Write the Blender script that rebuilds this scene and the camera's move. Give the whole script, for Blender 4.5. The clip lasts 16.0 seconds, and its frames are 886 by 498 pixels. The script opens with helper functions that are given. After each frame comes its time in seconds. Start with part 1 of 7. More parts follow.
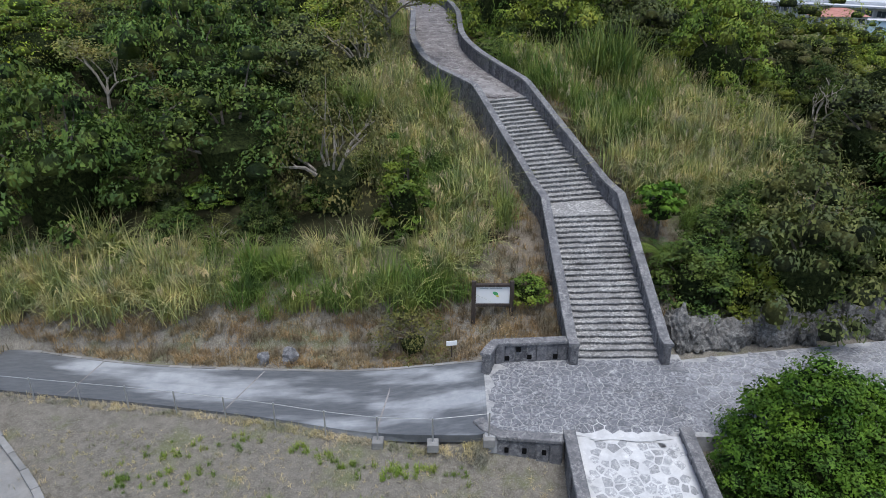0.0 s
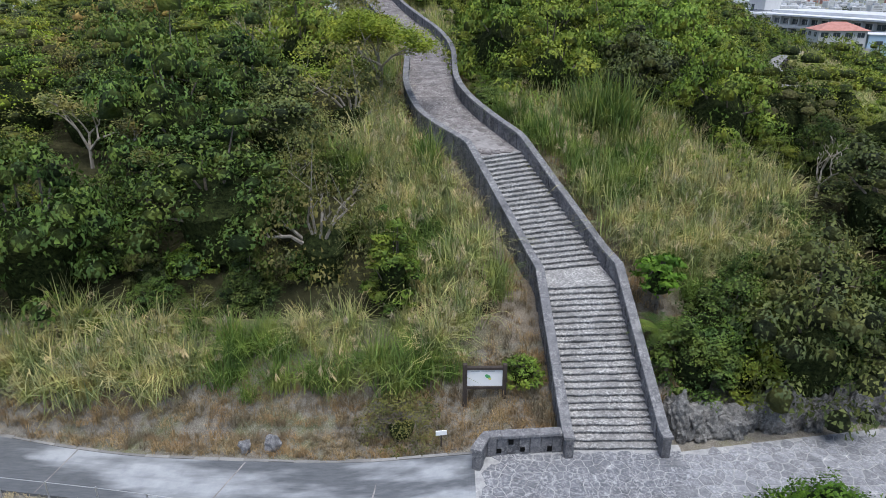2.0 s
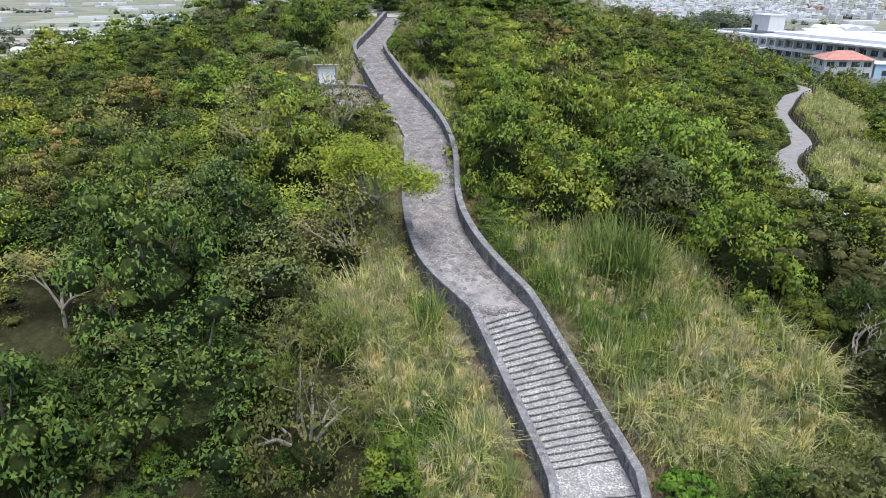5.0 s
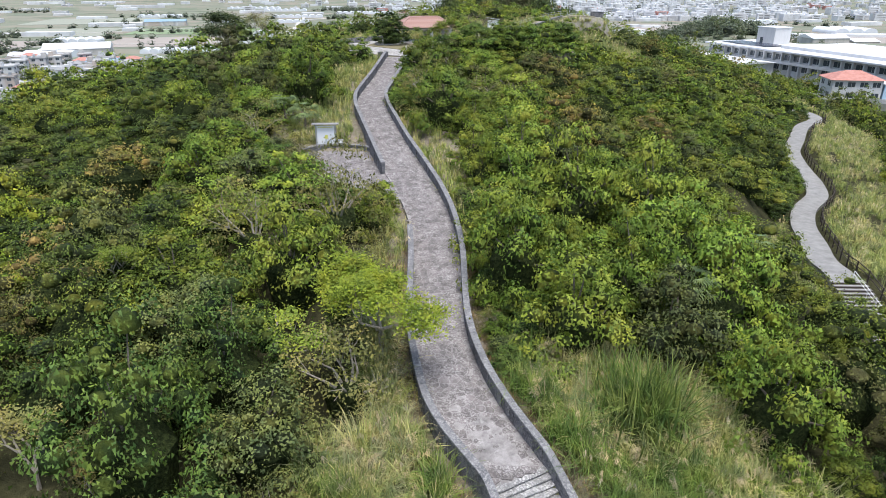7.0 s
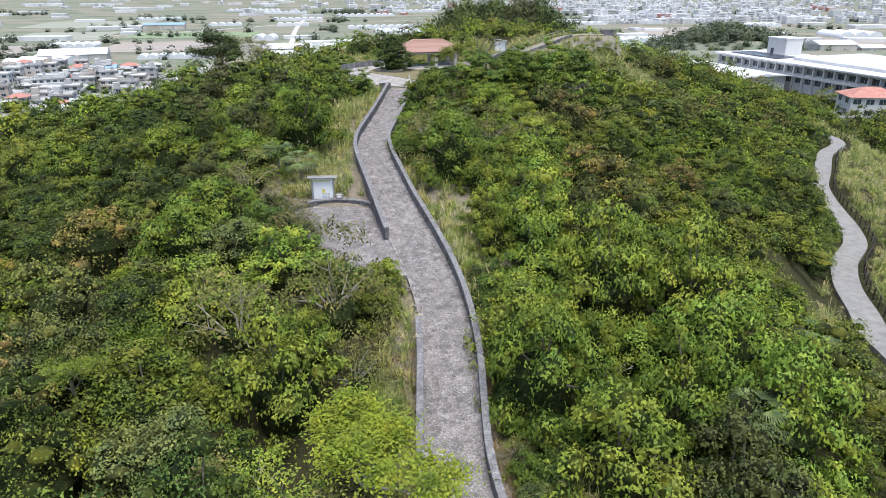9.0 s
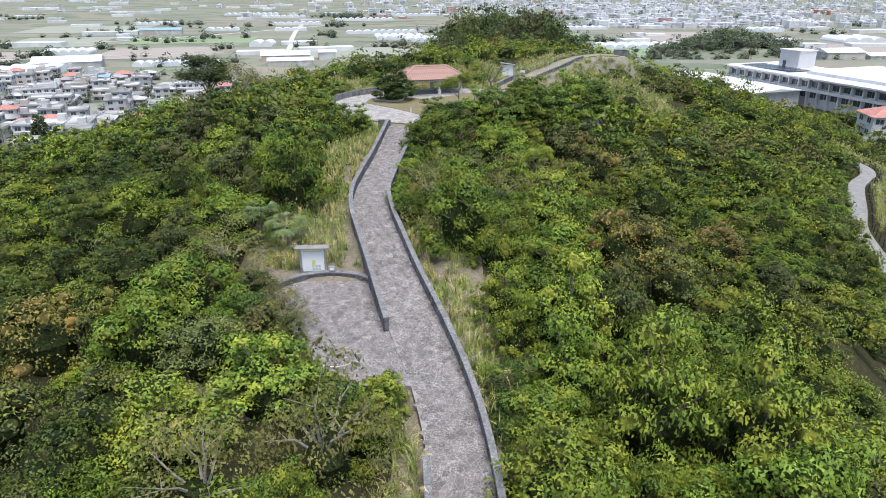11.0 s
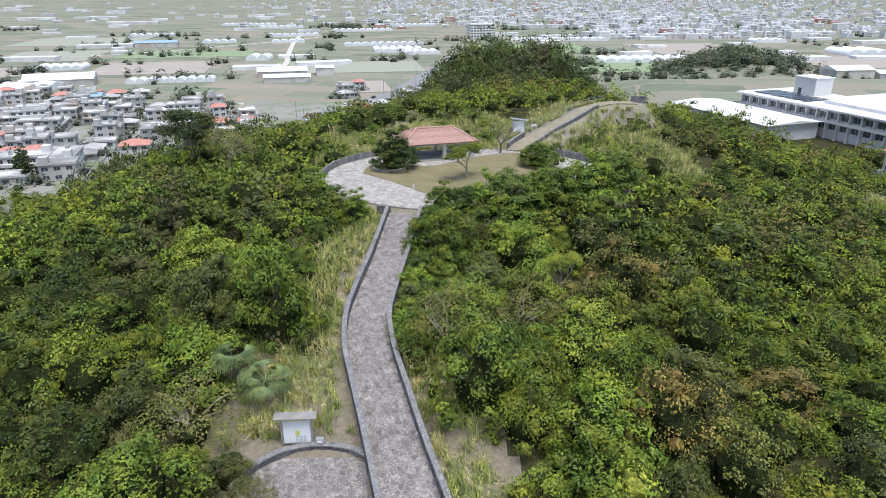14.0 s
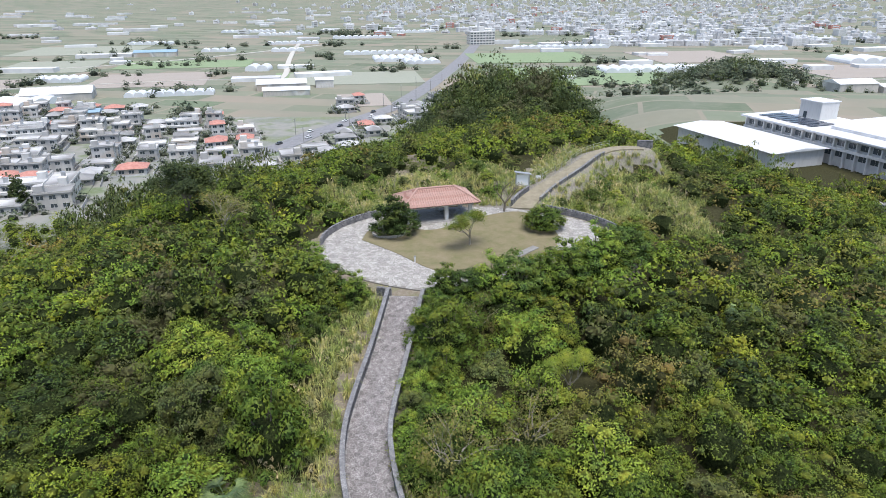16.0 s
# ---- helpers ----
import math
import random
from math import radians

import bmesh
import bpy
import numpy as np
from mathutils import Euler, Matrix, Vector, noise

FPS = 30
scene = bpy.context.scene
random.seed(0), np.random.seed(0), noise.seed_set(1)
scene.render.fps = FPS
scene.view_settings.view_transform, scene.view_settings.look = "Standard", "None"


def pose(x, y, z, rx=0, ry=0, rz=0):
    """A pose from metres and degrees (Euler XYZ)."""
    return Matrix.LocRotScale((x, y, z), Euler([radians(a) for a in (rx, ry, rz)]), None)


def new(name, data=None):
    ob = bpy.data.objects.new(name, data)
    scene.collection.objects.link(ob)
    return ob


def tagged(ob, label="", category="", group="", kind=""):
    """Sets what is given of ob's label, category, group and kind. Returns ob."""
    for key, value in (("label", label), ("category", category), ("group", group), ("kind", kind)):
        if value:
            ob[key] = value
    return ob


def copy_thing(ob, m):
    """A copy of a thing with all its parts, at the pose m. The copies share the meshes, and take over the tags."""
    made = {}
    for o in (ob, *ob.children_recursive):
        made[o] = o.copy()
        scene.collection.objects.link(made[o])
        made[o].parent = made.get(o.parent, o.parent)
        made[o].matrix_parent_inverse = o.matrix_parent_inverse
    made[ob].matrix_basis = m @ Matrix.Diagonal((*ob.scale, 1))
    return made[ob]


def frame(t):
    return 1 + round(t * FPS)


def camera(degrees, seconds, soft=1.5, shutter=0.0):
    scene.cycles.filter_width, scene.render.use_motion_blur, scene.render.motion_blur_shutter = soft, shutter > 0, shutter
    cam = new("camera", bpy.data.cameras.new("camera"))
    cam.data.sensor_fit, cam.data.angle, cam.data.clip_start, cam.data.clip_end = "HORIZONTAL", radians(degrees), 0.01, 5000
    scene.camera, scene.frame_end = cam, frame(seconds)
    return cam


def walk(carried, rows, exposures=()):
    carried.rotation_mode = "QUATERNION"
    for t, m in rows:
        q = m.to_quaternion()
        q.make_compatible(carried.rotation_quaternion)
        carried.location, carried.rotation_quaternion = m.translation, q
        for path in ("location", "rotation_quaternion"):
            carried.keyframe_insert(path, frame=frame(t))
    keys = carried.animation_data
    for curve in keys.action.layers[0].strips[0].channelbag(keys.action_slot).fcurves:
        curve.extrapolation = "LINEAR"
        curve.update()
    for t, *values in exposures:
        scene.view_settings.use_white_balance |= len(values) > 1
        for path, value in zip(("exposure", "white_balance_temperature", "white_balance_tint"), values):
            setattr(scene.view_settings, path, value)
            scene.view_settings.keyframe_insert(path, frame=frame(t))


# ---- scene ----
cam = camera(67.4, 16.0, soft=0.7)
METRES, EYE, TILT, LEAN, TURN = 66.0, 14.4, -22.6, 0.0, 0.0
ROWS = [
    (0.0, 0.0, 0.0, 0.0, -0.0, 0.0, -0.0),
    (0.5, 0.0036, 0.0025, 0.0091, -0.01, 0.07, 0.01),
    (1.0, 0.0053, 0.0064, 0.0194, -0.05, 0.12, -0.0),
    (1.5, 0.0057, 0.0125, 0.0324, -0.03, 0.22, -0.02),
    (2.0, 0.0061, 0.0179, 0.0483, -0.03, 0.31, -0.03),
    (2.5, 0.0063, 0.0233, 0.0664, -0.05, 0.38, -0.05),
    (3.0, 0.0063, 0.0284, 0.0848, -0.06, 0.43, -0.06),
    (3.5, 0.0069, 0.0349, 0.1059, -0.03, 0.45, -0.05),
    (4.0, 0.006, 0.0443, 0.1285, -0.04, 0.49, -0.06),
    (6.5, -0.0004, 0.0913, 0.2648, -0.07, 0.17, -0.11),
    (7.0, -0.0031, 0.1068, 0.2947, -0.07, 0.1, -0.09),
    (7.5, -0.0064, 0.1262, 0.3245, -0.08, 0.1, -0.07),
    (8.0, -0.0101, 0.1504, 0.3476, -0.06, 0.1, -0.06),
    (8.5, -0.0138, 0.178, 0.3697, -0.05, 0.11, -0.05),
    (9.0, -0.0163, 0.2066, 0.3921, -0.05, 0.08, -0.06),
    (11.5, -0.0309, 0.3699, 0.5193, -0.14, 0.3, 0.01),
    (12.0, -0.0333, 0.4005, 0.5451, -0.16, 0.39, 0.03),
    (12.5, -0.0363, 0.4283, 0.5732, -0.19, 0.43, 0.05),
    (13.0, -0.0388, 0.4527, 0.602, -0.2, 0.48, 0.09),
    (13.5, -0.0405, 0.4758, 0.6314, -0.19, 0.53, 0.14),
    (14.0, -0.0431, 0.4956, 0.663, -0.22, 0.64, 0.14),
    (14.5, -0.0452, 0.5109, 0.6981, -0.23, 0.7, 0.19),
    (15.0, -0.0465, 0.5217, 0.7301, -0.23, 0.72, 0.24),
    (15.5, -0.0469, 0.5314, 0.767, -0.22, 0.75, 0.26),
    (16.0, -0.0464, 0.5425, 0.7984, -0.19, 0.77, 0.31),
]
walk(cam, [(t, pose(0, 0, EYE, TILT, LEAN, TURN) @ pose(METRES * x, METRES * y, METRES * z, 90 + pitch, roll, yaw)) for t, x, y, z, yaw, pitch, roll in ROWS],
     exposures=[(0.0, -0.12, 6150, 10), (2.0, 0.08, 6200, 10), (4.0, 0.40, 6300, 10), (7.0, 0.52, 6450, 10), (16.0, 0.40, 6400, 10)])

# ---- light: a bright overcast sky with a wide, weak sun behind cloud ----
world = bpy.data.worlds.new("overcast_sky")
scene.world = world
world.use_nodes = True
_wn = world.node_tree
_sky = _wn.nodes.new("ShaderNodeTexSky")
_sky.sky_type = "NISHITA"
_sky.sun_disc = False
_sky.sun_elevation, _sky.sun_rotation = radians(72), radians(200)
_sky.air_density, _sky.dust_density, _sky.ozone_density = 1.0, 2.0, 1.0
_bg = _wn.nodes["Background"]
_bg.inputs["Strength"].default_value = 0.15
_wn.links.new(_sky.outputs["Color"], _bg.inputs["Color"])
sun = new("sun", bpy.data.lights.new("sun", "SUN"))
sun.data.energy, sun.data.angle, sun.data.color = 3.0, radians(36), (1.0, 0.98, 0.95)
sun.rotation_euler = Euler((radians(15), radians(10), 0))

# ---- materials ----
def material(name, base, rough=0.8, spec=0.3, metal=0.0):
    m = bpy.data.materials.new(name)
    m.use_nodes = True
    b = m.node_tree.nodes["Principled BSDF"]
    b.inputs["Base Color"].default_value = (*base, 1)
    b.inputs["Roughness"].default_value = rough
    b.inputs["Specular IOR Level"].default_value = spec
    b.inputs["Metallic"].default_value = metal
    return m


class Graph:
    """Short hand for node graphs."""

    def __init__(self, m):
        self.t = m.node_tree
        self.b = m.node_tree.nodes["Principled BSDF"]

    def node(self, kind, **values):
        n = self.t.nodes.new(kind)
        for k, v in values.items():
            if k in n.inputs.keys():
                n.inputs[k].default_value = v
        return n

    def link(self, a, b):
        self.t.links.new(a, b)

    def coords(self):
        return self.t.nodes.new("ShaderNodeNewGeometry").outputs["Position"]

    def scaled(self, src, s, turn=0.0):
        n = self.t.nodes.new("ShaderNodeMapping")
        n.inputs["Scale"].default_value = s if isinstance(s, tuple) else (s, s, s)
        n.inputs["Rotation"].default_value = (0, 0, turn)
        self.link(src, n.inputs["Vector"])
        return n.outputs[0]

    def noise(self, src, scale, detail=4.0, rough=0.6):
        n = self.node("ShaderNodeTexNoise", Scale=scale, Detail=detail, Roughness=rough)
        self.link(src, n.inputs["Vector"])
        return n.outputs["Fac"]

    def ramp(self, src, *stops):
        n = self.t.nodes.new("ShaderNodeValToRGB")
        while len(n.color_ramp.elements) < len(stops):
            n.color_ramp.elements.new(0.5)
        for e, (p, c) in zip(n.color_ramp.elements, stops):
            e.position, e.color = p, (*c, 1) if isinstance(c, tuple) else (c, c, c, 1)
        self.link(src, n.inputs[0])
        return n.outputs[0]

    def mix(self, fac, a, b, mode="MIX"):
        n = self.t.nodes.new("ShaderNodeMix")
        n.data_type, n.blend_type = "RGBA", mode
        for val, sock in ((fac, n.inputs[0]), (a, n.inputs[6]), (b, n.inputs[7])):
            if isinstance(val, bpy.types.NodeSocket):
                self.link(val, sock)
            elif isinstance(val, tuple):
                sock.default_value = (*val, 1)
            else:
                sock.default_value = val
        return n.outputs[2]

    def island(self):
        return self.t.nodes.new("ShaderNodeNewGeometry").outputs["Random Per Island"]

    def thing(self):
        return self.t.nodes.new("ShaderNodeObjectInfo").outputs["Random"]

    def bump(self, src, strength=0.3, distance=0.02):
        n = self.node("ShaderNodeBump", Strength=strength, Distance=distance)
        self.link(src, n.inputs["Height"])
        self.link(n.outputs[0], self.b.inputs["Normal"])

    def base(self, c):
        self.link(c, self.b.inputs["Base Color"])

    def rough(self, c):
        self.link(c, self.b.inputs["Roughness"])


UNDER = {}


def leaf_material(name, dark, light, odd, patch=0.45, cell=0.0, tone=(1.05, 1.02, 0.95), dense=False):
    """Foliage: two greens by leaf, a second tint by tree and by patch, and light that comes through the leaf."""
    dark, light, odd = (tuple(v * k for v, k in zip(c, tone)) for c in (dark, light, odd))
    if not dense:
        UNDER[name] = leaf_material(name + "_inner_shade", dark, light, odd, patch, cell, (1, 1, 1), True)
    m = material(name, dark, 0.6, 0.2)
    g = Graph(m)
    p = g.coords()
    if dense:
        # darkened copy for packed leaves: shade between them is put into the colour
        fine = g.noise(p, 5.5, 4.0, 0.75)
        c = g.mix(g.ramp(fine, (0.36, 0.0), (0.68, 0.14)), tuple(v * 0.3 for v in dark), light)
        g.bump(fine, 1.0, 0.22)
    else:
        c = g.mix(g.ramp(g.island(), (0.0, 0.25), (0.6, 0.52), (1.0, 0.85)), dark, light)
    f = g.ramp(g.noise(p, patch, 2.0), (0.45, 0.0), (0.66, 0.7))
    c = g.mix(f, c, odd)
    v = g.ramp(g.thing(), (0.0, 0.62), (1.0, 1.30))
    c = g.mix(1.0, c, v, "MULTIPLY")
    # darker cool and paler warm tones by noise, about a clump at a time
    c = g.mix(1.0, c, g.ramp(g.noise(p, 1.1, 1.0), (0.35, (0.66, 0.72, 0.78)), (0.65, (1.34, 1.26, 1.05))), "MULTIPLY")
    if cell:
        # one tint to a tree: cells about as wide as a crown
        w = g.t.nodes.new("ShaderNodeTexVoronoi")
        w.voronoi_dimensions = "2D"
        w.inputs["Scale"].default_value = cell
        g.link(p, w.inputs["Vector"])
        s = g.t.nodes.new("ShaderNodeSeparateColor")
        g.link(w.outputs["Color"], s.inputs[0])
        c = g.mix(1.0, c, g.ramp(s.outputs[0], (0.0, (0.66, 0.70, 0.80)), (0.4, (0.95, 0.93, 0.92)), (0.7, (1.06, 1.04, 0.92)), (1.0, (1.35, 1.22, 0.88))), "MULTIPLY")
        c = g.mix(g.ramp(s.outputs[1], (0.88, 0.0), (0.96, 0.5)), c, (0.125, 0.105, 0.055))
    g.base(c)
    tr = g.node("ShaderNodeBsdfTranslucent")
    g.link(c, tr.inputs["Color"])
    mx = g.node("ShaderNodeMixShader", Fac=0.14)
    g.link(g.b.outputs[0], mx.inputs[1])
    g.link(tr.outputs[0], mx.inputs[2])
    g.link(mx.outputs[0], m.node_tree.nodes["Material Output"].inputs["Surface"])
    return m


GLOSSY = leaf_material("leaf_glossy_green", (0.024, 0.068, 0.008), (0.090, 0.180, 0.020), (0.110, 0.195, 0.022), 1.2)
LEAF = [
    leaf_material("leaf_deep_green", (0.036, 0.078, 0.023), (0.122, 0.200, 0.046), (0.111, 0.147, 0.030)),
    leaf_material("leaf_fresh_green", (0.076, 0.150, 0.026), (0.205, 0.305, 0.052), (0.245, 0.280, 0.042)),
    leaf_material("leaf_yellow_green", (0.110, 0.176, 0.030), (0.240, 0.325, 0.052), (0.280, 0.300, 0.050)),
    leaf_material("leaf_olive", (0.088, 0.108, 0.036), (0.205, 0.220, 0.072), (0.225, 0.195, 0.080)),
    leaf_material("leaf_grey_green", (0.069, 0.102, 0.040), (0.193, 0.237, 0.084), (0.160, 0.175, 0.056)),
]
WOODS = [
    leaf_material("leaf_woods_deep", (0.036, 0.068, 0.020), (0.116, 0.174, 0.040), (0.132, 0.159, 0.034), 0.3, 0.21),
    leaf_material("leaf_woods_green", (0.072, 0.141, 0.022), (0.208, 0.312, 0.048), (0.229, 0.269, 0.040), 0.3, 0.21),
    leaf_material("leaf_woods_mid", (0.086, 0.141, 0.026), (0.234, 0.305, 0.053), (0.256, 0.269, 0.046), 0.3, 0.21),
    leaf_material("leaf_woods_yellow", (0.107, 0.185, 0.025), (0.259, 0.363, 0.049), (0.276, 0.304, 0.044), 0.3, 0.21),
    leaf_material("leaf_woods_grey", (0.072, 0.104, 0.040), (0.201, 0.240, 0.084), (0.174, 0.187, 0.057), 0.3, 0.21),
    leaf_material("leaf_woods_olive", (0.113, 0.122, 0.037), (0.284, 0.264, 0.081), (0.312, 0.224, 0.084), 0.3, 0.21),
]
DARKWOODS = leaf_material("leaf_dark_woods", (0.028, 0.050, 0.024), (0.090, 0.130, 0.050), (0.085, 0.105, 0.044), 0.1, 0.12)
GRASS = leaf_material("grass_blades", (0.126, 0.182, 0.062), (0.445, 0.488, 0.212), (0.625, 0.545, 0.325), 0.9)
RIDGEGRASS = leaf_material("ridge_grass_blades", (0.110, 0.165, 0.045), (0.310, 0.350, 0.130), (0.420, 0.370, 0.200), 0.4)
GREENGRASS = leaf_material("green_grass_blades", (0.080, 0.155, 0.036), (0.222, 0.325, 0.084), (0.310, 0.345, 0.125), 0.5)
STRAW = leaf_material("dry_grass_blades", (0.220, 0.165, 0.105), (0.480, 0.400, 0.280), (0.340, 0.240, 0.150), 0.6)
FRESHGRASS = leaf_material("fresh_short_grass", (0.130, 0.230, 0.040), (0.290, 0.400, 0.090), (0.300, 0.340, 0.110), 0.6)
VERGE = leaf_material("verge_blades", (0.260, 0.230, 0.165), (0.540, 0.490, 0.390), (0.250, 0.260, 0.110), 0.35)
PLUME = leaf_material("grass_plumes", (0.36, 0.31, 0.20), (0.55, 0.48, 0.34), (0.44, 0.36, 0.24), 0.8)
PALM = leaf_material("palm_fronds", (0.075, 0.130, 0.055), (0.190, 0.250, 0.125), (0.140, 0.190, 0.075), 0.8)

YELLOWLEAF = leaf_material("leaf_bright_yellow", (0.098, 0.158, 0.018), (0.225, 0.290, 0.036), (0.262, 0.272, 0.038), 0.8)
# inside of the crowns: shade between leaf clumps put into a near-black green
CROWNSHADE = material("shade_dark_crown_inside", (0.03, 0.035, 0.015), 0.95, 0.05)
g = Graph(CROWNSHADE)
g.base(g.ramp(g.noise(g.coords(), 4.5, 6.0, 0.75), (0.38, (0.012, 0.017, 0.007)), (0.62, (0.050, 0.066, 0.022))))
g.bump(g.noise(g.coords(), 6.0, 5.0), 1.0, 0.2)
BARK = material("grey_bark", (0.16, 0.13, 0.10), 0.9)
g = Graph(BARK)
g.base(g.ramp(g.noise(g.coords(), 9.0), (0.3, (0.07, 0.055, 0.045)), (0.7, (0.24, 0.21, 0.17))))
DEADWOOD = material("bleached_branch", (0.36, 0.33, 0.28), 0.85)
g = Graph(DEADWOOD)
g.base(g.ramp(g.noise(g.coords(), 6.0), (0.3, (0.22, 0.19, 0.15)), (0.7, (0.44, 0.40, 0.34))))


def stone_material(name, dark, light, white=0.0, scale=2.0, stain=(0.05, 0.05, 0.05), fleck=0.0, pits=0.5, relief=0.03, lime=(0.62, 0.61, 0.58)):
    """Weathered grey limestone and concrete: grain, stains and pale lichen or lime."""
    m = material(name, light, 0.85, 0.3)
    g = Graph(m)
    p = g.coords()
    c = g.ramp(g.noise(p, scale, 6.0, 0.7), (0.3, dark), (0.7, light))
    c = g.mix(g.ramp(g.noise(p, 0.7, 5.0, 0.65), (0.5, 0.0), (0.72, 0.55)), c, stain)
    if white:
        c = g.mix(g.ramp(g.noise(p, 1.7, 6.0, 0.75), (0.56, 0.0), (0.72, white)), c, lime)
    if fleck:
        # small splashes of lime, broken up by a wider pattern
        f = g.mix(1.0, g.ramp(g.noise(p, 9.0, 5.0, 0.75), (0.49, 0.0), (0.58, 1.0)), g.ramp(g.noise(p, 1.1, 3.0), (0.36, 0.2), (0.58, 1.0)), "MULTIPLY")
        c = g.mix(g.mix(1.0, f, (fleck, fleck, fleck), "MULTIPLY"), c, lime)
    if pits:
        c = g.mix(g.ramp(g.noise(p, 26.0, 4.0, 0.8), (0.30, pits), (0.46, 0.0)), c, stain)
    v = g.ramp(g.island(), (0.0, 0.8), (1.0, 1.2))
    g.base(g.mix(1.0, c, v, "MULTIPLY"))
    g.bump(g.noise(p, 11.0, 8.0, 0.78), 0.7, relief)
    return m


PAVER = stone_material("grey_paving_stone", (0.108, 0.097, 0.096), (0.215, 0.193, 0.188), 0.5, fleck=0.5, stain=(0.065, 0.056, 0.054), lime=(0.56, 0.54, 0.52))
MORTAR = stone_material("pale_mortar", (0.20, 0.187, 0.181), (0.37, 0.350, 0.340), 0.5)
JUNCTIONSTONE = stone_material("blue_grey_paving_stone", (0.100, 0.104, 0.118), (0.215, 0.220, 0.238), 0.75, 4.0, (0.07, 0.07, 0.075), fleck=0.5, lime=(0.60, 0.60, 0.60))
JUNCTIONMORTAR = stone_material("white_lime_mortar", (0.25, 0.25, 0.255), (0.46, 0.46, 0.455), 0.7, 3.0, (0.2, 0.2, 0.2), lime=(0.75, 0.75, 0.74))
WALKSTONE = stone_material("pale_blue_walk_stone", (0.15, 0.155, 0.17), (0.30, 0.305, 0.32), 0.5, 4.0, (0.12, 0.12, 0.125), fleck=0.4, lime=(0.60, 0.60, 0.62))
WALLSTONE = stone_material("weathered_wall", (0.060, 0.061, 0.070), (0.205, 0.203, 0.212), 0.25, 3.0, (0.03, 0.03, 0.035), fleck=0.25, pits=0.8, relief=0.05)
COPING = stone_material("weathered_coping", (0.098, 0.099, 0.107), (0.225, 0.222, 0.228), 0.35, 2.5, (0.06, 0.06, 0.066), fleck=0.3, pits=0.7)
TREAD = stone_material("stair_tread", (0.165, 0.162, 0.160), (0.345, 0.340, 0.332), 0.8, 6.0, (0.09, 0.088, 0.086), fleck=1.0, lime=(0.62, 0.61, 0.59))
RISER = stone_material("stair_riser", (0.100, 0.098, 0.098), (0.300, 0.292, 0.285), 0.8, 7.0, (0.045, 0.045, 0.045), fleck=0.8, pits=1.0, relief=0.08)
ROCK = stone_material("coral_rock", (0.085, 0.082, 0.078), (0.34, 0.33, 0.31), 0.35, 5.0, (0.03, 0.03, 0.026), fleck=0.35, pits=1.0, relief=0.16)
CONCRETE = stone_material("plain_concrete", (0.19, 0.187, 0.18), (0.31, 0.303, 0.29), 0.0, 1.2, (0.16, 0.155, 0.148), pits=0.0)
PALEPAVE = stone_material("pale_plaza_stone", (0.23, 0.215, 0.20), (0.39, 0.37, 0.345), 0.4, 2.6, (0.22, 0.205, 0.185), fleck=0.7)
RAMPSTONE = stone_material("grey_ramp_stone", (0.24, 0.245, 0.255), (0.46, 0.465, 0.475), 0.6, 4.0, (0.3, 0.3, 0.3), fleck=0.7, lime=(0.78, 0.78, 0.77))
# black that paints the shade inside openings of the walls
HOLESHADE = material("wall_opening_shade", (0.012, 0.012, 0.012), 0.95, 0.0)

ROADMAT = material("damp_concrete_road", (0.2, 0.2, 0.2), 0.5, 0.5)
g = Graph(ROADMAT)
p = g.coords()
wet = g.ramp(g.noise(g.scaled(p, (0.13, 0.50, 1.0), radians(6)), 1.0, 5.0, 0.55), (0.42, 0.0), (0.53, 1.0))
dry = g.ramp(g.noise(p, 1.5, 6.0, 0.7), (0.3, (0.28, 0.295, 0.315)), (0.7, (0.40, 0.415, 0.43)))
g.base(g.mix(wet, dry, g.ramp(g.noise(g.scaled(p, (1.0, 5.0, 1.0)), 2.0, 5.0, 0.7), (0.3, (0.088, 0.095, 0.104)), (0.7, (0.150, 0.158, 0.168)))))
g.rough(g.ramp(wet, (0.0, 0.75), (1.0, 0.45)))
g.bump(g.noise(p, 30.0, 4.0), 0.15, 0.01)

SOIL = material("hill_soil_and_litter", (0.2, 0.16, 0.1), 0.95, 0.1)
g = Graph(SOIL)
p = g.coords()
c = g.ramp(g.noise(p, 2.6, 8.0, 0.75), (0.25, (0.100, 0.080, 0.058)), (0.5, (0.215, 0.182, 0.140)), (0.75, (0.33, 0.295, 0.24)))
c = g.mix(g.ramp(g.noise(p, 0.22, 4.0, 0.6), (0.50, 0.0), (0.64, 0.7)), c, (0.11, 0.135, 0.040))
c = g.mix(g.ramp(g.noise(g.scaled(p, (1, 1, 0.2)), 16.0, 3.0, 0.7), (0.45, 0.0), (0.7, 0.5)), c, (0.38, 0.34, 0.27))
g.base(c)
g.bump(g.noise(p, 9.0, 8.0, 0.8), 0.9, 0.12)

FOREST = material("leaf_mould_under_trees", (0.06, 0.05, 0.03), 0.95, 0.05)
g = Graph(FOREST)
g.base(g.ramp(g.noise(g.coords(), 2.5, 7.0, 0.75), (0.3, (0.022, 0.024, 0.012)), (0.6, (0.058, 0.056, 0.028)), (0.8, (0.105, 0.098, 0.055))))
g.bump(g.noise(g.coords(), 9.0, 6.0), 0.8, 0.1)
# field greens and browns greyed and cooled: distance haze put into the colour
FIELDS = material("farmland_greyed_for_haze", (0.25, 0.26, 0.17), 0.95, 0.1)
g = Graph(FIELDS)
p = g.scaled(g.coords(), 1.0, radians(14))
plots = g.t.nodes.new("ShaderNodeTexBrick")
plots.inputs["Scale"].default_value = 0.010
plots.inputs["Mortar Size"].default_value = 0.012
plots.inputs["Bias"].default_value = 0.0
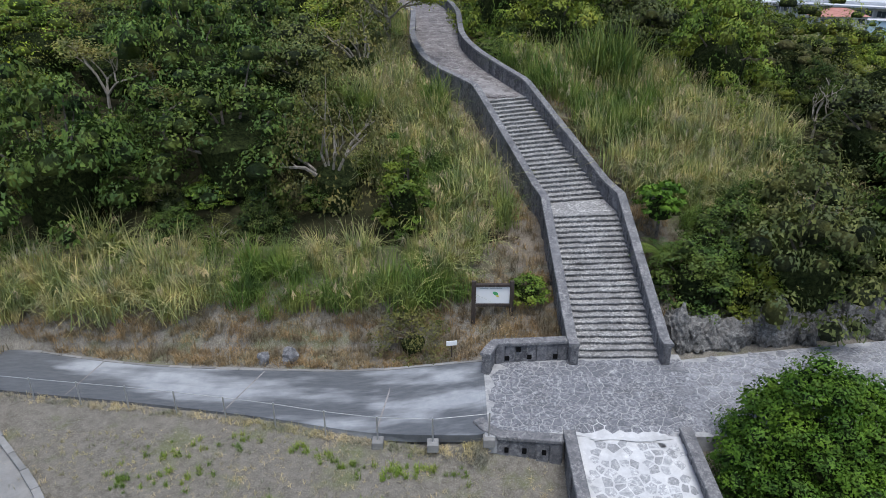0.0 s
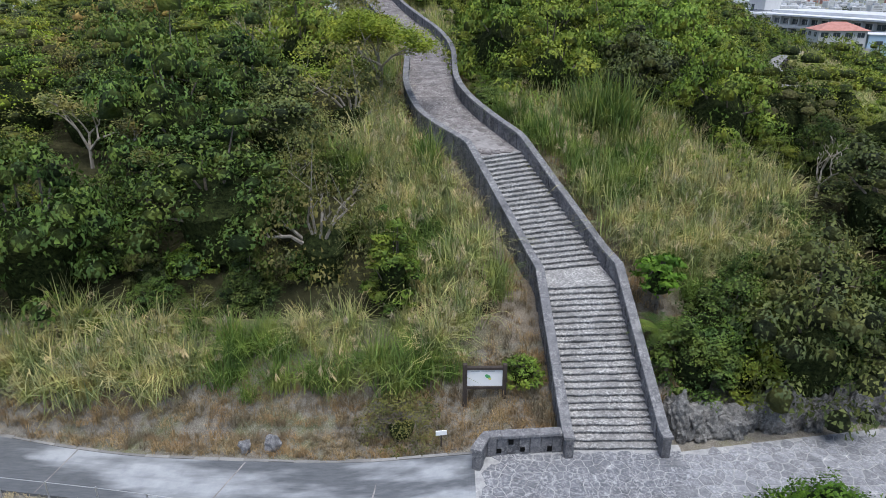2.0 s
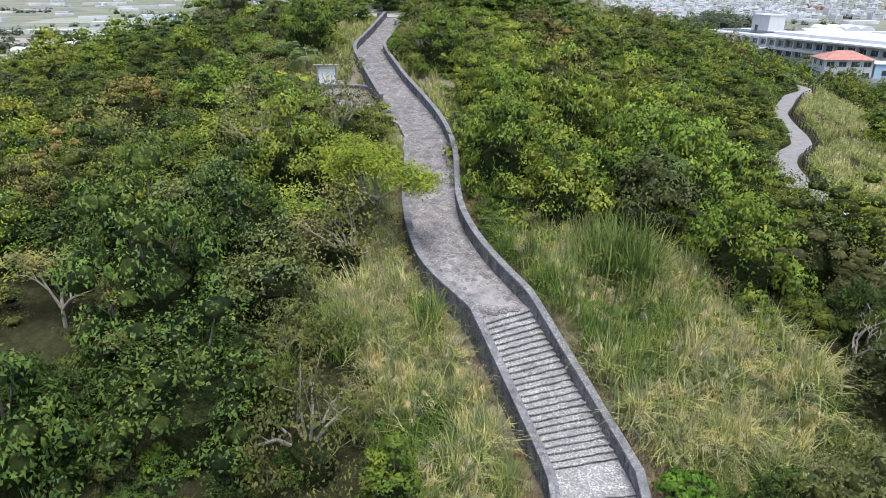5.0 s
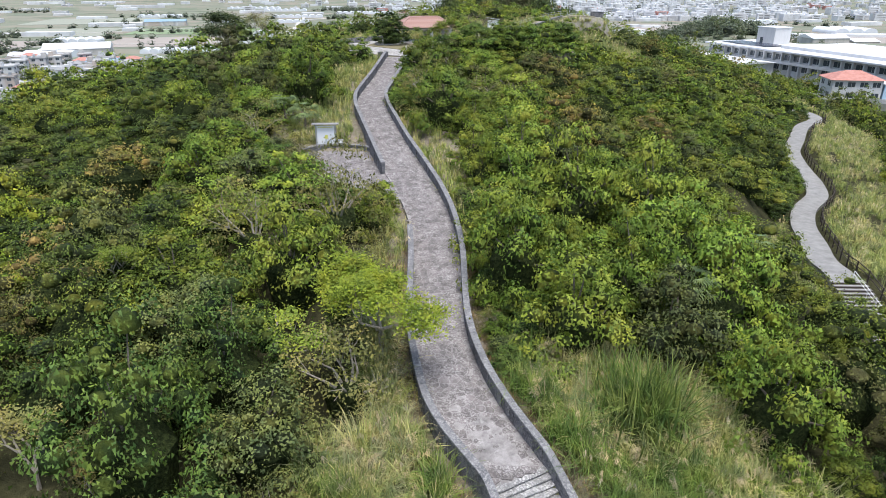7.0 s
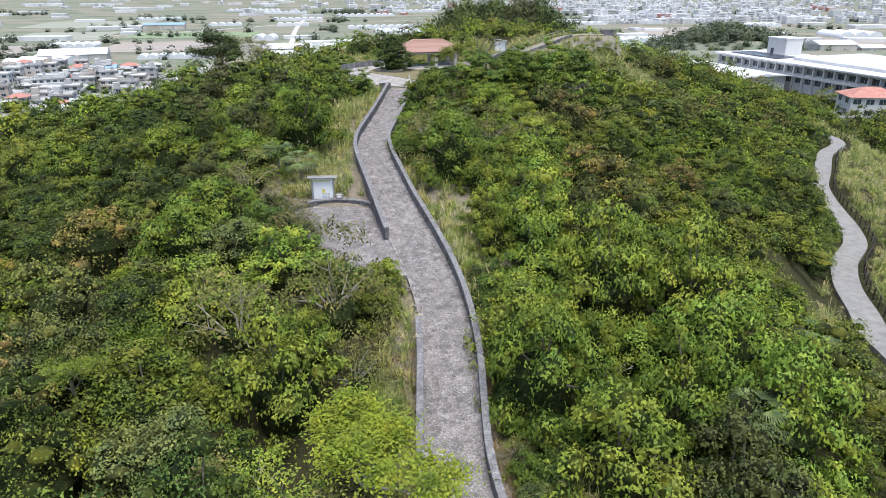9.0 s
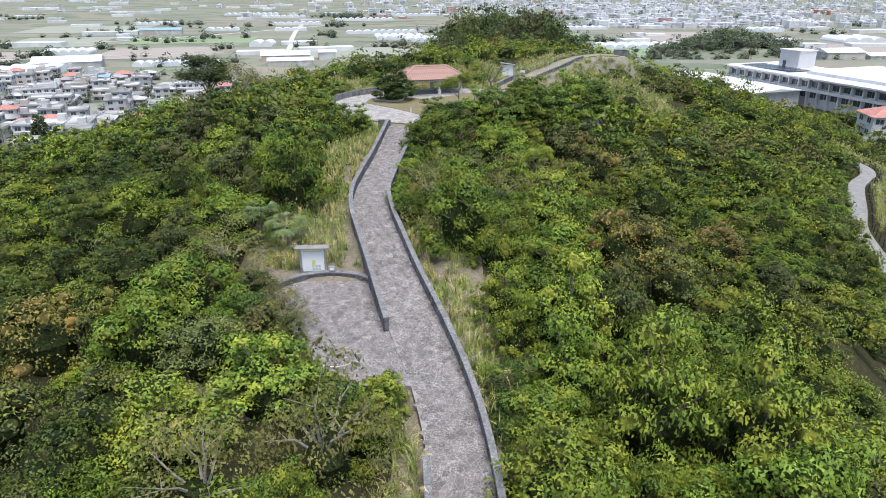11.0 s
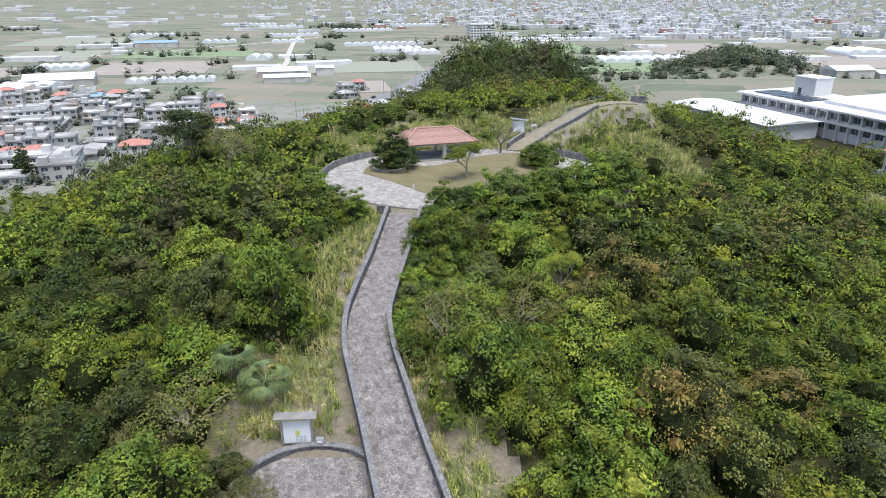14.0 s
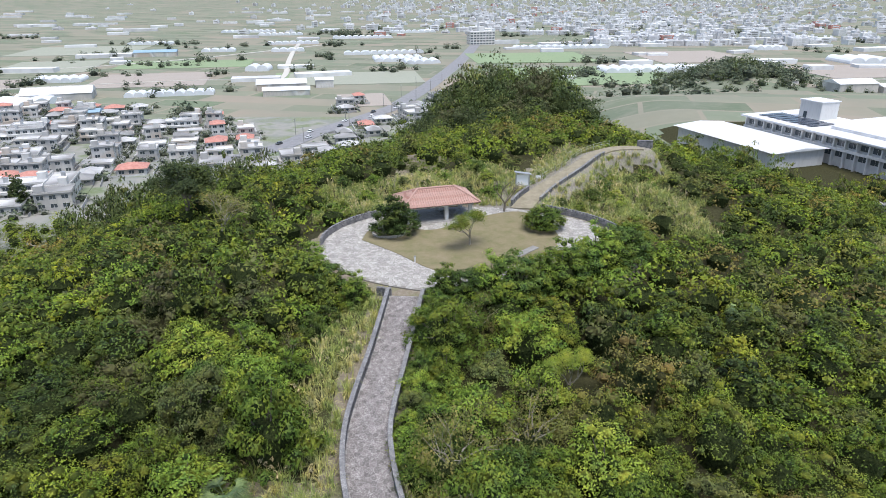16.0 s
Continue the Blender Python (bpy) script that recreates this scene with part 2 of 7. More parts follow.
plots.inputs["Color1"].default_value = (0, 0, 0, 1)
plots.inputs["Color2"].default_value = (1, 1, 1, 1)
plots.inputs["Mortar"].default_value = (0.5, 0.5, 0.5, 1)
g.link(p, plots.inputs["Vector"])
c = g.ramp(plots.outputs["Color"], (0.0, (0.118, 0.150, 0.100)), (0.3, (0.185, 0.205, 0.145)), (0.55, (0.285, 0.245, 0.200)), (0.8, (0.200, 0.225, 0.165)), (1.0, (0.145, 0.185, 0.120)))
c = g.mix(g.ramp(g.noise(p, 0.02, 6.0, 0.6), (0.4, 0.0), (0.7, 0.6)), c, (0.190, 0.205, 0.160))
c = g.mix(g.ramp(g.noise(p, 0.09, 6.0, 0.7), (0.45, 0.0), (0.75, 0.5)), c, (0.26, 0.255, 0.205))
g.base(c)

LAWN = material("mown_tan_lawn", (0.3, 0.26, 0.15), 0.95, 0.1)
g = Graph(LAWN)
p = g.coords()
c = g.ramp(g.noise(p, 0.5, 6.0, 0.7), (0.3, (0.150, 0.150, 0.072)), (0.55, (0.220, 0.188, 0.118)), (0.8, (0.275, 0.228, 0.158)))
g.base(g.mix(g.ramp(g.noise(p, 22.0, 3.0), (0.4, 0.0), (0.7, 0.4)), c, (0.14, 0.13, 0.06)))
g.bump(g.noise(p, 30.0, 4.0), 0.5, 0.04)

WHITE = material("white_painted_concrete", (0.74, 0.74, 0.72), 0.8, 0.3)
g = Graph(WHITE)
p = g.coords()
g.base(g.mix(g.ramp(g.noise(g.scaled(p, (1, 1, 0.25)), 0.9, 6.0, 0.7), (0.45, 0.0), (0.75, 0.5)), (0.60, 0.60, 0.59), (0.40, 0.39, 0.38)))
ROOFWHITE = material("white_roof_coating", (0.78, 0.79, 0.80), 0.7, 0.3)
g = Graph(ROOFWHITE)
g.base(g.mix(g.ramp(g.noise(g.coords(), 0.25, 6.0, 0.7), (0.45, 0.0), (0.72, 0.6)), (0.64, 0.65, 0.67), (0.44, 0.44, 0.44)))
PLASTER = material("house_plaster", (0.6, 0.58, 0.55), 0.85, 0.3)
g = Graph(PLASTER)
p = g.coords()
c = g.ramp(g.noise(p, 0.045, 1.0), (0.36, (0.55, 0.52, 0.47)), (0.46, (0.38, 0.375, 0.37)), (0.54, (0.60, 0.595, 0.58)), (0.64, (0.47, 0.40, 0.34)))
g.base(g.mix(g.ramp(g.noise(g.scaled(p, (1, 1, 0.3)), 0.8, 6.0, 0.7), (0.45, 0.0), (0.72, 0.55)), c, (0.33, 0.32, 0.31)))
FLATROOF = material("grey_flat_roof", (0.45, 0.45, 0.44), 0.9, 0.2)
g = Graph(FLATROOF)
p = g.coords()
c = g.ramp(g.noise(p, 0.05, 1.0), (0.38, (0.22, 0.22, 0.22)), (0.5, (0.42, 0.42, 0.425)), (0.62, (0.62, 0.62, 0.62)))
g.base(g.mix(g.ramp(g.noise(p, 0.6, 6.0, 0.7), (0.45, 0.0), (0.72, 0.6)), c, (0.27, 0.27, 0.26)))
TERRACOTTA = material("terracotta_tiles", (0.5, 0.22, 0.15), 0.8, 0.3)
g = Graph(TERRACOTTA)
p = g.coords()
c = g.ramp(g.island(), (0.0, (0.33, 0.185, 0.150)), (0.5, (0.42, 0.260, 0.220)), (1.0, (0.48, 0.33, 0.29)))
g.base(g.mix(g.ramp(g.noise(p, 2.2, 6.0, 0.7), (0.45, 0.0), (0.75, 0.6)), c, (0.29, 0.215, 0.185)))
REDROOF = material("red_tiled_roof", (0.50, 0.17, 0.12), 0.75, 0.3)
g = Graph(REDROOF)
g.base(g.ramp(g.noise(g.coords(), 0.9, 5.0), (0.3, (0.38, 0.16, 0.125)), (0.7, (0.52, 0.27, 0.225))))
GLASS = material("dark_window_glass", (0.06, 0.075, 0.085), 0.12, 0.6)
DARKWOOD = material("dark_brown_timber", (0.07, 0.052, 0.042), 0.75, 0.3)
g = Graph(DARKWOOD)
g.base(g.ramp(g.noise(g.scaled(g.coords(), (9, 9, 2)), 2.0, 4.0), (0.3, (0.030, 0.024, 0.021)), (0.7, (0.085, 0.068, 0.058))))
STEEL = material("galvanised_steel", (0.50, 0.51, 0.52), 0.45, 0.5, 0.7)
BOARD = material("white_map_board", (0.88, 0.89, 0.89), 0.5, 0.4)
MAPGREEN = material("map_green_print", (0.10, 0.42, 0.16), 0.5, 0.4)
MAPYELLOW = material("map_yellow_print", (0.72, 0.70, 0.16), 0.5, 0.4)
INK = material("grey_print", (0.22, 0.23, 0.22), 0.6, 0.3)
PALEINK = material("pale_grey_print", (0.55, 0.57, 0.58), 0.6, 0.3)
FILMHOUSE = material("greenhouse_film", (0.80, 0.82, 0.84), 0.45, 0.5)
g = Graph(FILMHOUSE)
g.base(g.mix(g.ramp(g.noise(g.coords(), 0.12, 4.0), (0.4, 0.0), (0.7, 0.5)), (0.66, 0.68, 0.71), (0.50, 0.53, 0.57)))
ASPHALT = material("grey_street_asphalt", (0.20, 0.20, 0.21), 0.8, 0.3)
g = Graph(ASPHALT)
g.base(g.ramp(g.noise(g.coords(), 0.4, 6.0, 0.7), (0.3, (0.17, 0.17, 0.18)), (0.7, (0.27, 0.27, 0.28))))
# leaf greens lifted and blued, haze over the plain painted into them
HAZETREES = leaf_material("leaf_plain_trees_hazed", (0.080, 0.112, 0.085), (0.160, 0.200, 0.150), (0.150, 0.170, 0.130), 0.05)
SOLAR = material("solar_panel_glass", (0.05, 0.06, 0.085), 0.25, 0.5)
TANKBLUE = material("blue_sheet_roof", (0.26, 0.38, 0.48), 0.6, 0.4)
TANKPALE = material("pale_blue_paint", (0.45, 0.60, 0.72), 0.7, 0.3)
CARWHITE = material("white_car_paint", (0.75, 0.76, 0.77), 0.3, 0.5)
CARDARK = material("dark_car_paint", (0.06, 0.065, 0.075), 0.3, 0.5)
RUBBER = material("black_rubber", (0.03, 0.03, 0.03), 0.8, 0.2)
WHITEMORTAR = stone_material("white_new_mortar", (0.46, 0.46, 0.465), (0.68, 0.68, 0.675), 0.6, 2.0, (0.36, 0.36, 0.355), lime=(0.85, 0.85, 0.84), pits=0.1)
PATHSOIL = material("trodden_tan_earth", (0.36, 0.31, 0.25), 0.95, 0.1)
g = Graph(PATHSOIL)
p = g.coords()
g.base(g.mix(g.ramp(g.noise(p, 6.0, 6.0, 0.7), (0.4, 0.0), (0.7, 0.5)), g.ramp(g.noise(p, 0.8, 5.0, 0.7), (0.3, (0.20, 0.175, 0.125)), (0.7, (0.32, 0.285, 0.22))), (0.24, 0.22, 0.14)))
BANKSOIL = material("grey_dry_bank", (0.26, 0.24, 0.2), 0.95, 0.1)
g = Graph(BANKSOIL)
p = g.coords()
c = g.ramp(g.noise(p, 3.0, 7.0, 0.75), (0.3, (0.125, 0.112, 0.090)), (0.7, (0.290, 0.268, 0.228)))
c = g.mix(g.ramp(g.noise(p, 0.45, 5.0, 0.65), (0.52, 0.0), (0.66, 0.75)), c, (0.150, 0.170, 0.062))
g.base(g.mix(g.ramp(g.noise(g.scaled(p, (1.0, 1.0, 0.3)), 20.0, 4.0, 0.8), (0.48, 0.0), (0.66, 0.6)), c, (0.46, 0.43, 0.37)))
g.bump(g.noise(p, 9.0, 8.0, 0.8), 0.9, 0.1)

PLAZABED = stone_material("plaza_joint_bed", (0.16, 0.15, 0.135), (0.27, 0.25, 0.225), 0.0, 3.0)
YARD = material("yard_ground", (0.4, 0.4, 0.38), 0.9, 0.2)
g = Graph(YARD)
p = g.coords()
c = g.ramp(g.noise(p, 0.05, 2.0), (0.35, (0.14, 0.18, 0.09)), (0.45, (0.27, 0.26, 0.24)), (0.55, (0.20, 0.21, 0.19)), (0.66, (0.17, 0.20, 0.11)))
g.base(g.mix(g.ramp(g.noise(p, 0.5, 6.0, 0.7), (0.4, 0.0), (0.7, 0.6)), c, (0.27, 0.28, 0.24)))

# ---- building helpers ----
def mesh_of(name, verts, faces, *mats, smooth=False):
    me = bpy.data.meshes.new(name)
    me.from_pydata([tuple(v) for v in verts], [], [tuple(f) for f in faces])
    for m in mats:
        me.materials.append(m)
    if smooth:
        me.shade_smooth()
    me.update()
    return me


def quad_cloud(name, quads, *mats, slots=None, tris=None, tri_slots=None, tri_normals=None, quad_normals=None):
    """One mesh of loose leaves: quads is an array n x 4 x 3, tris one of m x 3 x 3. Slots and tri_slots name their materials, tri_normals the way the triangles take the light."""
    n, m = len(quads), 0 if tris is None else len(tris)
    me = bpy.data.meshes.new(name)
    co = np.ascontiguousarray(quads, dtype=np.float32).ravel()
    if m:
        co = np.concatenate([co, np.ascontiguousarray(tris, dtype=np.float32).ravel()])
    me.vertices.add(n * 4 + m * 3)
    me.vertices.foreach_set("co", co)
    me.loops.add(n * 4 + m * 3)
    me.loops.foreach_set("vertex_index", np.arange(n * 4 + m * 3, dtype=np.int32))
    me.polygons.add(n + m)
    me.polygons.foreach_set("loop_start", np.concatenate([np.arange(0, n * 4, 4), n * 4 + np.arange(0, m * 3, 3)]).astype(np.int32))
    if tri_normals is not None:
        # leaves of a clump take the light as the clump does
        flat = np.cross(np.asarray(quads)[:, 1] - np.asarray(quads)[:, 0], np.asarray(quads)[:, 2] - np.asarray(quads)[:, 0])
        flat /= np.linalg.norm(flat, axis=1)[:, None] + 1e-9
        flat = np.repeat(flat, 4, axis=0)
        if quad_normals is not None:
            flat[-4 * len(quad_normals):] = np.asarray(quad_normals).reshape(-1, 3)
        nn = np.concatenate([flat, np.repeat(tri_normals, 3, axis=0)]).astype(np.float32)
        me.attributes.new("custom_normal", "FLOAT_VECTOR", "POINT").data.foreach_set("vector", np.ascontiguousarray(nn).ravel())
    for k in mats:
        me.materials.append(k)
    if slots is not None:
        me.polygons.foreach_set("material_index", np.concatenate([slots, np.zeros(m) if tri_slots is None else tri_slots]).astype(np.int32))
    me.update(calc_edges=True)
    return me


def under(ob, parent):
    ob.parent = parent
    return ob


def empty(name, label, category, at=(0, 0, 0), turn=0.0, group="", kind=""):
    e = new(name)
    e.empty_display_size = 0.3
    e.matrix_basis = pose(*at, 0, 0, turn)
    return tagged(e, label, category, group, kind)


def part(name, bm, mat, parent, label=""):
    """Links a bmesh as one mesh object under a thing or a part."""
    me = bpy.data.meshes.new(name)
    bm.to_mesh(me)
    bm.free()
    for m in mat if isinstance(mat, (list, tuple)) else [mat]:
        me.materials.append(m)
    ob = new(name, me)
    ob.parent = parent
    return tagged(ob, label)


def box(x0, x1, y0, y1, z0, z1, bevel=0.0, bm=None):
    bm = bm or bmesh.new()
    r = bmesh.ops.create_cube(bm, size=1.0, matrix=Matrix.LocRotScale(((x0 + x1) / 2, (y0 + y1) / 2, (z0 + z1) / 2), None, (x1 - x0, y1 - y0, z1 - z0)))
    if bevel:
        es = list({e for v in r["verts"] for e in v.link_edges})
        bmesh.ops.bevel(bm, geom=es, offset=bevel, segments=1, affect="EDGES")
    return bm


def rod(bm, a, b, r0, r1=None, n=6):
    """A tapered round bar from a to b."""
    a, b = Vector(a), Vector(b)
    d = b - a
    m = Matrix.Translation((a + b) / 2) @ d.to_track_quat("Z", "Y").to_matrix().to_4x4()
    bmesh.ops.create_cone(bm, cap_ends=True, segments=n, radius1=r0, radius2=r1 if r1 is not None else r0, depth=d.length, matrix=m)
    return bm


def smooth(x, a, b):
    u = np.clip((np.asarray(x, dtype=float) - a) / (b - a), 0, 1)
    return u * u * (3 - 2 * u)


# ---- the plan: the stepped path, given by its two edges from foot to plaza ----
# left x, left y, right x, right y, height of the floor
STATIONS = np.array([
    (5.30, 23.1, 8.70, 23.1, 0.00), (5.00, 30.2, 8.45, 30.6, 3.65), (4.80, 31.6, 8.20, 32.4, 3.70), (1.95, 37.9, 4.75, 39.6, 7.70),
    (-0.50, 41.9, 3.10, 42.8, 8.40), (-1.55, 46.0, 1.90, 46.2, 8.95), (-2.05, 50.0, 1.25, 50.0, 9.45), (-2.20, 54.5, 1.15, 54.2, 9.95),
    (-2.35, 59.0, 1.10, 59.0, 10.45), (-2.80, 64.0, 0.60, 64.8, 10.95), (-4.00, 70.0, -0.40, 70.5, 11.45), (-5.70, 75.6, -2.00, 76.8, 12.1),
    (-7.60, 83.0, -3.90, 83.0, 13.0), (-9.10, 88.5, -5.40, 88.3, 13.9), (-10.30, 93.0, -6.75, 93.3, 14.75), (-10.75, 97.5, -7.35, 97.5, 15.2),
    (-10.50, 102.0, -7.10, 101.7, 15.6), (-9.60, 108.3, -6.30, 107.8, 16.6), (-8.60, 118.0, -5.15, 117.7, 18.0)])


def spline(pts, n):
    """Catmull-Rom through rows of pts, n steps to a span."""
    pts = np.asarray(pts, dtype=float)
    p = np.vstack([2 * pts[0] - pts[1], pts, 2 * pts[-1] - pts[-2]])
    out = []
    for i in range(1, len(p) - 2):
        for k in range(n):
            u = k / n
            a, b, c, d = p[i - 1:i + 3]
            out.append(0.5 * (2 * b + (c - a) * u + (2 * a - 5 * b + 4 * c - d) * u * u + (3 * b - a - 3 * c + d) * u ** 3))
    return np.array(out + [pts[-1]])


RAMP = spline(STATIONS[3:], 6)
SPINE = np.vstack([STATIONS[:3], RAMP])


def left_x(y):
    return np.interp(y, SPINE[:, 1], SPINE[:, 0])


def right_x(y):
    return np.interp(y, SPINE[:, 3], SPINE[:, 2])


def floor_z(y):
    return np.interp(y, (SPINE[:, 1] + SPINE[:, 3]) / 2, SPINE[:, 4])


def beside(x, y):
    """Metres out from the path's edge, minus to its left; nought on it."""
    return np.where(x < left_x(y), x - left_x(y), np.where(x > right_x(y), x - right_x(y), 0.0))




def terrace_z(y):
    return 11.42 + 0.05 * (y - 69.5)


PLAZA = (1.0, 133.5, 19.5, 15.0)


def plaza_u(x, y):
    return np.hypot((x - PLAZA[0]) / PLAZA[2], (y - PLAZA[1]) / PLAZA[3])


# the walk on the eastern flank: x, y, height of the floor
_side = spline(np.array([(34.6, 40.0, 0.4), (34.8, 50.0, 1.7), (35.2, 57.4, 2.6), (35.5, 60.3, 2.8), (35.2, 66.7, 4.9), (36.0, 72.0, 4.6), (37.8, 77.0, 4.3), (40.4, 84.0, 3.7), (44.2, 91.0, 3.2), (49.2, 97.5, 2.8), (51.7, 103.6, 2.8), (53.2, 109.0, 2.8),
                         (55.0, 115.0, 2.8), (58.0, 122.5, 2.6), (63.0, 131.0, 2.3), (72.0, 146.5, 1.5), (78.5, 154.0, 1.2), (80.8, 160.0, 1.2), (80.0, 168.0, 1.2)]), 6)
SIDE, SIDE_Z = _side[:, :2], _side[:, 2] - 0.32
SIDE_STEPS = (60.3, 66.7)


# the path behind the plaza: left x, left y, right x, right y, height
BACK = spline(np.array([(7.4, 148.0, 10.6, 147.4, 18.02), (9.6, 152.5, 12.6, 151.6, 18.4), (13.6, 158.0, 15.9, 156.8, 19.0), (18.6, 164.0, 20.6, 162.7, 19.8), (23.6, 171.0, 25.4, 169.4, 20.6), (29.0, 175.0, 29.6, 172.6, 20.9), (34.0, 175.5, 34.4, 173.2, 20.8)]), 5)


def side_away(x, y):
    d = np.full(np.shape(x), 1e9)
    for sx, sy in SIDE:
        d = np.minimum(d, np.hypot(x - sx, y - sy))
    return d


def hill_z(x, y):
    """The bare hill and the plain, without the cuts for paths."""
    zr = np.interp(y, [25.0, 31, 39, 52, 60, 72, 83, 94, 102, 118, 150, 160, 175, 205, 250, 300, 350, 400],
                   [-0.4, 3.2, 7.3, 9.5, 10.3, 11.3, 12.9, 14.7, 15.4, 17.8, 18.0, 19.6, 20.5, 17.0, 9.0, -6.0, -20.0, -30.0])
    xc = np.interp(y, [23, 31, 39, 46, 60, 76, 97, 118, 150, 200, 300], [6, 6, 3, 0, -1, -4, -9, -7, 2, 20, 35])
    d = x - xc
    lat = np.where(d > 0, 0.0022 * d * d + (0.06 + 0.045 * smooth(y, 140, 180)) * d, 0.0020 * d * d - (0.03 + 0.038 * smooth(y, 140, 190)) * d) * smooth(y, 26, 62)
    lump = 0.6 * np.sin(x * 0.21 + 1.0) * np.sin(y * 0.17) + 0.4 * np.sin(x * 0.47 + y * 0.31)
    h = zr - lat + lump * smooth(y, 26, 45)
    front = -0.22 - 0.53 * smooth(1.9 - x, 0, 3.0) - (0.1 + 0.06 * np.clip(20 - y, 0, 40)) * smooth(20 - y - 0.2 * x, 0, 3.0) - 0.9 * smooth(18.3 - y, 0, 0.6) * smooth(x, -1.5, 1.5)
    h = np.where(y < 25.0, front, h)
    plain = -28.0 + 23.0 * smooth(x, 20, 110) * (1 - smooth(y, 380, 560)) + 8.0 * (1 - smooth(np.hypot(x + 90, y - 200), 90, 190))
    plain = plain * smooth(y, 20, 140) + (-4.0) * (1 - smooth(y, 20, 140))
    plain = plain + 17.0 * np.exp(-((x - 200) / 62) ** 2 - ((y - 520) / 42) ** 2)
    h = h + 10.5 * np.exp(-((x - 16) / 21) ** 2 - ((y - 262) / 27) ** 2) + 3.5 * np.exp(-((x - 44) / 13) ** 2 - ((y - 258) / 24) ** 2)
    k = 5.0
    m = np.maximum(h, plain)
    low = np.where(y < 25.0, h, m + np.exp(-np.abs(h - plain) / k) * 1.2 * smooth(y, 60, 140))
    return low


def ground_z(x, y):
    x, y = np.asarray(x, dtype=float), np.asarray(y, dtype=float)
    h = hill_z(x, y)
    # the cut of the path
    o = np.abs(beside(x, y))
    f = (1 - smooth(o, 0.6, 4.5)) * smooth(y, 22.5, 23.5) * (1 - smooth(y, 118, 121))
    h = h * (1 - f) + (floor_z(y) - 0.40) * f
    # the terrace of the map board
    t = smooth(x, -18.5, -16) * (1 - smooth(x, -5.5, -3.0)) * smooth(y, 66.5, 69.0) * (1 - smooth(y, 84.6, 88))
    t = t * (1 - (np.abs(beside(x, y)) < 0.01))
    h = h * (1 - t) + (terrace_z(y) - 0.14 + 0.4 * smooth(y, 83.2, 84.6)) * t
    # the plaza on the top
    u = 1 - smooth(plaza_u(x, y), 1.02, 1.25)
    h = h * (1 - u) + 17.85 * u
    # the bank that carries the path behind the plaza
    mx, my = (BACK[:, 0] + BACK[:, 2]) / 2, (BACK[:, 1] + BACK[:, 3]) / 2
    far = np.full(np.shape(x), 1e9)
    level = np.zeros(np.shape(x))
    for k in range(len(BACK)):
        d = np.hypot(x - mx[k], y - my[k])
        level = np.where(d < far, BACK[k, 4], level)
        far = np.minimum(far, d)
    f = 1 - smooth(far, 1.7, 5.5)
    h = h * (1 - f) + (level - 0.25) * f
    # the walk on the right flank
    s = side_away(x, y)
    near = np.argmin(np.hypot(np.ravel(x)[:, None] - SIDE[None, :, 0], np.ravel(y)[:, None] - SIDE[None, :, 1]), axis=1).reshape(np.shape(x))
    f = 1 - smooth(s, 1.7, 8.0)
    return h * (1 - f) + (SIDE_Z[near] - 0.1) * f



def ground_sheet():
    xs = np.concatenate([np.linspace(-5200, -700, 14), np.linspace(-640, -160, 22), np.linspace(-140, -62, 22), np.linspace(-60, 60, 155), np.linspace(63, 140, 28), np.linspace(160, 640, 24), np.linspace(700, 5200, 14)])
    ys = np.concatenate([np.linspace(-900, -60, 8), np.linspace(-40, 8, 10), np.linspace(10, 165, 200), np.linspace(165.8, 195, 36), np.linspace(198, 420, 58), np.linspace(440, 1000, 20), np.linspace(1100, 5200, 20)])
    X, Y = np.meshgrid(xs, ys)
    Z = ground_z(X.ravel(), Y.ravel())
    n = len(xs)
    verts = np.column_stack([X.ravel(), Y.ravel(), Z])
    faces = [(j * n + i, j * n + i + 1, (j + 1) * n + i + 1, (j + 1) * n + i) for j in range(len(ys) - 1) for i in range(n - 1)]
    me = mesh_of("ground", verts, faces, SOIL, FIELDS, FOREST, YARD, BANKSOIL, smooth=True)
    zc = Z.reshape(X.shape)
    flat0 = (Y > 175) & (zc < -9)
    flat = ((Y > 175) & (zc < -9) | (np.abs(X) > 150) | (Y > 330))[:-1, :-1]
    near_back = np.min(np.hypot(X[..., None] - BACK[None, None, ::3, 0], Y[..., None] - BACK[None, None, ::3, 1]), axis=2) < 5.5
    south = ((Y < 27.5) & (Y > -40))[:-1, :-1]
    built = (flat0 & (X > -335) & (X < -4) & (Y > 205) & (Y < 465))[:-1, :-1]
    open_ground = (X > -20) & (X < -6) & (Y > 66) & (Y < 93)
    strip_width = np.where((Y > 66) & (Y < 93), 5.2, 2.5)
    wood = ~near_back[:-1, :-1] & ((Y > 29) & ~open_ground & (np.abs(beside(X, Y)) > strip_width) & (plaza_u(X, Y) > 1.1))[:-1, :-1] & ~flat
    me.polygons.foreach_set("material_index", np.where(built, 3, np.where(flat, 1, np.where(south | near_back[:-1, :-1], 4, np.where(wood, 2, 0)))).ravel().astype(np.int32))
    return tagged(new("ground", me), "earth and dry litter of the hill and the plain", "ground", kind="structure")


ground = ground_sheet()

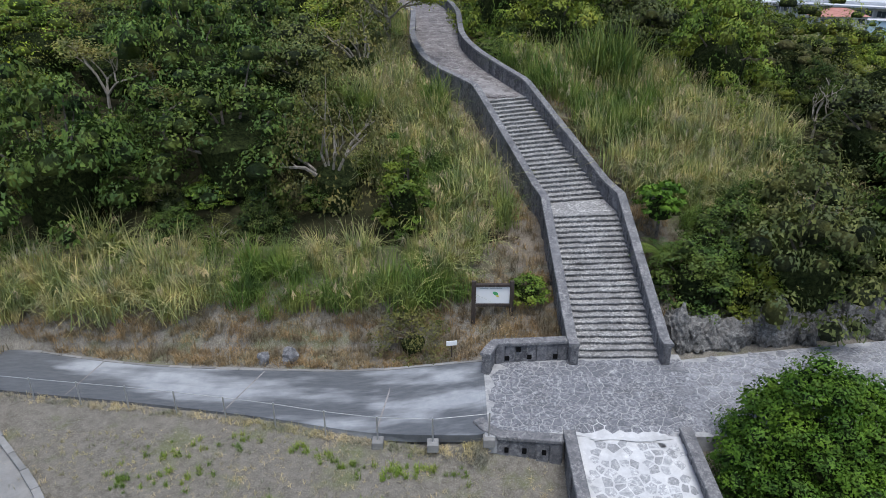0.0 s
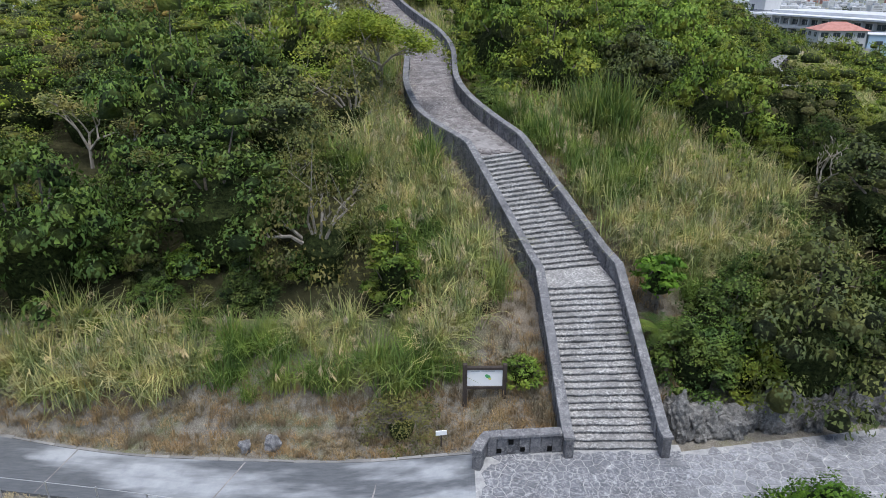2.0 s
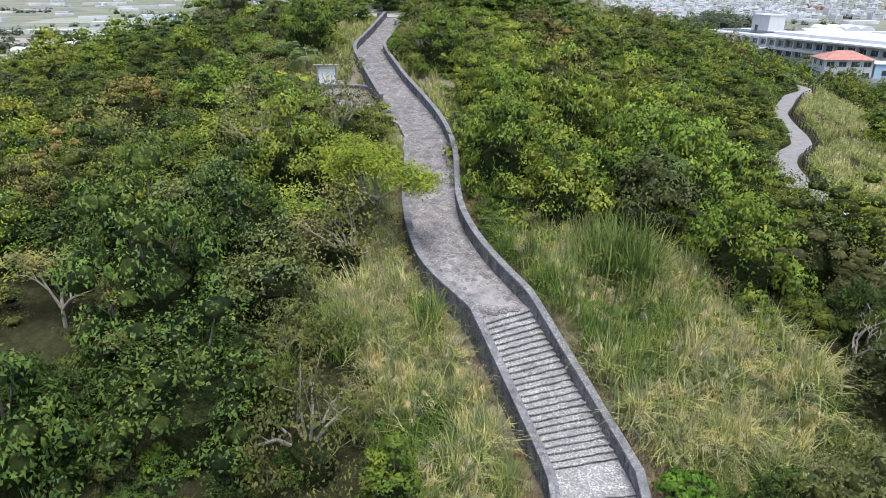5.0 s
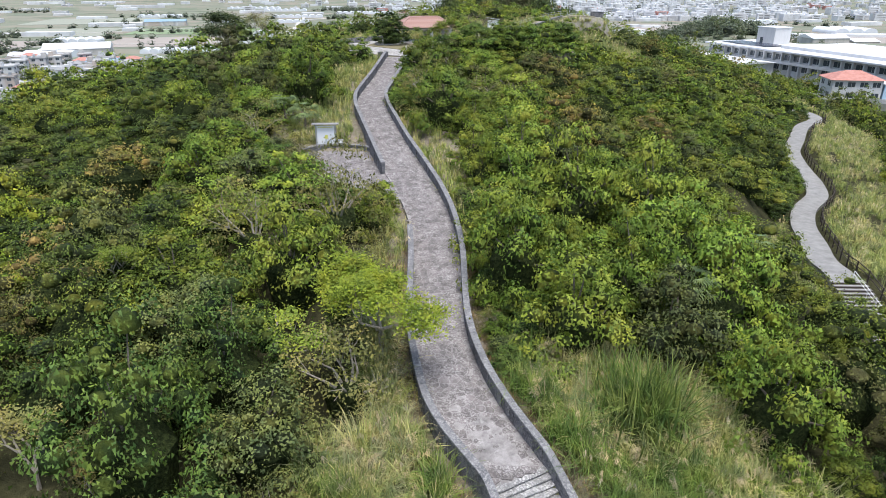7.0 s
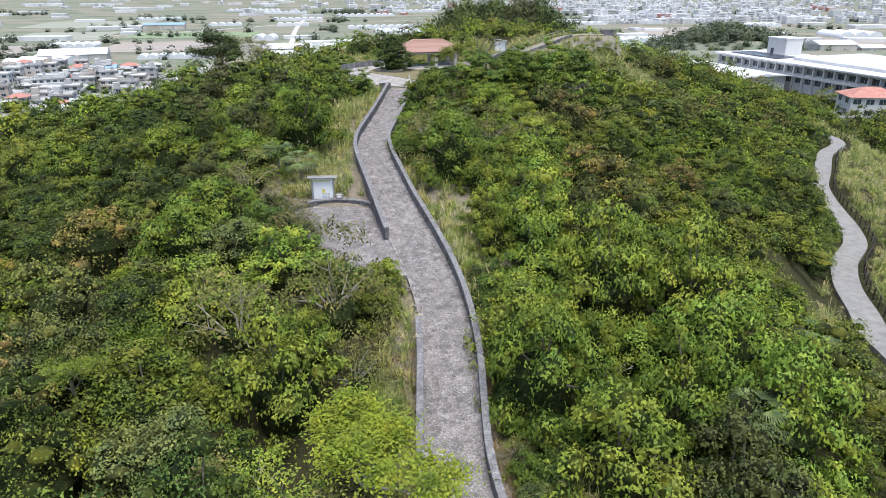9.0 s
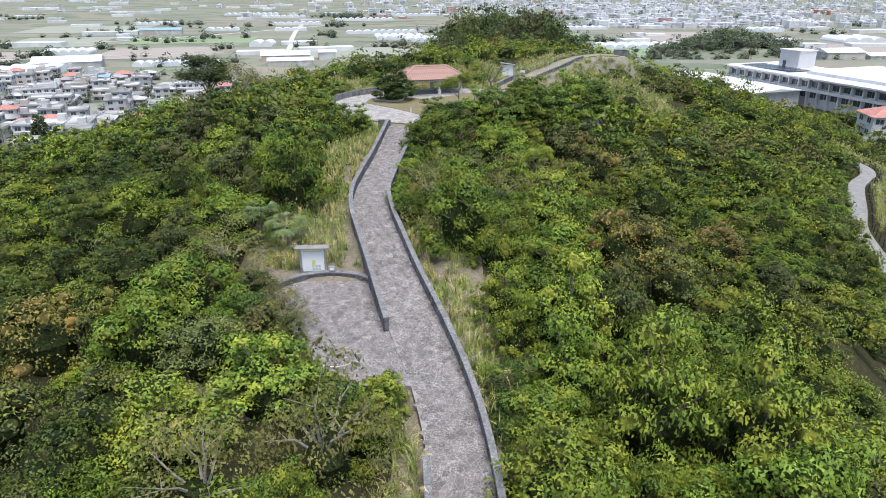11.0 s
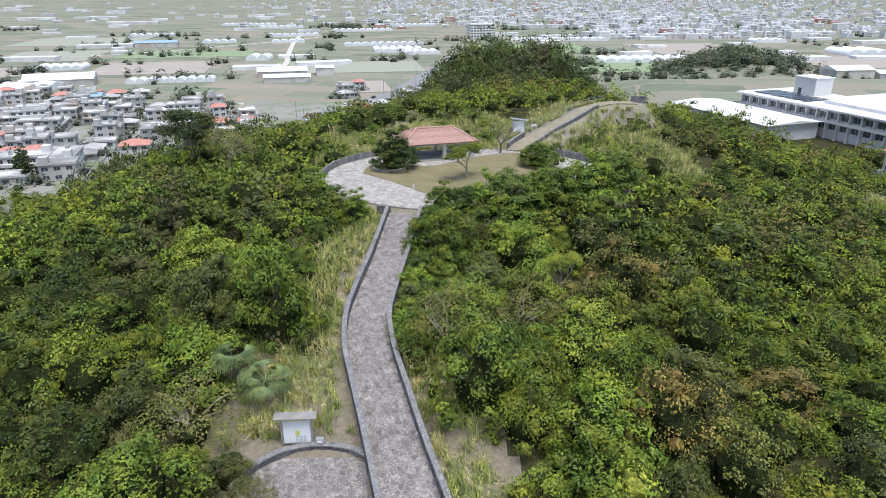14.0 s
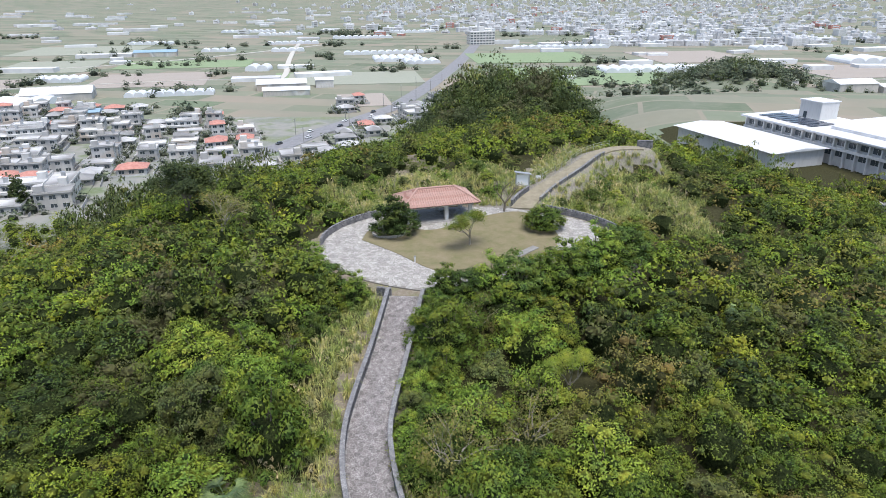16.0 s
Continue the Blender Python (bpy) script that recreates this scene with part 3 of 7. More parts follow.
# ---- paving of broken stone ----
def cells(x0, x1, y0, y1, size, inside, seed):
    """Irregular paving stones: the outlines of the cells round shaken grid points, and each one's middle."""
    rng = np.random.default_rng(seed)
    nx, ny = int((x1 - x0) / size) + 3, int((y1 - y0) / size) + 3
    P = np.array([[(x0 + (i - 1 + 0.5 * (j % 2)) * size, y0 + (j - 1) * size) for i in range(nx)] for j in range(ny)])
    P = P + rng.uniform(-0.42, 0.42, P.shape) * size
    out = []
    for j in range(ny):
        for i in range(nx):
            c = P[j, i]
            if not inside(c[0], c[1]):
                continue
            poly = [c + size * np.array(q) for q in ((-1.4, -1.4), (1.4, -1.4), (1.4, 1.4), (-1.4, 1.4))]
            for b in range(max(0, j - 2), min(ny, j + 3)):
                for a in range(max(0, i - 2), min(nx, i + 3)):
                    if a == i and b == j:
                        continue
                    q = P[b, a]
                    n, mid = q - c, (q + c) / 2
                    res = []
                    for k in range(len(poly)):
                        u, v = poly[k], poly[(k + 1) % len(poly)]
                        du, dv = (u - mid) @ n, (v - mid) @ n
                        if du <= 0:
                            res.append(u)
                        if du * dv < 0:
                            res.append(u + (v - u) * du / (du - dv))
                    poly = res
                    if len(poly) < 3:
                        break
                if len(poly) < 3:
                    break
            if len(poly) >= 3:
                out.append((c, np.array(poly)))
    return out


def stone_geometry(c, poly, zf, gap, rise, rng):
    """A flat stone with worn edges, a hand's breadth thick."""
    mid = poly.mean(axis=0)
    r = np.sqrt(((poly - mid) ** 2).sum(axis=1)).mean()
    rim = mid + (poly - mid) * (1 - gap / r)
    top = mid + (poly - mid) * (1 - 2.0 * gap / r)
    n = len(poly)
    up = rise * rng.uniform(0.5, 1.3)
    verts = [(*q, zf(q[0], q[1]) - 0.05) for q in rim] + [(*q, zf(q[0], q[1]) + up * 0.6) for q in rim] + [(*q, zf(q[0], q[1]) + up) for q in top]
    faces = [tuple(range(2 * n, 3 * n))]
    for k in range(n):
        m = (k + 1) % n
        faces += [(k, m, n + m, n + k), (n + k, n + m, 2 * n + m, 2 * n + k)]
    return verts, faces


def pave(name, label, stones, zf, mat, parent, gap=0.03, rise=0.018, single=False, seed=1):
    rng = np.random.default_rng(seed)
    if single:
        for c, poly in stones:
            v, f = stone_geometry(c, poly, zf, gap, rise, rng)
            under(new("paving_stone", mesh_of("paving_stone", v, f, mat)), parent)
        return None
    V, F = [], []
    for c, poly in stones:
        v, f = stone_geometry(c, poly, zf, gap, rise, rng)
        b = len(V)
        V += v
        F += [tuple(i + b for i in q) for q in f]
    return tagged(under(new(name, mesh_of(name, V, F, mat)), parent), label, kind="stuff")


def strip(name, rows, mats, thick=0.4, label="", category="", kind="structure"):
    """A slab between two edges; rows of left x, left y, right x, right y, height."""
    V, F = [], []
    for lx, ly, rx, ry, z in rows:
        V += [(lx, ly, z), (rx, ry, z), (rx, ry, z - thick), (lx, ly, z - thick)]
    for i in range(len(rows) - 1):
        a, b = 4 * i, 4 * i + 4
        F += [(a, a + 1, b + 1, b), (a + 1, a + 2, b + 2, b + 1), (a + 2, a + 3, b + 3, b + 2), (a + 3, a, b, b + 3)]
    F += [(3, 2, 1, 0), tuple(len(V) - 4 + k for k in range(4))]
    return tagged(new(name, mesh_of(name, V, F, *mats)), label, category, kind=kind)


# ---- the stairs ----
def flight(a, b, count, name, label):
    """One flight between two stations, each step a stone of its own."""
    root = empty(name, label, "stairs", kind="structure")
    rng = random.Random(count)
    A, B = STATIONS[a], STATIONS[b]
    rise = (B[4] - A[4]) / count
    for i in range(count):
        p, q = A + (B - A) * (i / count), A + (B - A) * ((i + 1.25) / count)
        z = A[4] + rise * (i + 1)
        bm = bmesh.new()
        n = 9
        rows = []
        for k in range(n + 1):
            u = k / n
            fx, fy = p[0] + (p[2] - p[0]) * u, p[1] + (p[3] - p[1]) * u
            gx, gy = q[0] + (q[2] - q[0]) * u, q[1] + (q[3] - q[1]) * u
            d = rng.uniform(-0.035, 0.035)
            e = rng.uniform(-0.022, 0.008)
            nose = rng.uniform(0.01, 0.035)
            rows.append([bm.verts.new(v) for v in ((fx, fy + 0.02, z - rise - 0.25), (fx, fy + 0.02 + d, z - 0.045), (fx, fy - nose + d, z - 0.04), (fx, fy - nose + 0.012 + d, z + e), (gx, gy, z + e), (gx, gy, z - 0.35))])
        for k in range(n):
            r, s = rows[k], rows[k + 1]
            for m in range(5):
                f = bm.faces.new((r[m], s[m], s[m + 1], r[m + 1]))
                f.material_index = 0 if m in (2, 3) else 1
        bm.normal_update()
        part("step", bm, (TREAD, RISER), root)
    return root


flight(0, 1, 25, "lower_stairs", "worn grey stone steps with pale lime streaks")
flight(2, 3, 25, "upper_stairs", "worn grey stone steps climbing between parapets")
landing_rows = np.array([STATIONS[1] + (STATIONS[2] - STATIONS[1]) * u for u in (0.03, 0.5, 1.0)])
landing = strip("stair_landing", landing_rows, [TREAD], label="level stone landing between two flights", category="landing")
path = strip("path", RAMP - np.array([0, 0, 0, 0, 0.01]), [MORTAR], label="sloping path of broken grey stone in mortar", category="path")


def ramp_z(x, y):
    a = SPINE[3:]
    l, r = np.interp(y, a[:, 1], a[:, 0]), np.interp(y, a[:, 3], a[:, 2])
    u = (x - l) / (r - l)
    return float(np.interp(y, a[:, 1], a[:, 4]) * (1 - u) + np.interp(y, a[:, 3], a[:, 4]) * u) - 0.012


def on_ramp(x, y):
    return 38.2 < y < 117.8 and left_x(y) + 0.05 < x < right_x(y) - 0.05 and (y - 37.9) > (x - 1.95) * 0.62 + 0.15


# ---- parapets ----
def resample(line, step):
    seg = np.hypot(np.diff(line[:, 0]), np.diff(line[:, 1]))
    s = np.concatenate([[0], np.cumsum(seg)])
    n = max(2, int(round(s[-1] / step)) + 1)
    t = np.linspace(0, s[-1], n)
    return np.column_stack([np.interp(t, s, line[:, k]) for k in range(3)])


def parapet(name, line, side, label, height=0.80, thick=0.30, deep=1.5, cap=True, block=0.42, copings=1.5, seed=3, stone=None):
    """A wall of upright blocks along a line of x, y, floor z, with coping stones on top. side: +1 when its body lies to the right of the line."""
    rng = np.random.default_rng(seed)
    P = resample(np.asarray(line, dtype=float), block)
    T = np.gradient(P[:, :2], axis=0)
    T /= np.linalg.norm(T, axis=1)[:, None]
    N = np.column_stack([T[:, 1], -T[:, 0]]) * side
    V, F = [], []
    for i in range(len(P) - 1):
        inn, out = rng.uniform(-0.04, 0.03), thick + rng.uniform(-0.03, 0.04)
        g = 0.022
        b = len(V)
        for p, n, t, sgn in ((P[i], N[i], T[i], 1), (P[i + 1], N[i + 1], T[i + 1], -1)):
            q = p[:2] + t * g * sgn
            for o in (inn, out):
                V.append((*(q + n * o), p[2] - deep))
                V.append((*(q + n * o), p[2] + height))
        F += [(b, b + 1, b + 5, b + 4), (b + 2, b + 6, b + 7, b + 3), (b + 1, b + 3, b + 7, b + 5), (b, b + 2, b + 3, b + 1), (b + 4, b + 5, b + 7, b + 6)]
    wall = tagged(new(name, mesh_of(name, V, F, stone or WALLSTONE)), label, "wall", kind="structure")
    # a plain core closes the joints
    V, F = [], []
    for p, n in zip(P, N):
        for o in (0.03, thick - 0.03):
            V.append((*(p[:2] + n * o), p[2] - deep))
            V.append((*(p[:2] + n * o), p[2] + height - 0.02))
    for i in range(len(P) - 1):
        a, b = 4 * i, 4 * i + 4
        F += [(a, a + 1, b + 1, b), (a + 2, b + 2, b + 3, a + 3), (a + 1, a + 3, b + 3, b + 1)]
    n = len(V)
    F += [(0, 2, 3, 1), (n - 4, n - 3, n - 1, n - 2)]
    under(new("wall_core", mesh_of("wall_core", V, F, stone or WALLSTONE)), wall)
    if cap:
        C = resample(np.asarray(line, dtype=float), copings / 3)
        T = np.gradient(C[:, :2], axis=0)
        T /= np.linalg.norm(T, axis=1)[:, None]
        N = np.column_stack([T[:, 1], -T[:, 0]]) * side
        for i in range(0, len(C) - 1, 3):
            J = list(range(i, min(i + 4, len(C))))
            if len(J) < 2:
                break
            V, F = [], []
            lift = rng.uniform(-0.008, 0.008)
            for k, j in enumerate(J):
                q = C[j, :2] + T[j] * (0.006 if k == 0 else -0.006 if k == len(J) - 1 else 0)
                z = C[j, 2] + height + 0.004 + lift
                V += [(*(q + N[j] * o), z + h) for o, h in ((-0.06, 0.0), (-0.06, 0.10), (-0.04, 0.125), (thick + 0.04, 0.125), (thick + 0.06, 0.10), (thick + 0.06, 0.0))]
            for k in range(len(J) - 1):
                a, b = 6 * k, 6 * k + 6
                F += [(a + m, a + (m + 1) % 6, b + (m + 1) % 6, b + m) for m in range(6)]
            F += [tuple(range(5, -1, -1)), tuple(len(V) - 6 + m for m in range(6))]
            under(new("coping_stone", mesh_of("coping_stone", V, F, COPING)), wall)
    return wall


def edge(rows, left):
    k = 0 if left else 2
    return np.column_stack([rows[:, k], rows[:, k + 1], rows[:, 4]])


FULL = np.vstack([STATIONS[0] - np.array([-0.02, 0.5, -0.02, 0.5, 0]), STATIONS[:3], RAMP])
parapet("wall_right", edge(FULL, False) + np.array([0, 0, 0.03]), 1, "grey weathered stone parapet with coping along the path")
_open = FULL[FULL[:, 1] < 62.9]
_upper = FULL[FULL[:, 1] > 75.3]
parapet("wall_left_lower", edge(_open, True) + np.array([0, 0, 0.03]), -1, "grey weathered stone parapet with coping beside the stairs")
parapet("wall_left_upper", edge(_upper, True) + np.array([0, 0, 0.03]), -1, "grey weathered stone parapet above the map terrace", deep=2.2)

# ---- the junction at the foot ----
junction = tagged(new("junction_paving", mesh_of("junction_paving", [(1.4, 18.2, -0.012), (9.6, 18.2, -0.012), (9.6, 23.4, -0.012), (1.6, 23.4, -0.012), (1.4, 18.2, -0.7), (9.6, 18.2, -0.7), (9.6, 23.4, -0.7), (1.6, 23.4, -0.7)],
    [(0, 1, 2, 3), (0, 4, 5, 1), (1, 5, 6, 2), (2, 6, 7, 3), (3, 7, 4, 0)], JUNCTIONMORTAR)), "broken grey stone paving in pale mortar", "pavement", kind="structure")
EAST = np.array([(9.6, 18.6, 9.6, 23.0, 0.0), (14.0, 19.2, 14.0, 23.75, 0.0), (19.0, 19.9, 19.0, 24.55, 0.0), (30.0, 21.5, 30.0, 26.5, 0.05), (45, 24, 45, 29, 0.1)])
east_road = strip("east_walk", EAST[:, [2, 3, 0, 1, 4]] - np.array([0, 0, 0, 0, 0.012]), [JUNCTIONMORTAR], label="paved walk of pale broken stone", category="walkway")
# the ramp that leads down towards the car park
DOWN = np.array([(4.30, 18.2, 8.0, 18.2, -0.01), (4.25, 12.0, 8.05, 12.0, -1.2), (4.2, 4.0, 8.1, 4.0, -2.8)])
down_ramp = strip("lower_ramp", DOWN[:, [2, 3, 0, 1, 4]], [WHITEMORTAR], label="sloping walk of stones in wide white mortar", category="walkway")
parapet("wall_ramp_west", np.array([(4.3, 4.0, -2.9), (4.35, 12.0, -1.3), (4.4, 18.3, -0.55)]), -1, "low grey wall beside the lower ramp", height=0.62)
parapet("wall_ramp_east", np.array([(8.0, 18.3, -0.55), (8.0, 12.0, -1.3), (8.0, 4.0, -2.9)]), -1, "low grey wall beside the lower ramp", height=0.72)
parapet("wall_front", np.array([(1.35, 19.2, -0.85), (1.75, 18.5, -0.85), (4.05, 18.25, -0.85)]), 1, "stained concrete retaining wall under the junction", height=0.75, deep=1.2)
parapet("wall_back", np.array([(1.75, 21.9, 0.0), (2.1, 22.75, 0.0), (5.0, 23.0, 0.0)]), -1, "low stained wall with drain holes beside the stairs", height=0.78, deep=0.8)
back_wall = bpy.data.objects["wall_back"]
# black boxes at the wall face paint shaded drain holes, nothing is cut
for x, z in ((2.55, 0.10), (3.45, 0.12), (4.5, 0.08), (3.0, 0.48)):
    y = 22.75 + (x - 2.1) * 0.086
    part("drain_hole", box(x - 0.09, x + 0.09, y - 0.030, y + 0.10, z, z + 0.2), HOLESHADE, back_wall, "black square for the shade in a wall opening")
front_wall = bpy.data.objects["wall_front"]
# recesses of the front wall, their shade painted with black boxes as well
for x in (2.15, 2.75, 3.4):
    y = 18.5 - (x - 1.75) * 0.109
    part("recess_shade", box(x - 0.07, x + 0.07, y - 0.332, y - 0.2, -0.62, -0.42), HOLESHADE, front_wall, "black square for the shade in a wall opening")

# ---- the damp road along the foot of the hill ----
ROAD = spline(np.array([(-60, 30.5, -60, 35.0, -1.2), (-30, 24.2, -30, 28.6, -0.95), (-17.4, 21.9, -19.4, 25.2, -0.74), (-11.4, 21.0, -13.0, 23.7, -0.72), (-6.5, 20.1, -7.8, 23.25, -0.71), (-2.6, 19.1, -3.1, 23.0, -0.60), (0.9, 18.4, 0.6, 22.85, -0.15), (1.55, 18.5, 1.6, 22.8, -0.02)]), 5)
road = strip("road", ROAD[:, [0, 1, 2, 3, 4]] + np.array([0, 0, 0, 0, 0.05]), [ROADMAT], 0.3, "damp concrete lane with darker wet patches", "road")
LOWER = np.array([(-20.5, 21.2, -17.9, 21.6, 0.0), (-18.6, 18.9, -16.0, 19.5, 0.0), (-16.2, 16.3, -13.3, 17.1, 0.0), (-13.9, 13.6, -11.0, 14.6, 0.0), (-10.6, 9.0, -7.8, 10.4, 0.0)])
LOWER[:, 4] = ground_z(LOWER[:, 2], LOWER[:, 3]) - 0.02
lower_path = strip("lower_path", LOWER[:, [0, 1, 2, 3, 4]] + np.array([0, 0, 0, 0, 0.08]), [CONCRETE], 0.5, "pale concrete path below the verge", "path")
parapet("lower_path_kerb", LOWER[:, [2, 3, 4]], 1, "low pale concrete kerb between path and verge", height=0.28, thick=0.22, deep=0.5, cap=False, block=1.2, stone=CONCRETE)
for (x0, y0), (x1, y1) in (((-8.2, 20.45), (-7.3, 23.15)), ((-2.35, 19.15), (-1.9, 22.85)), ((-14.6, 21.5), (-14.2, 24.0))):
    # a joint between two pours of the lane, filled with pale grout
    n = np.array([y1 - y0, x0 - x1]) / math.hypot(x1 - x0, y1 - y0) * 0.03
    V = []
    for u in np.linspace(0, 1, 5):
        x, y = x0 + (x1 - x0) * u, y0 + (y1 - y0) * u
        z = float(np.interp(x, (ROAD[:, 0] + ROAD[:, 2]) / 2, ROAD[:, 4])) + 0.057
        V += [(x - n[0], y - n[1], z), (x + n[0], y + n[1], z)]
    under(new("expansion_joint", mesh_of("expansion_joint", V, [(2 * k, 2 * k + 1, 2 * k + 3, 2 * k + 2) for k in range(4)], MORTAR)), road)
kerb_line = np.column_stack([ROAD[:, 2], ROAD[:, 3] + 0.02, ROAD[:, 4]])
parapet("kerb", kerb_line, -1, "low concrete kerb between lane and bank", height=0.05, thick=0.14, deep=0.3, cap=False, block=1.0, stone=CONCRETE)

# ---- the terrace of the map board ----
TERRACE = np.array([(-10.6, 69.4), (-3.45, 69.4), (-4.1, 72.0), (-5.3, 75.6), (-7.75, 83.1), (-10.0, 84.0), (-12.5, 84.1), (-14.8, 83.0), (-15.6, 81.6), (-14.2, 79.0), (-12.9, 75.5), (-12.0, 72.0)])
_n = len(TERRACE)
terrace = tagged(new("map_terrace", mesh_of("map_terrace", [(x, y, terrace_z(y) - 0.012) for x, y in TERRACE] + [(x, y, terrace_z(y) - 0.9) for x, y in TERRACE],
    [tuple(range(_n))] + [(k, k + _n, (k + 1) % _n + _n, (k + 1) % _n) for k in range(_n)], MORTAR)), "broken stone terrace below the path", "terrace", kind="structure")
RIM = spline(np.array([(x, y, terrace_z(y)) for x, y in ((-7.7, 83.1), (-9.2, 84.0), (-11.5, 84.3), (-13.8, 83.6), (-15.4, 82.0), (-16.0, 80.4))]), 5)
parapet("terrace_wall", RIM, 1, "low curved stone wall round the terrace", height=0.42, thick=0.35, deep=0.5)

# a worn slope of stone and mortar between path and terrace
_V, _F = [], []
for k, y in enumerate(np.linspace(69.5, 75.5, 13)):
    x = float(left_x(y))
    for u in np.linspace(0.0, 1.0, 5):
        z = float(floor_z(y)) * (1 - u) + terrace_z(y) * u - 0.02 + 0.03 * math.sin(9 * y) * u * (1 - u)
        _V.append((x + 0.12 - 1.3 * u, y, z + (0.02 if 0 < u < 1 else 0.0)))
_F = [(5 * k + i, 5 * k + i + 1, 5 * k + i + 6, 5 * k + i + 5)[::-1] for k in range(12) for i in range(4)]
terrace_slope = tagged(new("terrace_slope", mesh_of("terrace_slope", _V, _F, PAVER, smooth=True)), "worn stone slope between path and terrace", "pavement", kind="structure")

# ---- the plaza on the top ----
def ring(r, n=72):
    return [(PLAZA[0] + PLAZA[2] * r * math.cos(a), PLAZA[1] + PLAZA[3] * r * math.sin(a)) for a in np.linspace(0, 2 * math.pi, n, endpoint=False)]


_o = ring(1.0)
_n = len(_o)
plaza = tagged(new("plaza_paving", mesh_of("plaza_paving", [(x, y, 17.99) for x, y in _o] + [(x, y, 17.2) for x, y in _o], [tuple(range(_n))] + [(k, k + _n, (k + 1) % _n + _n, (k + 1) % _n) for k in range(_n)], PLAZABED)),
    "round plaza of pale broken stone on the hilltop", "plaza", kind="structure")


# ---- the loose stones of the paved parts ----
pave("path_stones", "flat broken stones of the path", cells(-11.5, 5.5, 38, 118, 0.46, on_ramp, 4), ramp_z, PAVER, path, gap=0.024)


def in_poly(poly):
    P = np.asarray(poly)

    def test(x, y):
        c = False
        for k in range(len(P)):
            (x0, y0), (x1, y1) = P[k], P[k - 1]
            if (y0 > y) != (y1 > y) and x < (x1 - x0) * (y - y0) / (y1 - y0) + x0:
                c = not c
        return c
    return test


pave("terrace_stones", "flat broken stones of the terrace", cells(-17, -4, 66, 85, 0.50, in_poly(TERRACE * 0.985 + TERRACE.mean(axis=0) * 0.015), 5), lambda x, y: terrace_z(y) - 0.012, PAVER, terrace, gap=0.026)
pave("walk_stones", "flat broken stones of the walk", cells(9.7, 32, 18, 27.5, 0.42, lambda x, y: np.interp(x, EAST[:, 0], EAST[:, 1]) + 0.15 < y < np.interp(x, EAST[:, 2], EAST[:, 3]) - 0.15, 6), lambda x, y: -0.012, WALKSTONE, east_road, gap=0.03)


def down_z(x, y):
    return float(np.interp(-y, -DOWN[:, 1], DOWN[:, 4])) - 0.005


pave("ramp_stones", "rounded stones in wide white mortar", cells(4.4, 8.0, 9, 18.2, 0.34, lambda x, y: 4.6 < x < 7.85 and 9 < y < 18.0, 7), down_z, RAMPSTONE, down_ramp, gap=0.030, rise=0.008)


def lime_patch(cx, cy, rx, ry, seed):
    """A thin smear of white mortar left on the paving."""
    z = -0.006 + 0.0005 * seed
    n = 40
    o = Vector((seed * 7.3, 0, 0))
    V = [(cx, cy, z)]
    for k in range(n):
        a = 2 * math.pi * k / n
        q = 1 + 0.55 * noise.noise(Vector((math.cos(a) * 1.6, math.sin(a) * 1.6, 0)) + o) + 0.35 * noise.noise(Vector((math.cos(a) * 5, math.sin(a) * 5, 2)) + o)
        V.append((cx + rx * q * math.cos(a), cy + ry * q * math.sin(a), z))
    under(new("lime_patch", mesh_of("lime_patch", V, [(0, 1 + k, 1 + (k + 1) % n) for k in range(n)], JUNCTIONMORTAR if seed > 3 else WHITEMORTAR)), junction)


for a in ((6.0, 18.25, 1.4, 0.3, 1), (5.3, 18.6, 0.45, 0.5, 2), (7.2, 18.4, 0.5, 0.3, 3), (2.6, 18.9, 0.7, 0.3, 4), (2.5, 21.9, 0.55, 0.25, 5), (3.5, 22.5, 0.5, 0.18, 6), (5.6, 22.75, 0.6, 0.14, 7)):
    lime_patch(*a)

# ---- the plaza's paving, lawn and walls ----
LAWNLINE = spline(np.array([(-13.4, 134.8), (-8.7, 130.2), (-3.9, 124.8), (0.2, 123.6), (4.0, 125.0), (8.4, 128.4), (11.8, 132.6), (12.4, 138.0), (9.4, 145.6), (4.4, 144.8), (-0.5, 141.0), (-4.4, 138.4), (-9.0, 139.6), (-12.6, 138.6), (-13.4, 134.8)]), 5)[:-1]
_n = len(LAWNLINE)
lawn = tagged(new("lawn", mesh_of("lawn", [(x, y, 18.05) for x, y in LAWNLINE] + [(x, y, 17.8) for x, y in LAWNLINE], [tuple(range(_n))[::-1]] + [(k, (k + 1) % _n, (k + 1) % _n + _n, k + _n) for k in range(_n)], LAWN)), "thin tan-green mown lawn in the plaza", "lawn", kind="structure")
_lawn_test = in_poly(LAWNLINE)
pave("plaza_stones", "flat pale stones of the plaza", cells(-19, 21, 118, 149, 0.52, lambda x, y: plaza_u(x, y) < 0.985 and not _lawn_test(x, y), 8), lambda x, y: 17.985, PALEPAVE, plaza, gap=0.03)


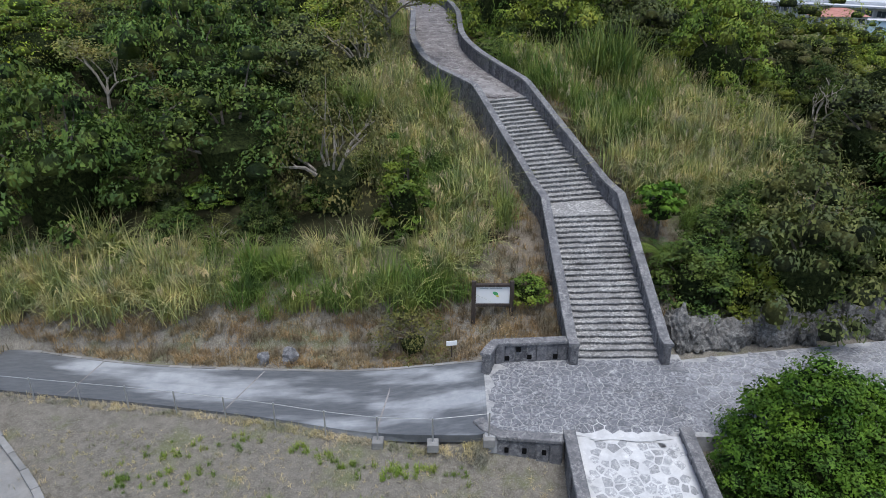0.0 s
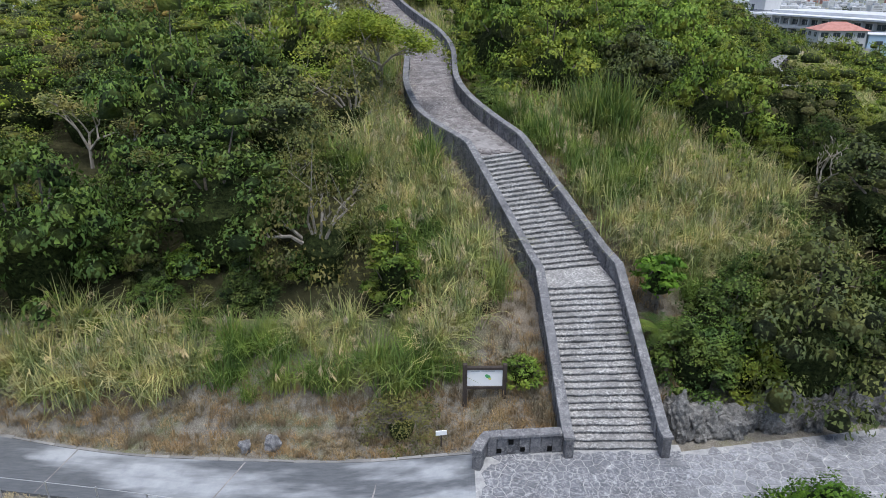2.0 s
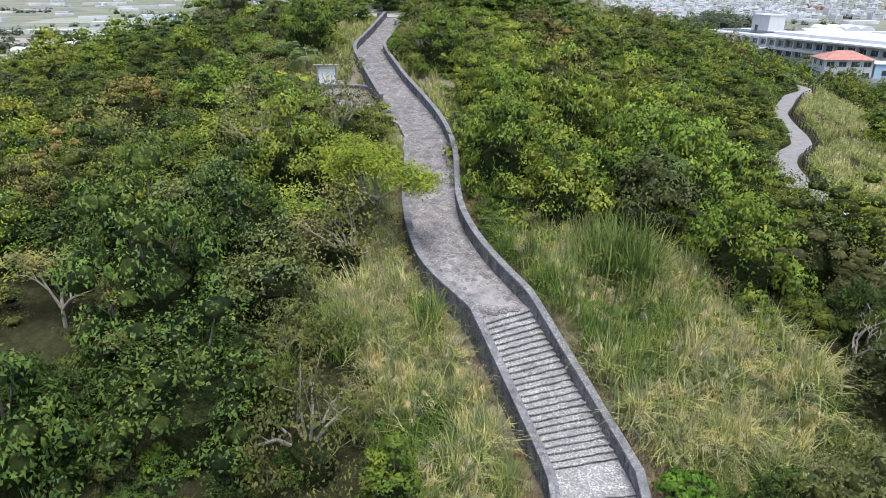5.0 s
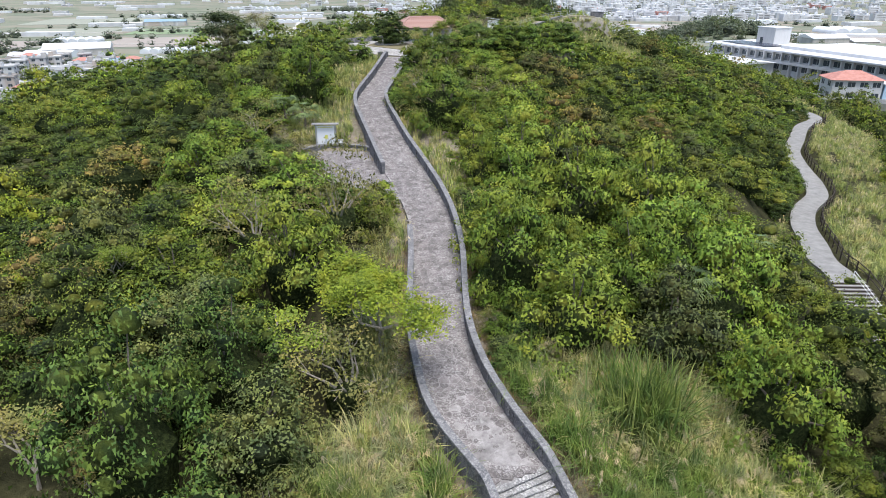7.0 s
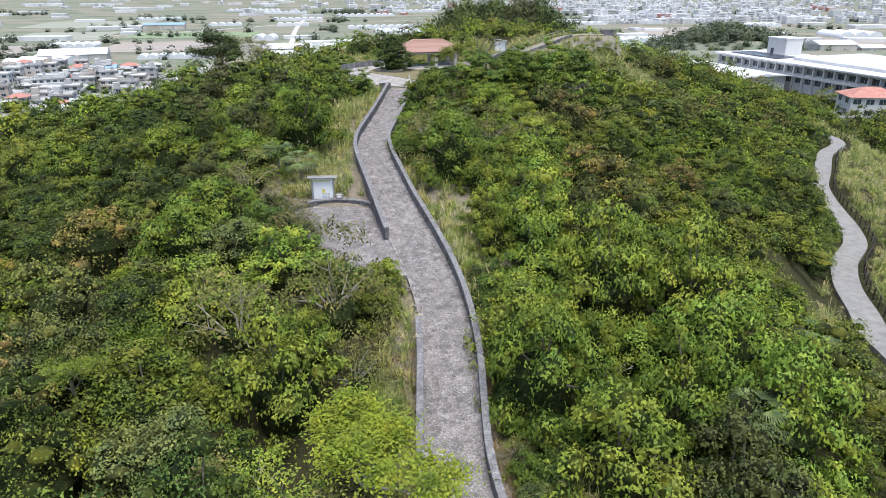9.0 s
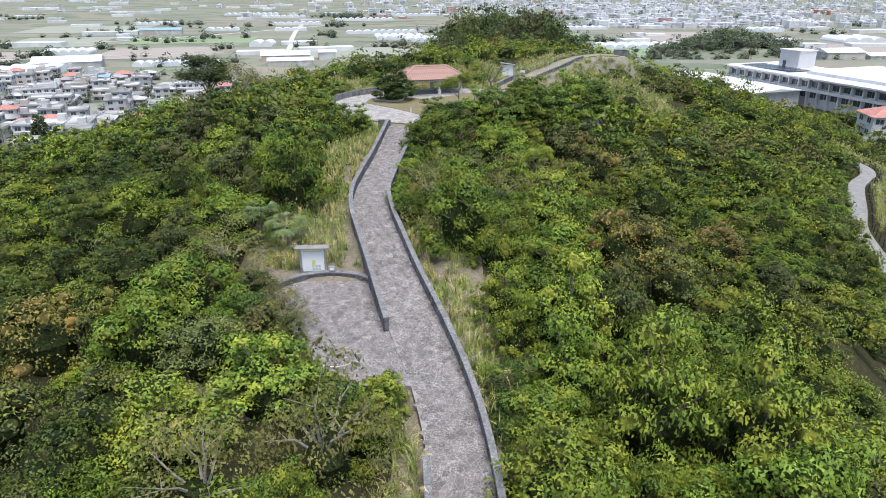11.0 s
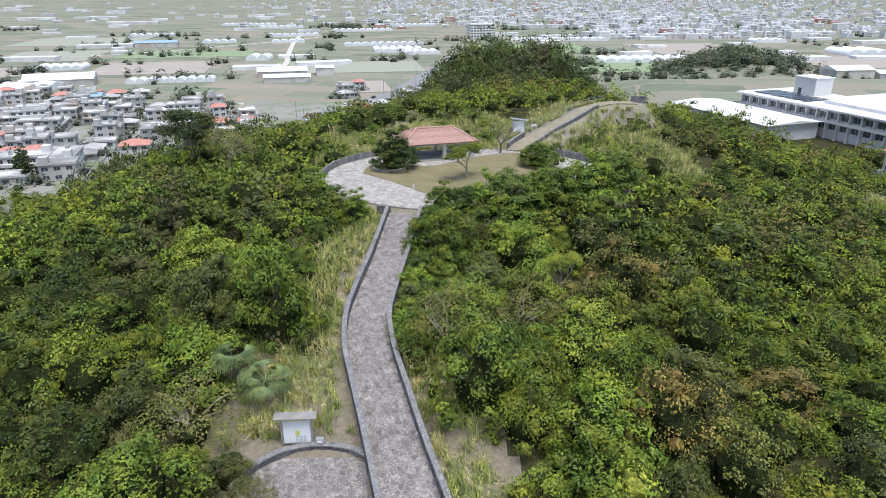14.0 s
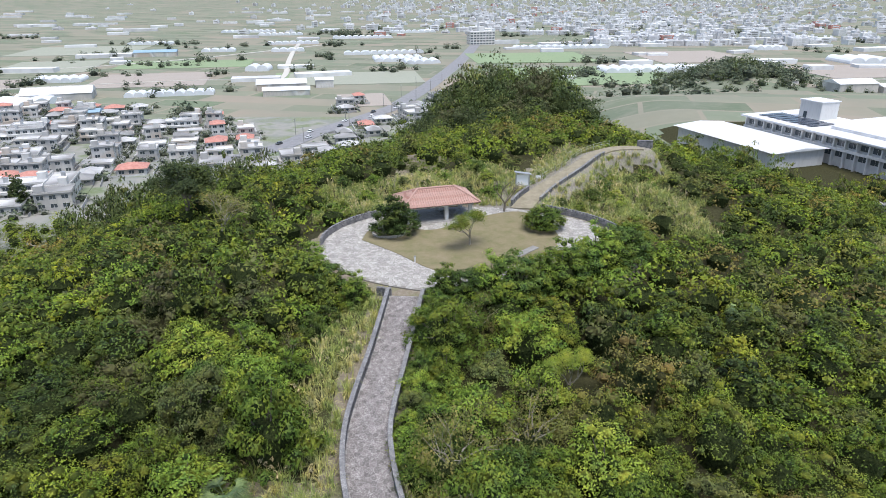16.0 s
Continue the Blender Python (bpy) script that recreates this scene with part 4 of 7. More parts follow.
def merlon_wall(name, a0, a1, r, label):
    """A curved wall with an uneven battlement of upright blocks."""
    n = int(abs(a1 - a0) * 20 / 0.62)
    rg = random.Random(n)
    pts = []
    for a in np.linspace(a0, a1, n + 1):
        pts.append((PLAZA[0] + PLAZA[2] * r * math.cos(a), PLAZA[1] + PLAZA[3] * r * math.sin(a)))
    root = empty(name, label, "wall", kind="structure")
    for k in range(n):
        (x0, y0), (x1, y1) = pts[k], pts[k + 1]
        L = math.hypot(x1 - x0, y1 - y0)
        m = Matrix.Translation(((x0 + x1) / 2, (y0 + y1) / 2, 17.6)) @ Matrix.Rotation(math.atan2(y1 - y0, x1 - x0), 4, "Z")
        bm = box(-L / 2 - 0.02, L / 2 + 0.02, -0.18, 0.18, 0, 1.0)
        box(-L / 2 * 0.72, L / 2 * 0.72, -0.16, 0.16, 0.98, 1.26 + rg.uniform(-0.03, 0.03), 0.02, bm)
        bmesh.ops.transform(bm, matrix=m, verts=bm.verts)
        part("wall_block", bm, WALLSTONE if k % 3 else COPING, root)
    return root


merlon_wall("plaza_wall_west", radians(181), radians(124), 1.0, "curved grey battlement wall round the plaza")
merlon_wall("plaza_wall_east", radians(16), radians(58), 1.05, "curved grey battlement wall round the plaza")
for sx, (x, y) in ((-1, (-8.75, 118.2)), (1, (-5.0, 117.9))):
    e = empty("plaza_wall_end", "short stub wall where path meets plaza", "wall", kind="structure")
    for k in range(4):
        part("wall_block", box(x + sx * (0.42 * k + 0.05), x + sx * (0.42 * k + 0.05) + 0.38, y - 0.05 + 0.12 * k, y + 0.30 + 0.12 * k, 17.4, 18.75 - 0.04 * (k % 2), 0.02), WALLSTONE, e)

# ---- the path that climbs on behind the plaza ----
back_path = strip("upper_path", BACK[:, [0, 1, 2, 3, 4]], [PATHSOIL], label="tan earth path climbing the bank behind the plaza", category="path", thick=0.8)
end_wall = np.column_stack([BACK[-4:, 0], BACK[-4:, 1], BACK[-4:, 4]])
parapet("bank_end_wall", end_wall + np.array([3.0, 1.0, -0.2]), -1, "grey stone wall at the end of the bank path", height=0.9)
parapet("bank_wall", np.column_stack([BACK[4:22, 2], BACK[4:22, 3], BACK[4:22, 4]]), 1, "low stone kerb wall along the bank", height=0.35, thick=0.28, deep=1.2)
parapet("bank_wall_west", np.column_stack([BACK[1:8, 0], BACK[1:8, 1], BACK[1:8, 4]]), -1, "low grey wall below the notice board", height=0.7, deep=0.9)

# ---- side walk on the right flank ----
def side_rows(i0, i1, half):
    T = np.gradient(SIDE, axis=0)
    T /= np.linalg.norm(T, axis=1)[:, None]
    N = np.column_stack([T[:, 1], -T[:, 0]])
    return np.column_stack([SIDE - N * half, SIDE + N * half, SIDE_Z])[i0:i1]


_top = int(np.argmin(np.abs(SIDE[:, 1] - SIDE_STEPS[1])))
_foot = int(np.argmin(np.abs(SIDE[:, 1] - SIDE_STEPS[0])))
side_walk = strip("side_walk", side_rows(_top, len(SIDE), 1.3) + np.array([0, 0, 0, 0, 0.32]), [CONCRETE], 0.7, "pale concrete walk winding along the flank", "walkway")
lower_walk = strip("side_walk_lower", side_rows(0, _foot + 1, 1.3) + np.array([0, 0, 0, 0, 0.32]), [CONCRETE], 0.7, "pale concrete walk below the garden steps", "walkway")
garden_steps = empty("garden_steps", "concrete garden steps with dark timber edges", "stairs", kind="structure")
_A, _B = side_rows(_foot, _foot + 1, 1.5)[0], side_rows(_top, _top + 1, 1.5)[0]
for k in range(14):
    p, q = _A + (_B - _A) * k / 14, _A + (_B - _A) * (k + 1) / 14
    z = _A[4] + (_B[4] - _A[4]) * (k + 1) / 14 + 0.32
    L = math.hypot(p[2] - p[0], p[3] - p[1])
    turn = math.atan2(p[3] - p[1], p[2] - p[0])
    m = Matrix.Translation(((p[0] + p[2]) / 2, (p[1] + p[3]) / 2, z)) @ Matrix.Rotation(turn, 4, "Z")
    run = math.hypot(q[0] - p[0], q[1] - p[1])
    bm = box(-L / 2, L / 2, 0.0, run + 0.05, -0.5, 0.0)
    bmesh.ops.transform(bm, matrix=m, verts=bm.verts)
    st = part("step", bm, CONCRETE, garden_steps)
    bm = box(-L / 2, L / 2, -0.12, 0.0, -0.25, 0.005, 0.01)
    bmesh.ops.transform(bm, matrix=m, verts=bm.verts)
    part("step_edge", bm, DARKWOOD, st, "dark timber edge")


def post_fence(name, label, P, every, height, mat, rails, post=0.055, group="", mesh=None):
    """Round posts with rails along the line P of x, y, z."""
    root = empty(name, label, "fence")
    Q = resample(np.asarray(P, dtype=float), every)
    bm = bmesh.new()
    rod(bm, (0, 0, -0.3), (0, 0, height), post, post * 0.94, 8)
    me = bpy.data.meshes.new("post")
    bm.to_mesh(me)
    bm.free()
    me.materials.append(mat)
    for x, y, z in Q:
        o = under(new("post", me), root)
        o.location = (x, y, z)
    for h, r in rails:
        for a, b in zip(Q[:-1], Q[1:]):
            bm = bmesh.new()
            rod(bm, (a[0], a[1], a[2] + h), (b[0], b[1], b[2] + h), r, r, 6)
            part("rail", bm, mat, root)
    return root


_e = side_rows(_foot - 4, len(SIDE) - 4, 1.9)
post_fence("wooden_fence", "dark brown round-post fence beside the walk", np.column_stack([_e[:, 2], _e[:, 3], _e[:, 4] + 0.2]), 2.1, 1.05, DARKWOOD, ((0.95, 0.045), (0.5, 0.045)), 0.075)
_m = (side_rows(_foot, _top + 1, 0.55))
_m = _m[[0, -1]]
post_fence("handrail", "white tubular handrail on the garden steps", np.column_stack([_m[:, 2], _m[:, 3], _m[:, 4] + 0.35]), 2.4, 0.9, CARWHITE, ((0.88, 0.028), (0.55, 0.022)), 0.028)

# ---- fence, stones and kerb by the lane ----
_f = ROAD[3:36, [0, 1, 4]] + np.array([0, -0.25, 0.0])
lane_fence = post_fence("lane_fence", "slack cable fence on thin grey steel posts", _f, 2.0, 0.95, STEEL, ((0.90, 0.014),), 0.032)
for x, y, z in resample(_f, 2.0)[-3:]:
    part("footing", box(x - 0.2, x + 0.2, y - 0.2, y + 0.2, z - 0.35, z - 0.02, 0.02), CONCRETE, lane_fence, "pale concrete footing")


def boulder(name, label, size, seed, mat=None, sub=3):
    """A rough boulder with ridges."""
    rg = random.Random(seed)
    bm = bmesh.new()
    bmesh.ops.create_icosphere(bm, subdivisions=sub, radius=1.0)
    o = Vector((rg.uniform(0, 90), rg.uniform(0, 90), 0))
    for v in bm.verts:
        d = v.co.normalized()
        k = 1 + 0.40 * noise.noise(d * 1.5 + o) + 0.34 * abs(noise.noise(d * 3.4 + o)) + 0.15 * noise.noise(d * 8 + o) + (0.07 * noise.noise(d * 19 + o) if sub > 3 else 0)
        v.co = Vector((d.x * size[0], d.y * size[1], d.z * size[2])) * k
    me = bpy.data.meshes.new(name)
    bm.to_mesh(me)
    bm.free()
    me.materials.append(mat or ROCK)
    return tagged(new(name, me), label, "rock")


for k, (x, y, s) in enumerate(((-7.5, 23.9, (0.22, 0.2, 0.36)), (-6.4, 24.0, (0.3, 0.26, 0.5)))):
    boulder("stone", "pale upright stone at the edge of the lane", s, 60 + k, COPING).location = (x, y, -0.55)
rg = random.Random(5)
for k in range(17):
    x = 9.8 + k * 0.72
    b = boulder("retaining_rock", "weathered grey coral rock holding the bank", (rg.uniform(0.5, 0.85), 0.55, rg.uniform(0.75, 1.25)), 80 + k, sub=4)
    b.location, b.rotation_euler = (x, 24.25 + 0.165 * (x - 9.9) + rg.uniform(-0.1, 0.2), rg.uniform(0.1, 0.35)), (0, 0, rg.uniform(0, 6))
    tagged(b, group="rocks along the bank")


# ---- boards ----
def bars(parent, spec, y, mat):
    for x0, x1, z0, z1 in spec:
        part("printed_bar", box(x0, x1, y - 0.006, y, z0, z1), mat, parent)


sign = empty("map_sign", "white map board in a dark timber frame on the bank", "sign", (2.15, 25.75, 0.75), 0)
part("panel", box(-0.76, 0.76, -0.03, 0.03, 0.35, 1.25, 0.006), BOARD, sign, "white printed panel")
for n, b in (("frame_top", (-0.76, 0.76, 1.20, 1.33)), ("frame_bottom", (-0.76, 0.76, 0.26, 0.39))):
    part(n, box(b[0], b[1], -0.10, 0.05, b[2], b[3], 0.01), DARKWOOD, sign)
for x in (-0.82, 0.82):
    part("post", box(x - 0.09, x + 0.09, -0.11, 0.07, -0.6, 1.45, 0.012), DARKWOOD, sign)
bm = bmesh.new()
bmesh.ops.create_circle(bm, cap_ends=True, segments=14, radius=0.13, matrix=Matrix.LocRotScale((0.12, -0.036, 0.86), Euler((radians(90), 0.6, 0)), (1.0, 0.62, 1)))
part("map_shape", bm, MAPGREEN, sign, "green map shape")
bm = bmesh.new()
bmesh.ops.create_circle(bm, cap_ends=True, segments=10, radius=0.07, matrix=Matrix.LocRotScale((0.2, -0.040, 0.75), Euler((radians(90), 0.7, 0)), (1.0, 0.7, 1)))
part("map_shape", bm, MAPYELLOW, sign, "yellow-green map shape")
bars(sign, [(-0.58, -0.2, 1.09, 1.13), (-0.14, 0.4, 1.09, 1.13)], -0.032, PALEINK)
lbl = empty("ground_label", "small white tilted label in the dry grass", "sign", (0.35, 23.6, 0.05), 10)
part("panel", box(-0.22, 0.22, -0.02, 0.02, 0.25, 0.45), BOARD, lbl)
part("post", box(-0.03, 0.03, -0.02, 0.02, -0.3, 0.25), DARKWOOD, lbl)

kiosk = empty("map_kiosk", "white map board under a narrow roof on posts", "sign", (-12.75, 84.75, 12.25), 3)
part("panel", box(-0.93, 0.93, -0.04, 0.04, 0.35, 2.35, 0.006), BOARD, kiosk, "white printed panel")
for x in (-1.03, 1.03):
    part("post", box(x - 0.07, x + 0.07, -0.08, 0.08, -0.5, 2.5, 0.01), STEEL, kiosk)
part("roof", box(-1.45, 1.45, -0.45, 0.4, 2.5, 2.6, 0.02), CONCRETE, kiosk, "thin pale roof slab")
part("lower_rail", box(-0.96, 0.96, -0.05, 0.05, 0.25, 0.35), STEEL, kiosk)
bars(kiosk, [(-0.8 + 0.2 * k, -0.66 + 0.2 * k, 2.12, 2.24) for k in range(8)], -0.045, MAPYELLOW)
bars(kiosk, [(-0.1, 0.2, 0.95, 1.35)], -0.045, MAPYELLOW)
bars(kiosk, [(-0.1 + 0.26 * i, 0.1 + 0.26 * i, 0.45 + 0.13 * j, 0.53 + 0.13 * j) for i in range(3) for j in range(4)], -0.045, PALEINK)
bx = empty("meter_box", "small grey box on a post beside the map board", "box", (-11.15, 84.5, 12.2), 0)
part("case", box(-0.28, 0.28, -0.15, 0.15, 0.55, 0.95, 0.015), STEEL, bx)
part("label_plate", box(-0.17, 0.17, -0.165, -0.15, 0.65, 0.82), BOARD, bx)
part("post", box(-0.06, 0.06, -0.06, 0.06, -0.4, 0.55), STEEL, bx)

chain = empty("chain_barrier", "short chain between thin grey posts at the terrace edge", "barrier", (0, 0, 11.45))
for x, y in ((-9.8, 70.6), (-7.8, 70.9)):
    bm = bmesh.new()
    rod(bm, (x, y, -0.1), (x, y, 0.85), 0.05, 0.05, 8)
    part("post", bm, STEEL, chain)
bm = bmesh.new()
for k in range(10):
    u, v = k / 10, (k + 1) / 10
    rod(bm, (-9.8 + 2 * u, 70.6 + 0.3 * u, 0.75 - 0.9 * u * (1 - u)), (-9.8 + 2 * v, 70.6 + 0.3 * v, 0.75 - 0.9 * v * (1 - v)), 0.018, 0.018, 5)
part("chain", bm, STEEL, chain)

notice = empty("notice_board", "white notice board with a slanted roof above the plaza", "sign", (10.0, 155.4, 18.5), 6)
part("panel", box(-0.95, 0.95, -0.05, 0.05, 0.75, 2.55), BOARD, notice, "white panel")
for x in (-1.05, 1.05):
    part("post", box(x - 0.08, x + 0.08, -0.08, 0.08, -0.6, 2.8), STEEL, notice)
bm = box(-1.35, 1.35, -0.6, 0.45, 2.78, 2.88)
bmesh.ops.rotate(bm, cent=(0, 0, 2.8), matrix=Matrix.Rotation(radians(9), 3, "Y"), verts=bm.verts)
part("roof", bm, STEEL, notice)
small = empty("small_notice", "small white notice on posts by the upper path", "sign", (13.2, 160.0, 18.6), -20)
part("panel", box(-0.45, 0.45, -0.03, 0.03, 0.5, 1.0), BOARD, small)
part("post", box(-0.4, -0.34, -0.02, 0.02, -0.4, 0.5), STEEL, small)
part("post", box(0.34, 0.4, -0.02, 0.02, -0.4, 0.5), STEEL, small)
post_fence("bank_fence", "thin green-grey rail fence above the bank", np.column_stack([BACK[8:26, 0] - 0.5, BACK[8:26, 1] + 0.6, BACK[8:26, 4]]), 2.0, 1.0, STEEL, ((0.95, 0.02), (0.5, 0.02)), 0.03)

# ---- the pavilion ----
pav = empty("pavilion", "open pavilion with a terracotta tiled hip roof", "pavilion", (-3.75, 144.35, 18.0), 16.2)
EW, ED, EZ, RZ, RL = 5.55, 3.25, 2.45, 4.25, 2.7
part("base", box(-EW + 0.5, EW - 0.5, -ED + 0.4, ED - 0.4, -0.3, 0.12, 0.02), PALEPAVE, pav, "pale stone floor slab")
for x in (-EW + 1.1, 0.9, EW - 1.1):
    for y in (-ED + 0.9, ED - 0.9):
        part("column", box(x - 0.24, x + 0.24, y - 0.24, y + 0.24, 0.1, EZ, 0.03), WHITE, pav, "pale square column")
for y in (-ED + 0.9, ED - 0.9):
    part("beam", box(-EW + 0.7, EW - 0.7, y - 0.16, y + 0.16, EZ - 0.32, EZ, 0.02), WHITE, pav)
for x in (-EW + 1.1, EW - 1.1):
    part("beam", box(x - 0.16, x + 0.16, -ED + 1.07, ED - 1.07, EZ - 0.32, EZ - 0.004, 0.02), WHITE, pav)
part("eave", box(-EW, EW, -ED, ED, EZ, EZ + 0.12, 0.02), DARKWOOD, pav, "dark timber eaves")


def roof_plane(c, name):
    """A tiled slope: the plane and the raised rows of cover tiles that run down it. c: eave a, eave b, ridge b, ridge a."""
    a, b, rb, ra = (Vector(v) for v in c)
    n = (b - a).cross(rb - b).normalized()
    bm = bmesh.new()
    lo = [bm.verts.new(v - n * 0.06) for v in (a, b, rb, ra)]
    hi = [bm.verts.new(v) for v in (a, b, rb, ra)]
    bm.faces.new(hi)
    bm.faces.new(lo[::-1])
    for k in range(4):
        bm.faces.new((lo[k], lo[(k + 1) % 4], hi[(k + 1) % 4], hi[k]))
    plane = part(name, bm, TERRACOTTA, pav, "terracotta tiled slope")
    along = (b - a).normalized()
    up = n.cross(along).normalized()
    L = (b - a).length
    rise = (ra - a).dot(up)
    la, lb = (ra - a).dot(along), L - (rb - a).dot(along)
    m = int(L / 0.34)
    for k in range(m):
        s = (k + 0.5) * L / m
        h = rise * min(1.0, s / la if la > 0.01 else 1.0, (L - s) / lb if lb > 0.01 else 1.0)
        if h < 0.3:
            continue
        bm = bmesh.new()
        pieces = max(1, int(h / 0.42))
        for q in range(pieces):
            p0, p1 = a + along * s + up * (h * q / pieces), a + along * s + up * (h * (q + 1) / pieces - 0.015)
            rod(bm, p0 + n * 0.03, p1 + n * 0.02, 0.085, 0.07, 6)
        part("cover_tile", bm, TERRACOTTA, plane)


_c = [(-EW - 0.1, -ED - 0.1, EZ + 0.13), (EW + 0.1, -ED - 0.1, EZ + 0.13), (EW + 0.1, ED + 0.1, EZ + 0.13), (-EW - 0.1, ED + 0.1, EZ + 0.13)]
_r0, _r1 = (-RL, 0, RZ), (RL, 0, RZ)
roof_plane((_c[0], _c[1], _r1, _r0), "roof_slope")
roof_plane((_c[2], _c[3], _r0, _r1), "roof_slope")
roof_plane((_c[1], _c[2], (RL, 0.02, RZ), (RL, -0.02, RZ)), "roof_slope")
roof_plane((_c[3], _c[0], (-RL, -0.02, RZ), (-RL, 0.02, RZ)), "roof_slope")
for a, b in ((_r0, _r1), (_r0, _c[0]), (_r0, _c[3]), (_r1, _c[1]), (_r1, _c[2])):
    bm = bmesh.new()
    rod(bm, Vector(a) + Vector((0, 0, 0.06)), Vector(b) + Vector((0, 0, 0.06)), 0.16, 0.14, 8)
    part("ridge_cap", bm, TERRACOTTA, pav, "terracotta ridge")
bench = empty("bench", "low concrete bench under the pavilion roof", "bench", (-2.0, 145.2, 18.12), 16)
part("seat", box(-1.2, 1.2, -0.25, 0.25, 0.36, 0.46, 0.02), CONCRETE, bench)
for x in (-0.9, 0.9):
    part("support", box(x - 0.15, x + 0.15, -0.2, 0.2, 0, 0.36), CONCRETE, bench)
planter = empty("planter_ring", "low pale kerb ring round the dark bush", "planter", (-10.0, 137.2, 18.0))
V, F = [], []
for k in range(28):
    a = 2 * math.pi * k / 28
    for r, z in ((2.3, 0.0), (2.3, 0.3), (2.0, 0.3), (2.0, 0.0)):
        V.append((r * math.cos(a), r * math.sin(a) * 0.9, z))
for k in range(28):
    a, b = 4 * k, 4 * ((k + 1) % 28)
    F += [(a + m, b + m, b + (m + 1) % 4, a + (m + 1) % 4) for m in range(4)]
under(new("kerb_ring", mesh_of("kerb_ring", V, F, PALEPAVE)), planter)
under(new("soil", mesh_of("soil", [(2.05 * math.cos(2 * math.pi * k / 28), 1.85 * math.sin(2 * math.pi * k / 28), 0.2) for k in range(28)], [tuple(range(28))], SOIL)), planter)
mk = empty("marker_post", "short white marker post on the lawn", "post", (-6.2, 127.2, 18.0))
part("shaft", box(-0.1, 0.1, -0.1, 0.1, -0.1, 0.75, 0.02), WHITE, mk)
part("cap", box(-0.12, 0.12, -0.12, 0.12, 0.75, 0.82, 0.02), CONCRETE, mk)
slab = tagged(new("stepping_slab", mesh_of("stepping_slab", [(6.6, 128.4, 18.02), (9.4, 131.4, 18.02), (8.7, 132.1, 18.02), (5.9, 129.1, 18.02), (6.6, 128.4, 18.16), (9.4, 131.4, 18.16), (8.7, 132.1, 18.16), (5.9, 129.1, 18.16)],
    [(4, 5, 6, 7), (0, 1, 5, 4), (1, 2, 6, 5), (2, 3, 7, 6), (3, 0, 4, 7)], CONCRETE)), "long grey concrete slab beside the lawn", "slab")

# ---- the town on the plain ----
def ground_at(x, y):
    return float(ground_z(np.array([float(x)]), np.array([float(y)]))[0])


WINDOW = {}


def window_mesh(w, h):
    """A dark pane set in a pale frame, facing -y, its middle at the origin."""
    key = (w, h)
    if key not in WINDOW:
        bm = box(-w / 2 - 0.07, w / 2 + 0.07, -0.09, 0.02, -h / 2 - 0.07, h / 2 + 0.07)
        front = [f for f in bm.faces if f.normal.y < -0.5]
        for f in bm.faces:
            f.material_index = 1
        cut = bmesh.ops.subdivide_edges(bm, edges=[e for f in front for e in f.edges if abs(e.verts[0].co.z - e.verts[1].co.z) < 0.01], cuts=1)
        front = [f for f in bm.faces if f.normal.y < -0.5]
        bmesh.ops.inset_individual(bm, faces=front, thickness=0.06, depth=-0.05)
        for f in front:
            f.material_index = 0
        me = bpy.data.meshes.new("window")
        bm.to_mesh(me)
        bm.free()
        me.materials.append(GLASS)
        me.materials.append(WHITE)
        WINDOW[key] = me
    return WINDOW[key]


def put_windows(parent, w, d, storeys, s=2.9, ww=1.9, wh=1.25, gap=3.2):
    for k in range(storeys):
        z = s * k + 1.65
        for length, turn, off in ((w, 0, d / 2), (w, 180, d / 2), (d, 90, w / 2), (d, -90, w / 2)):
            n = max(1, int(length / gap))
            for i in range(n):
                u = (i + 0.5) * length / n - length / 2
                o = under(new("window", window_mesh(ww, wh)), parent)
                o.matrix_basis = Matrix.Rotation(radians(turn), 4, "Z") @ Matrix.Translation((u, -off, z))


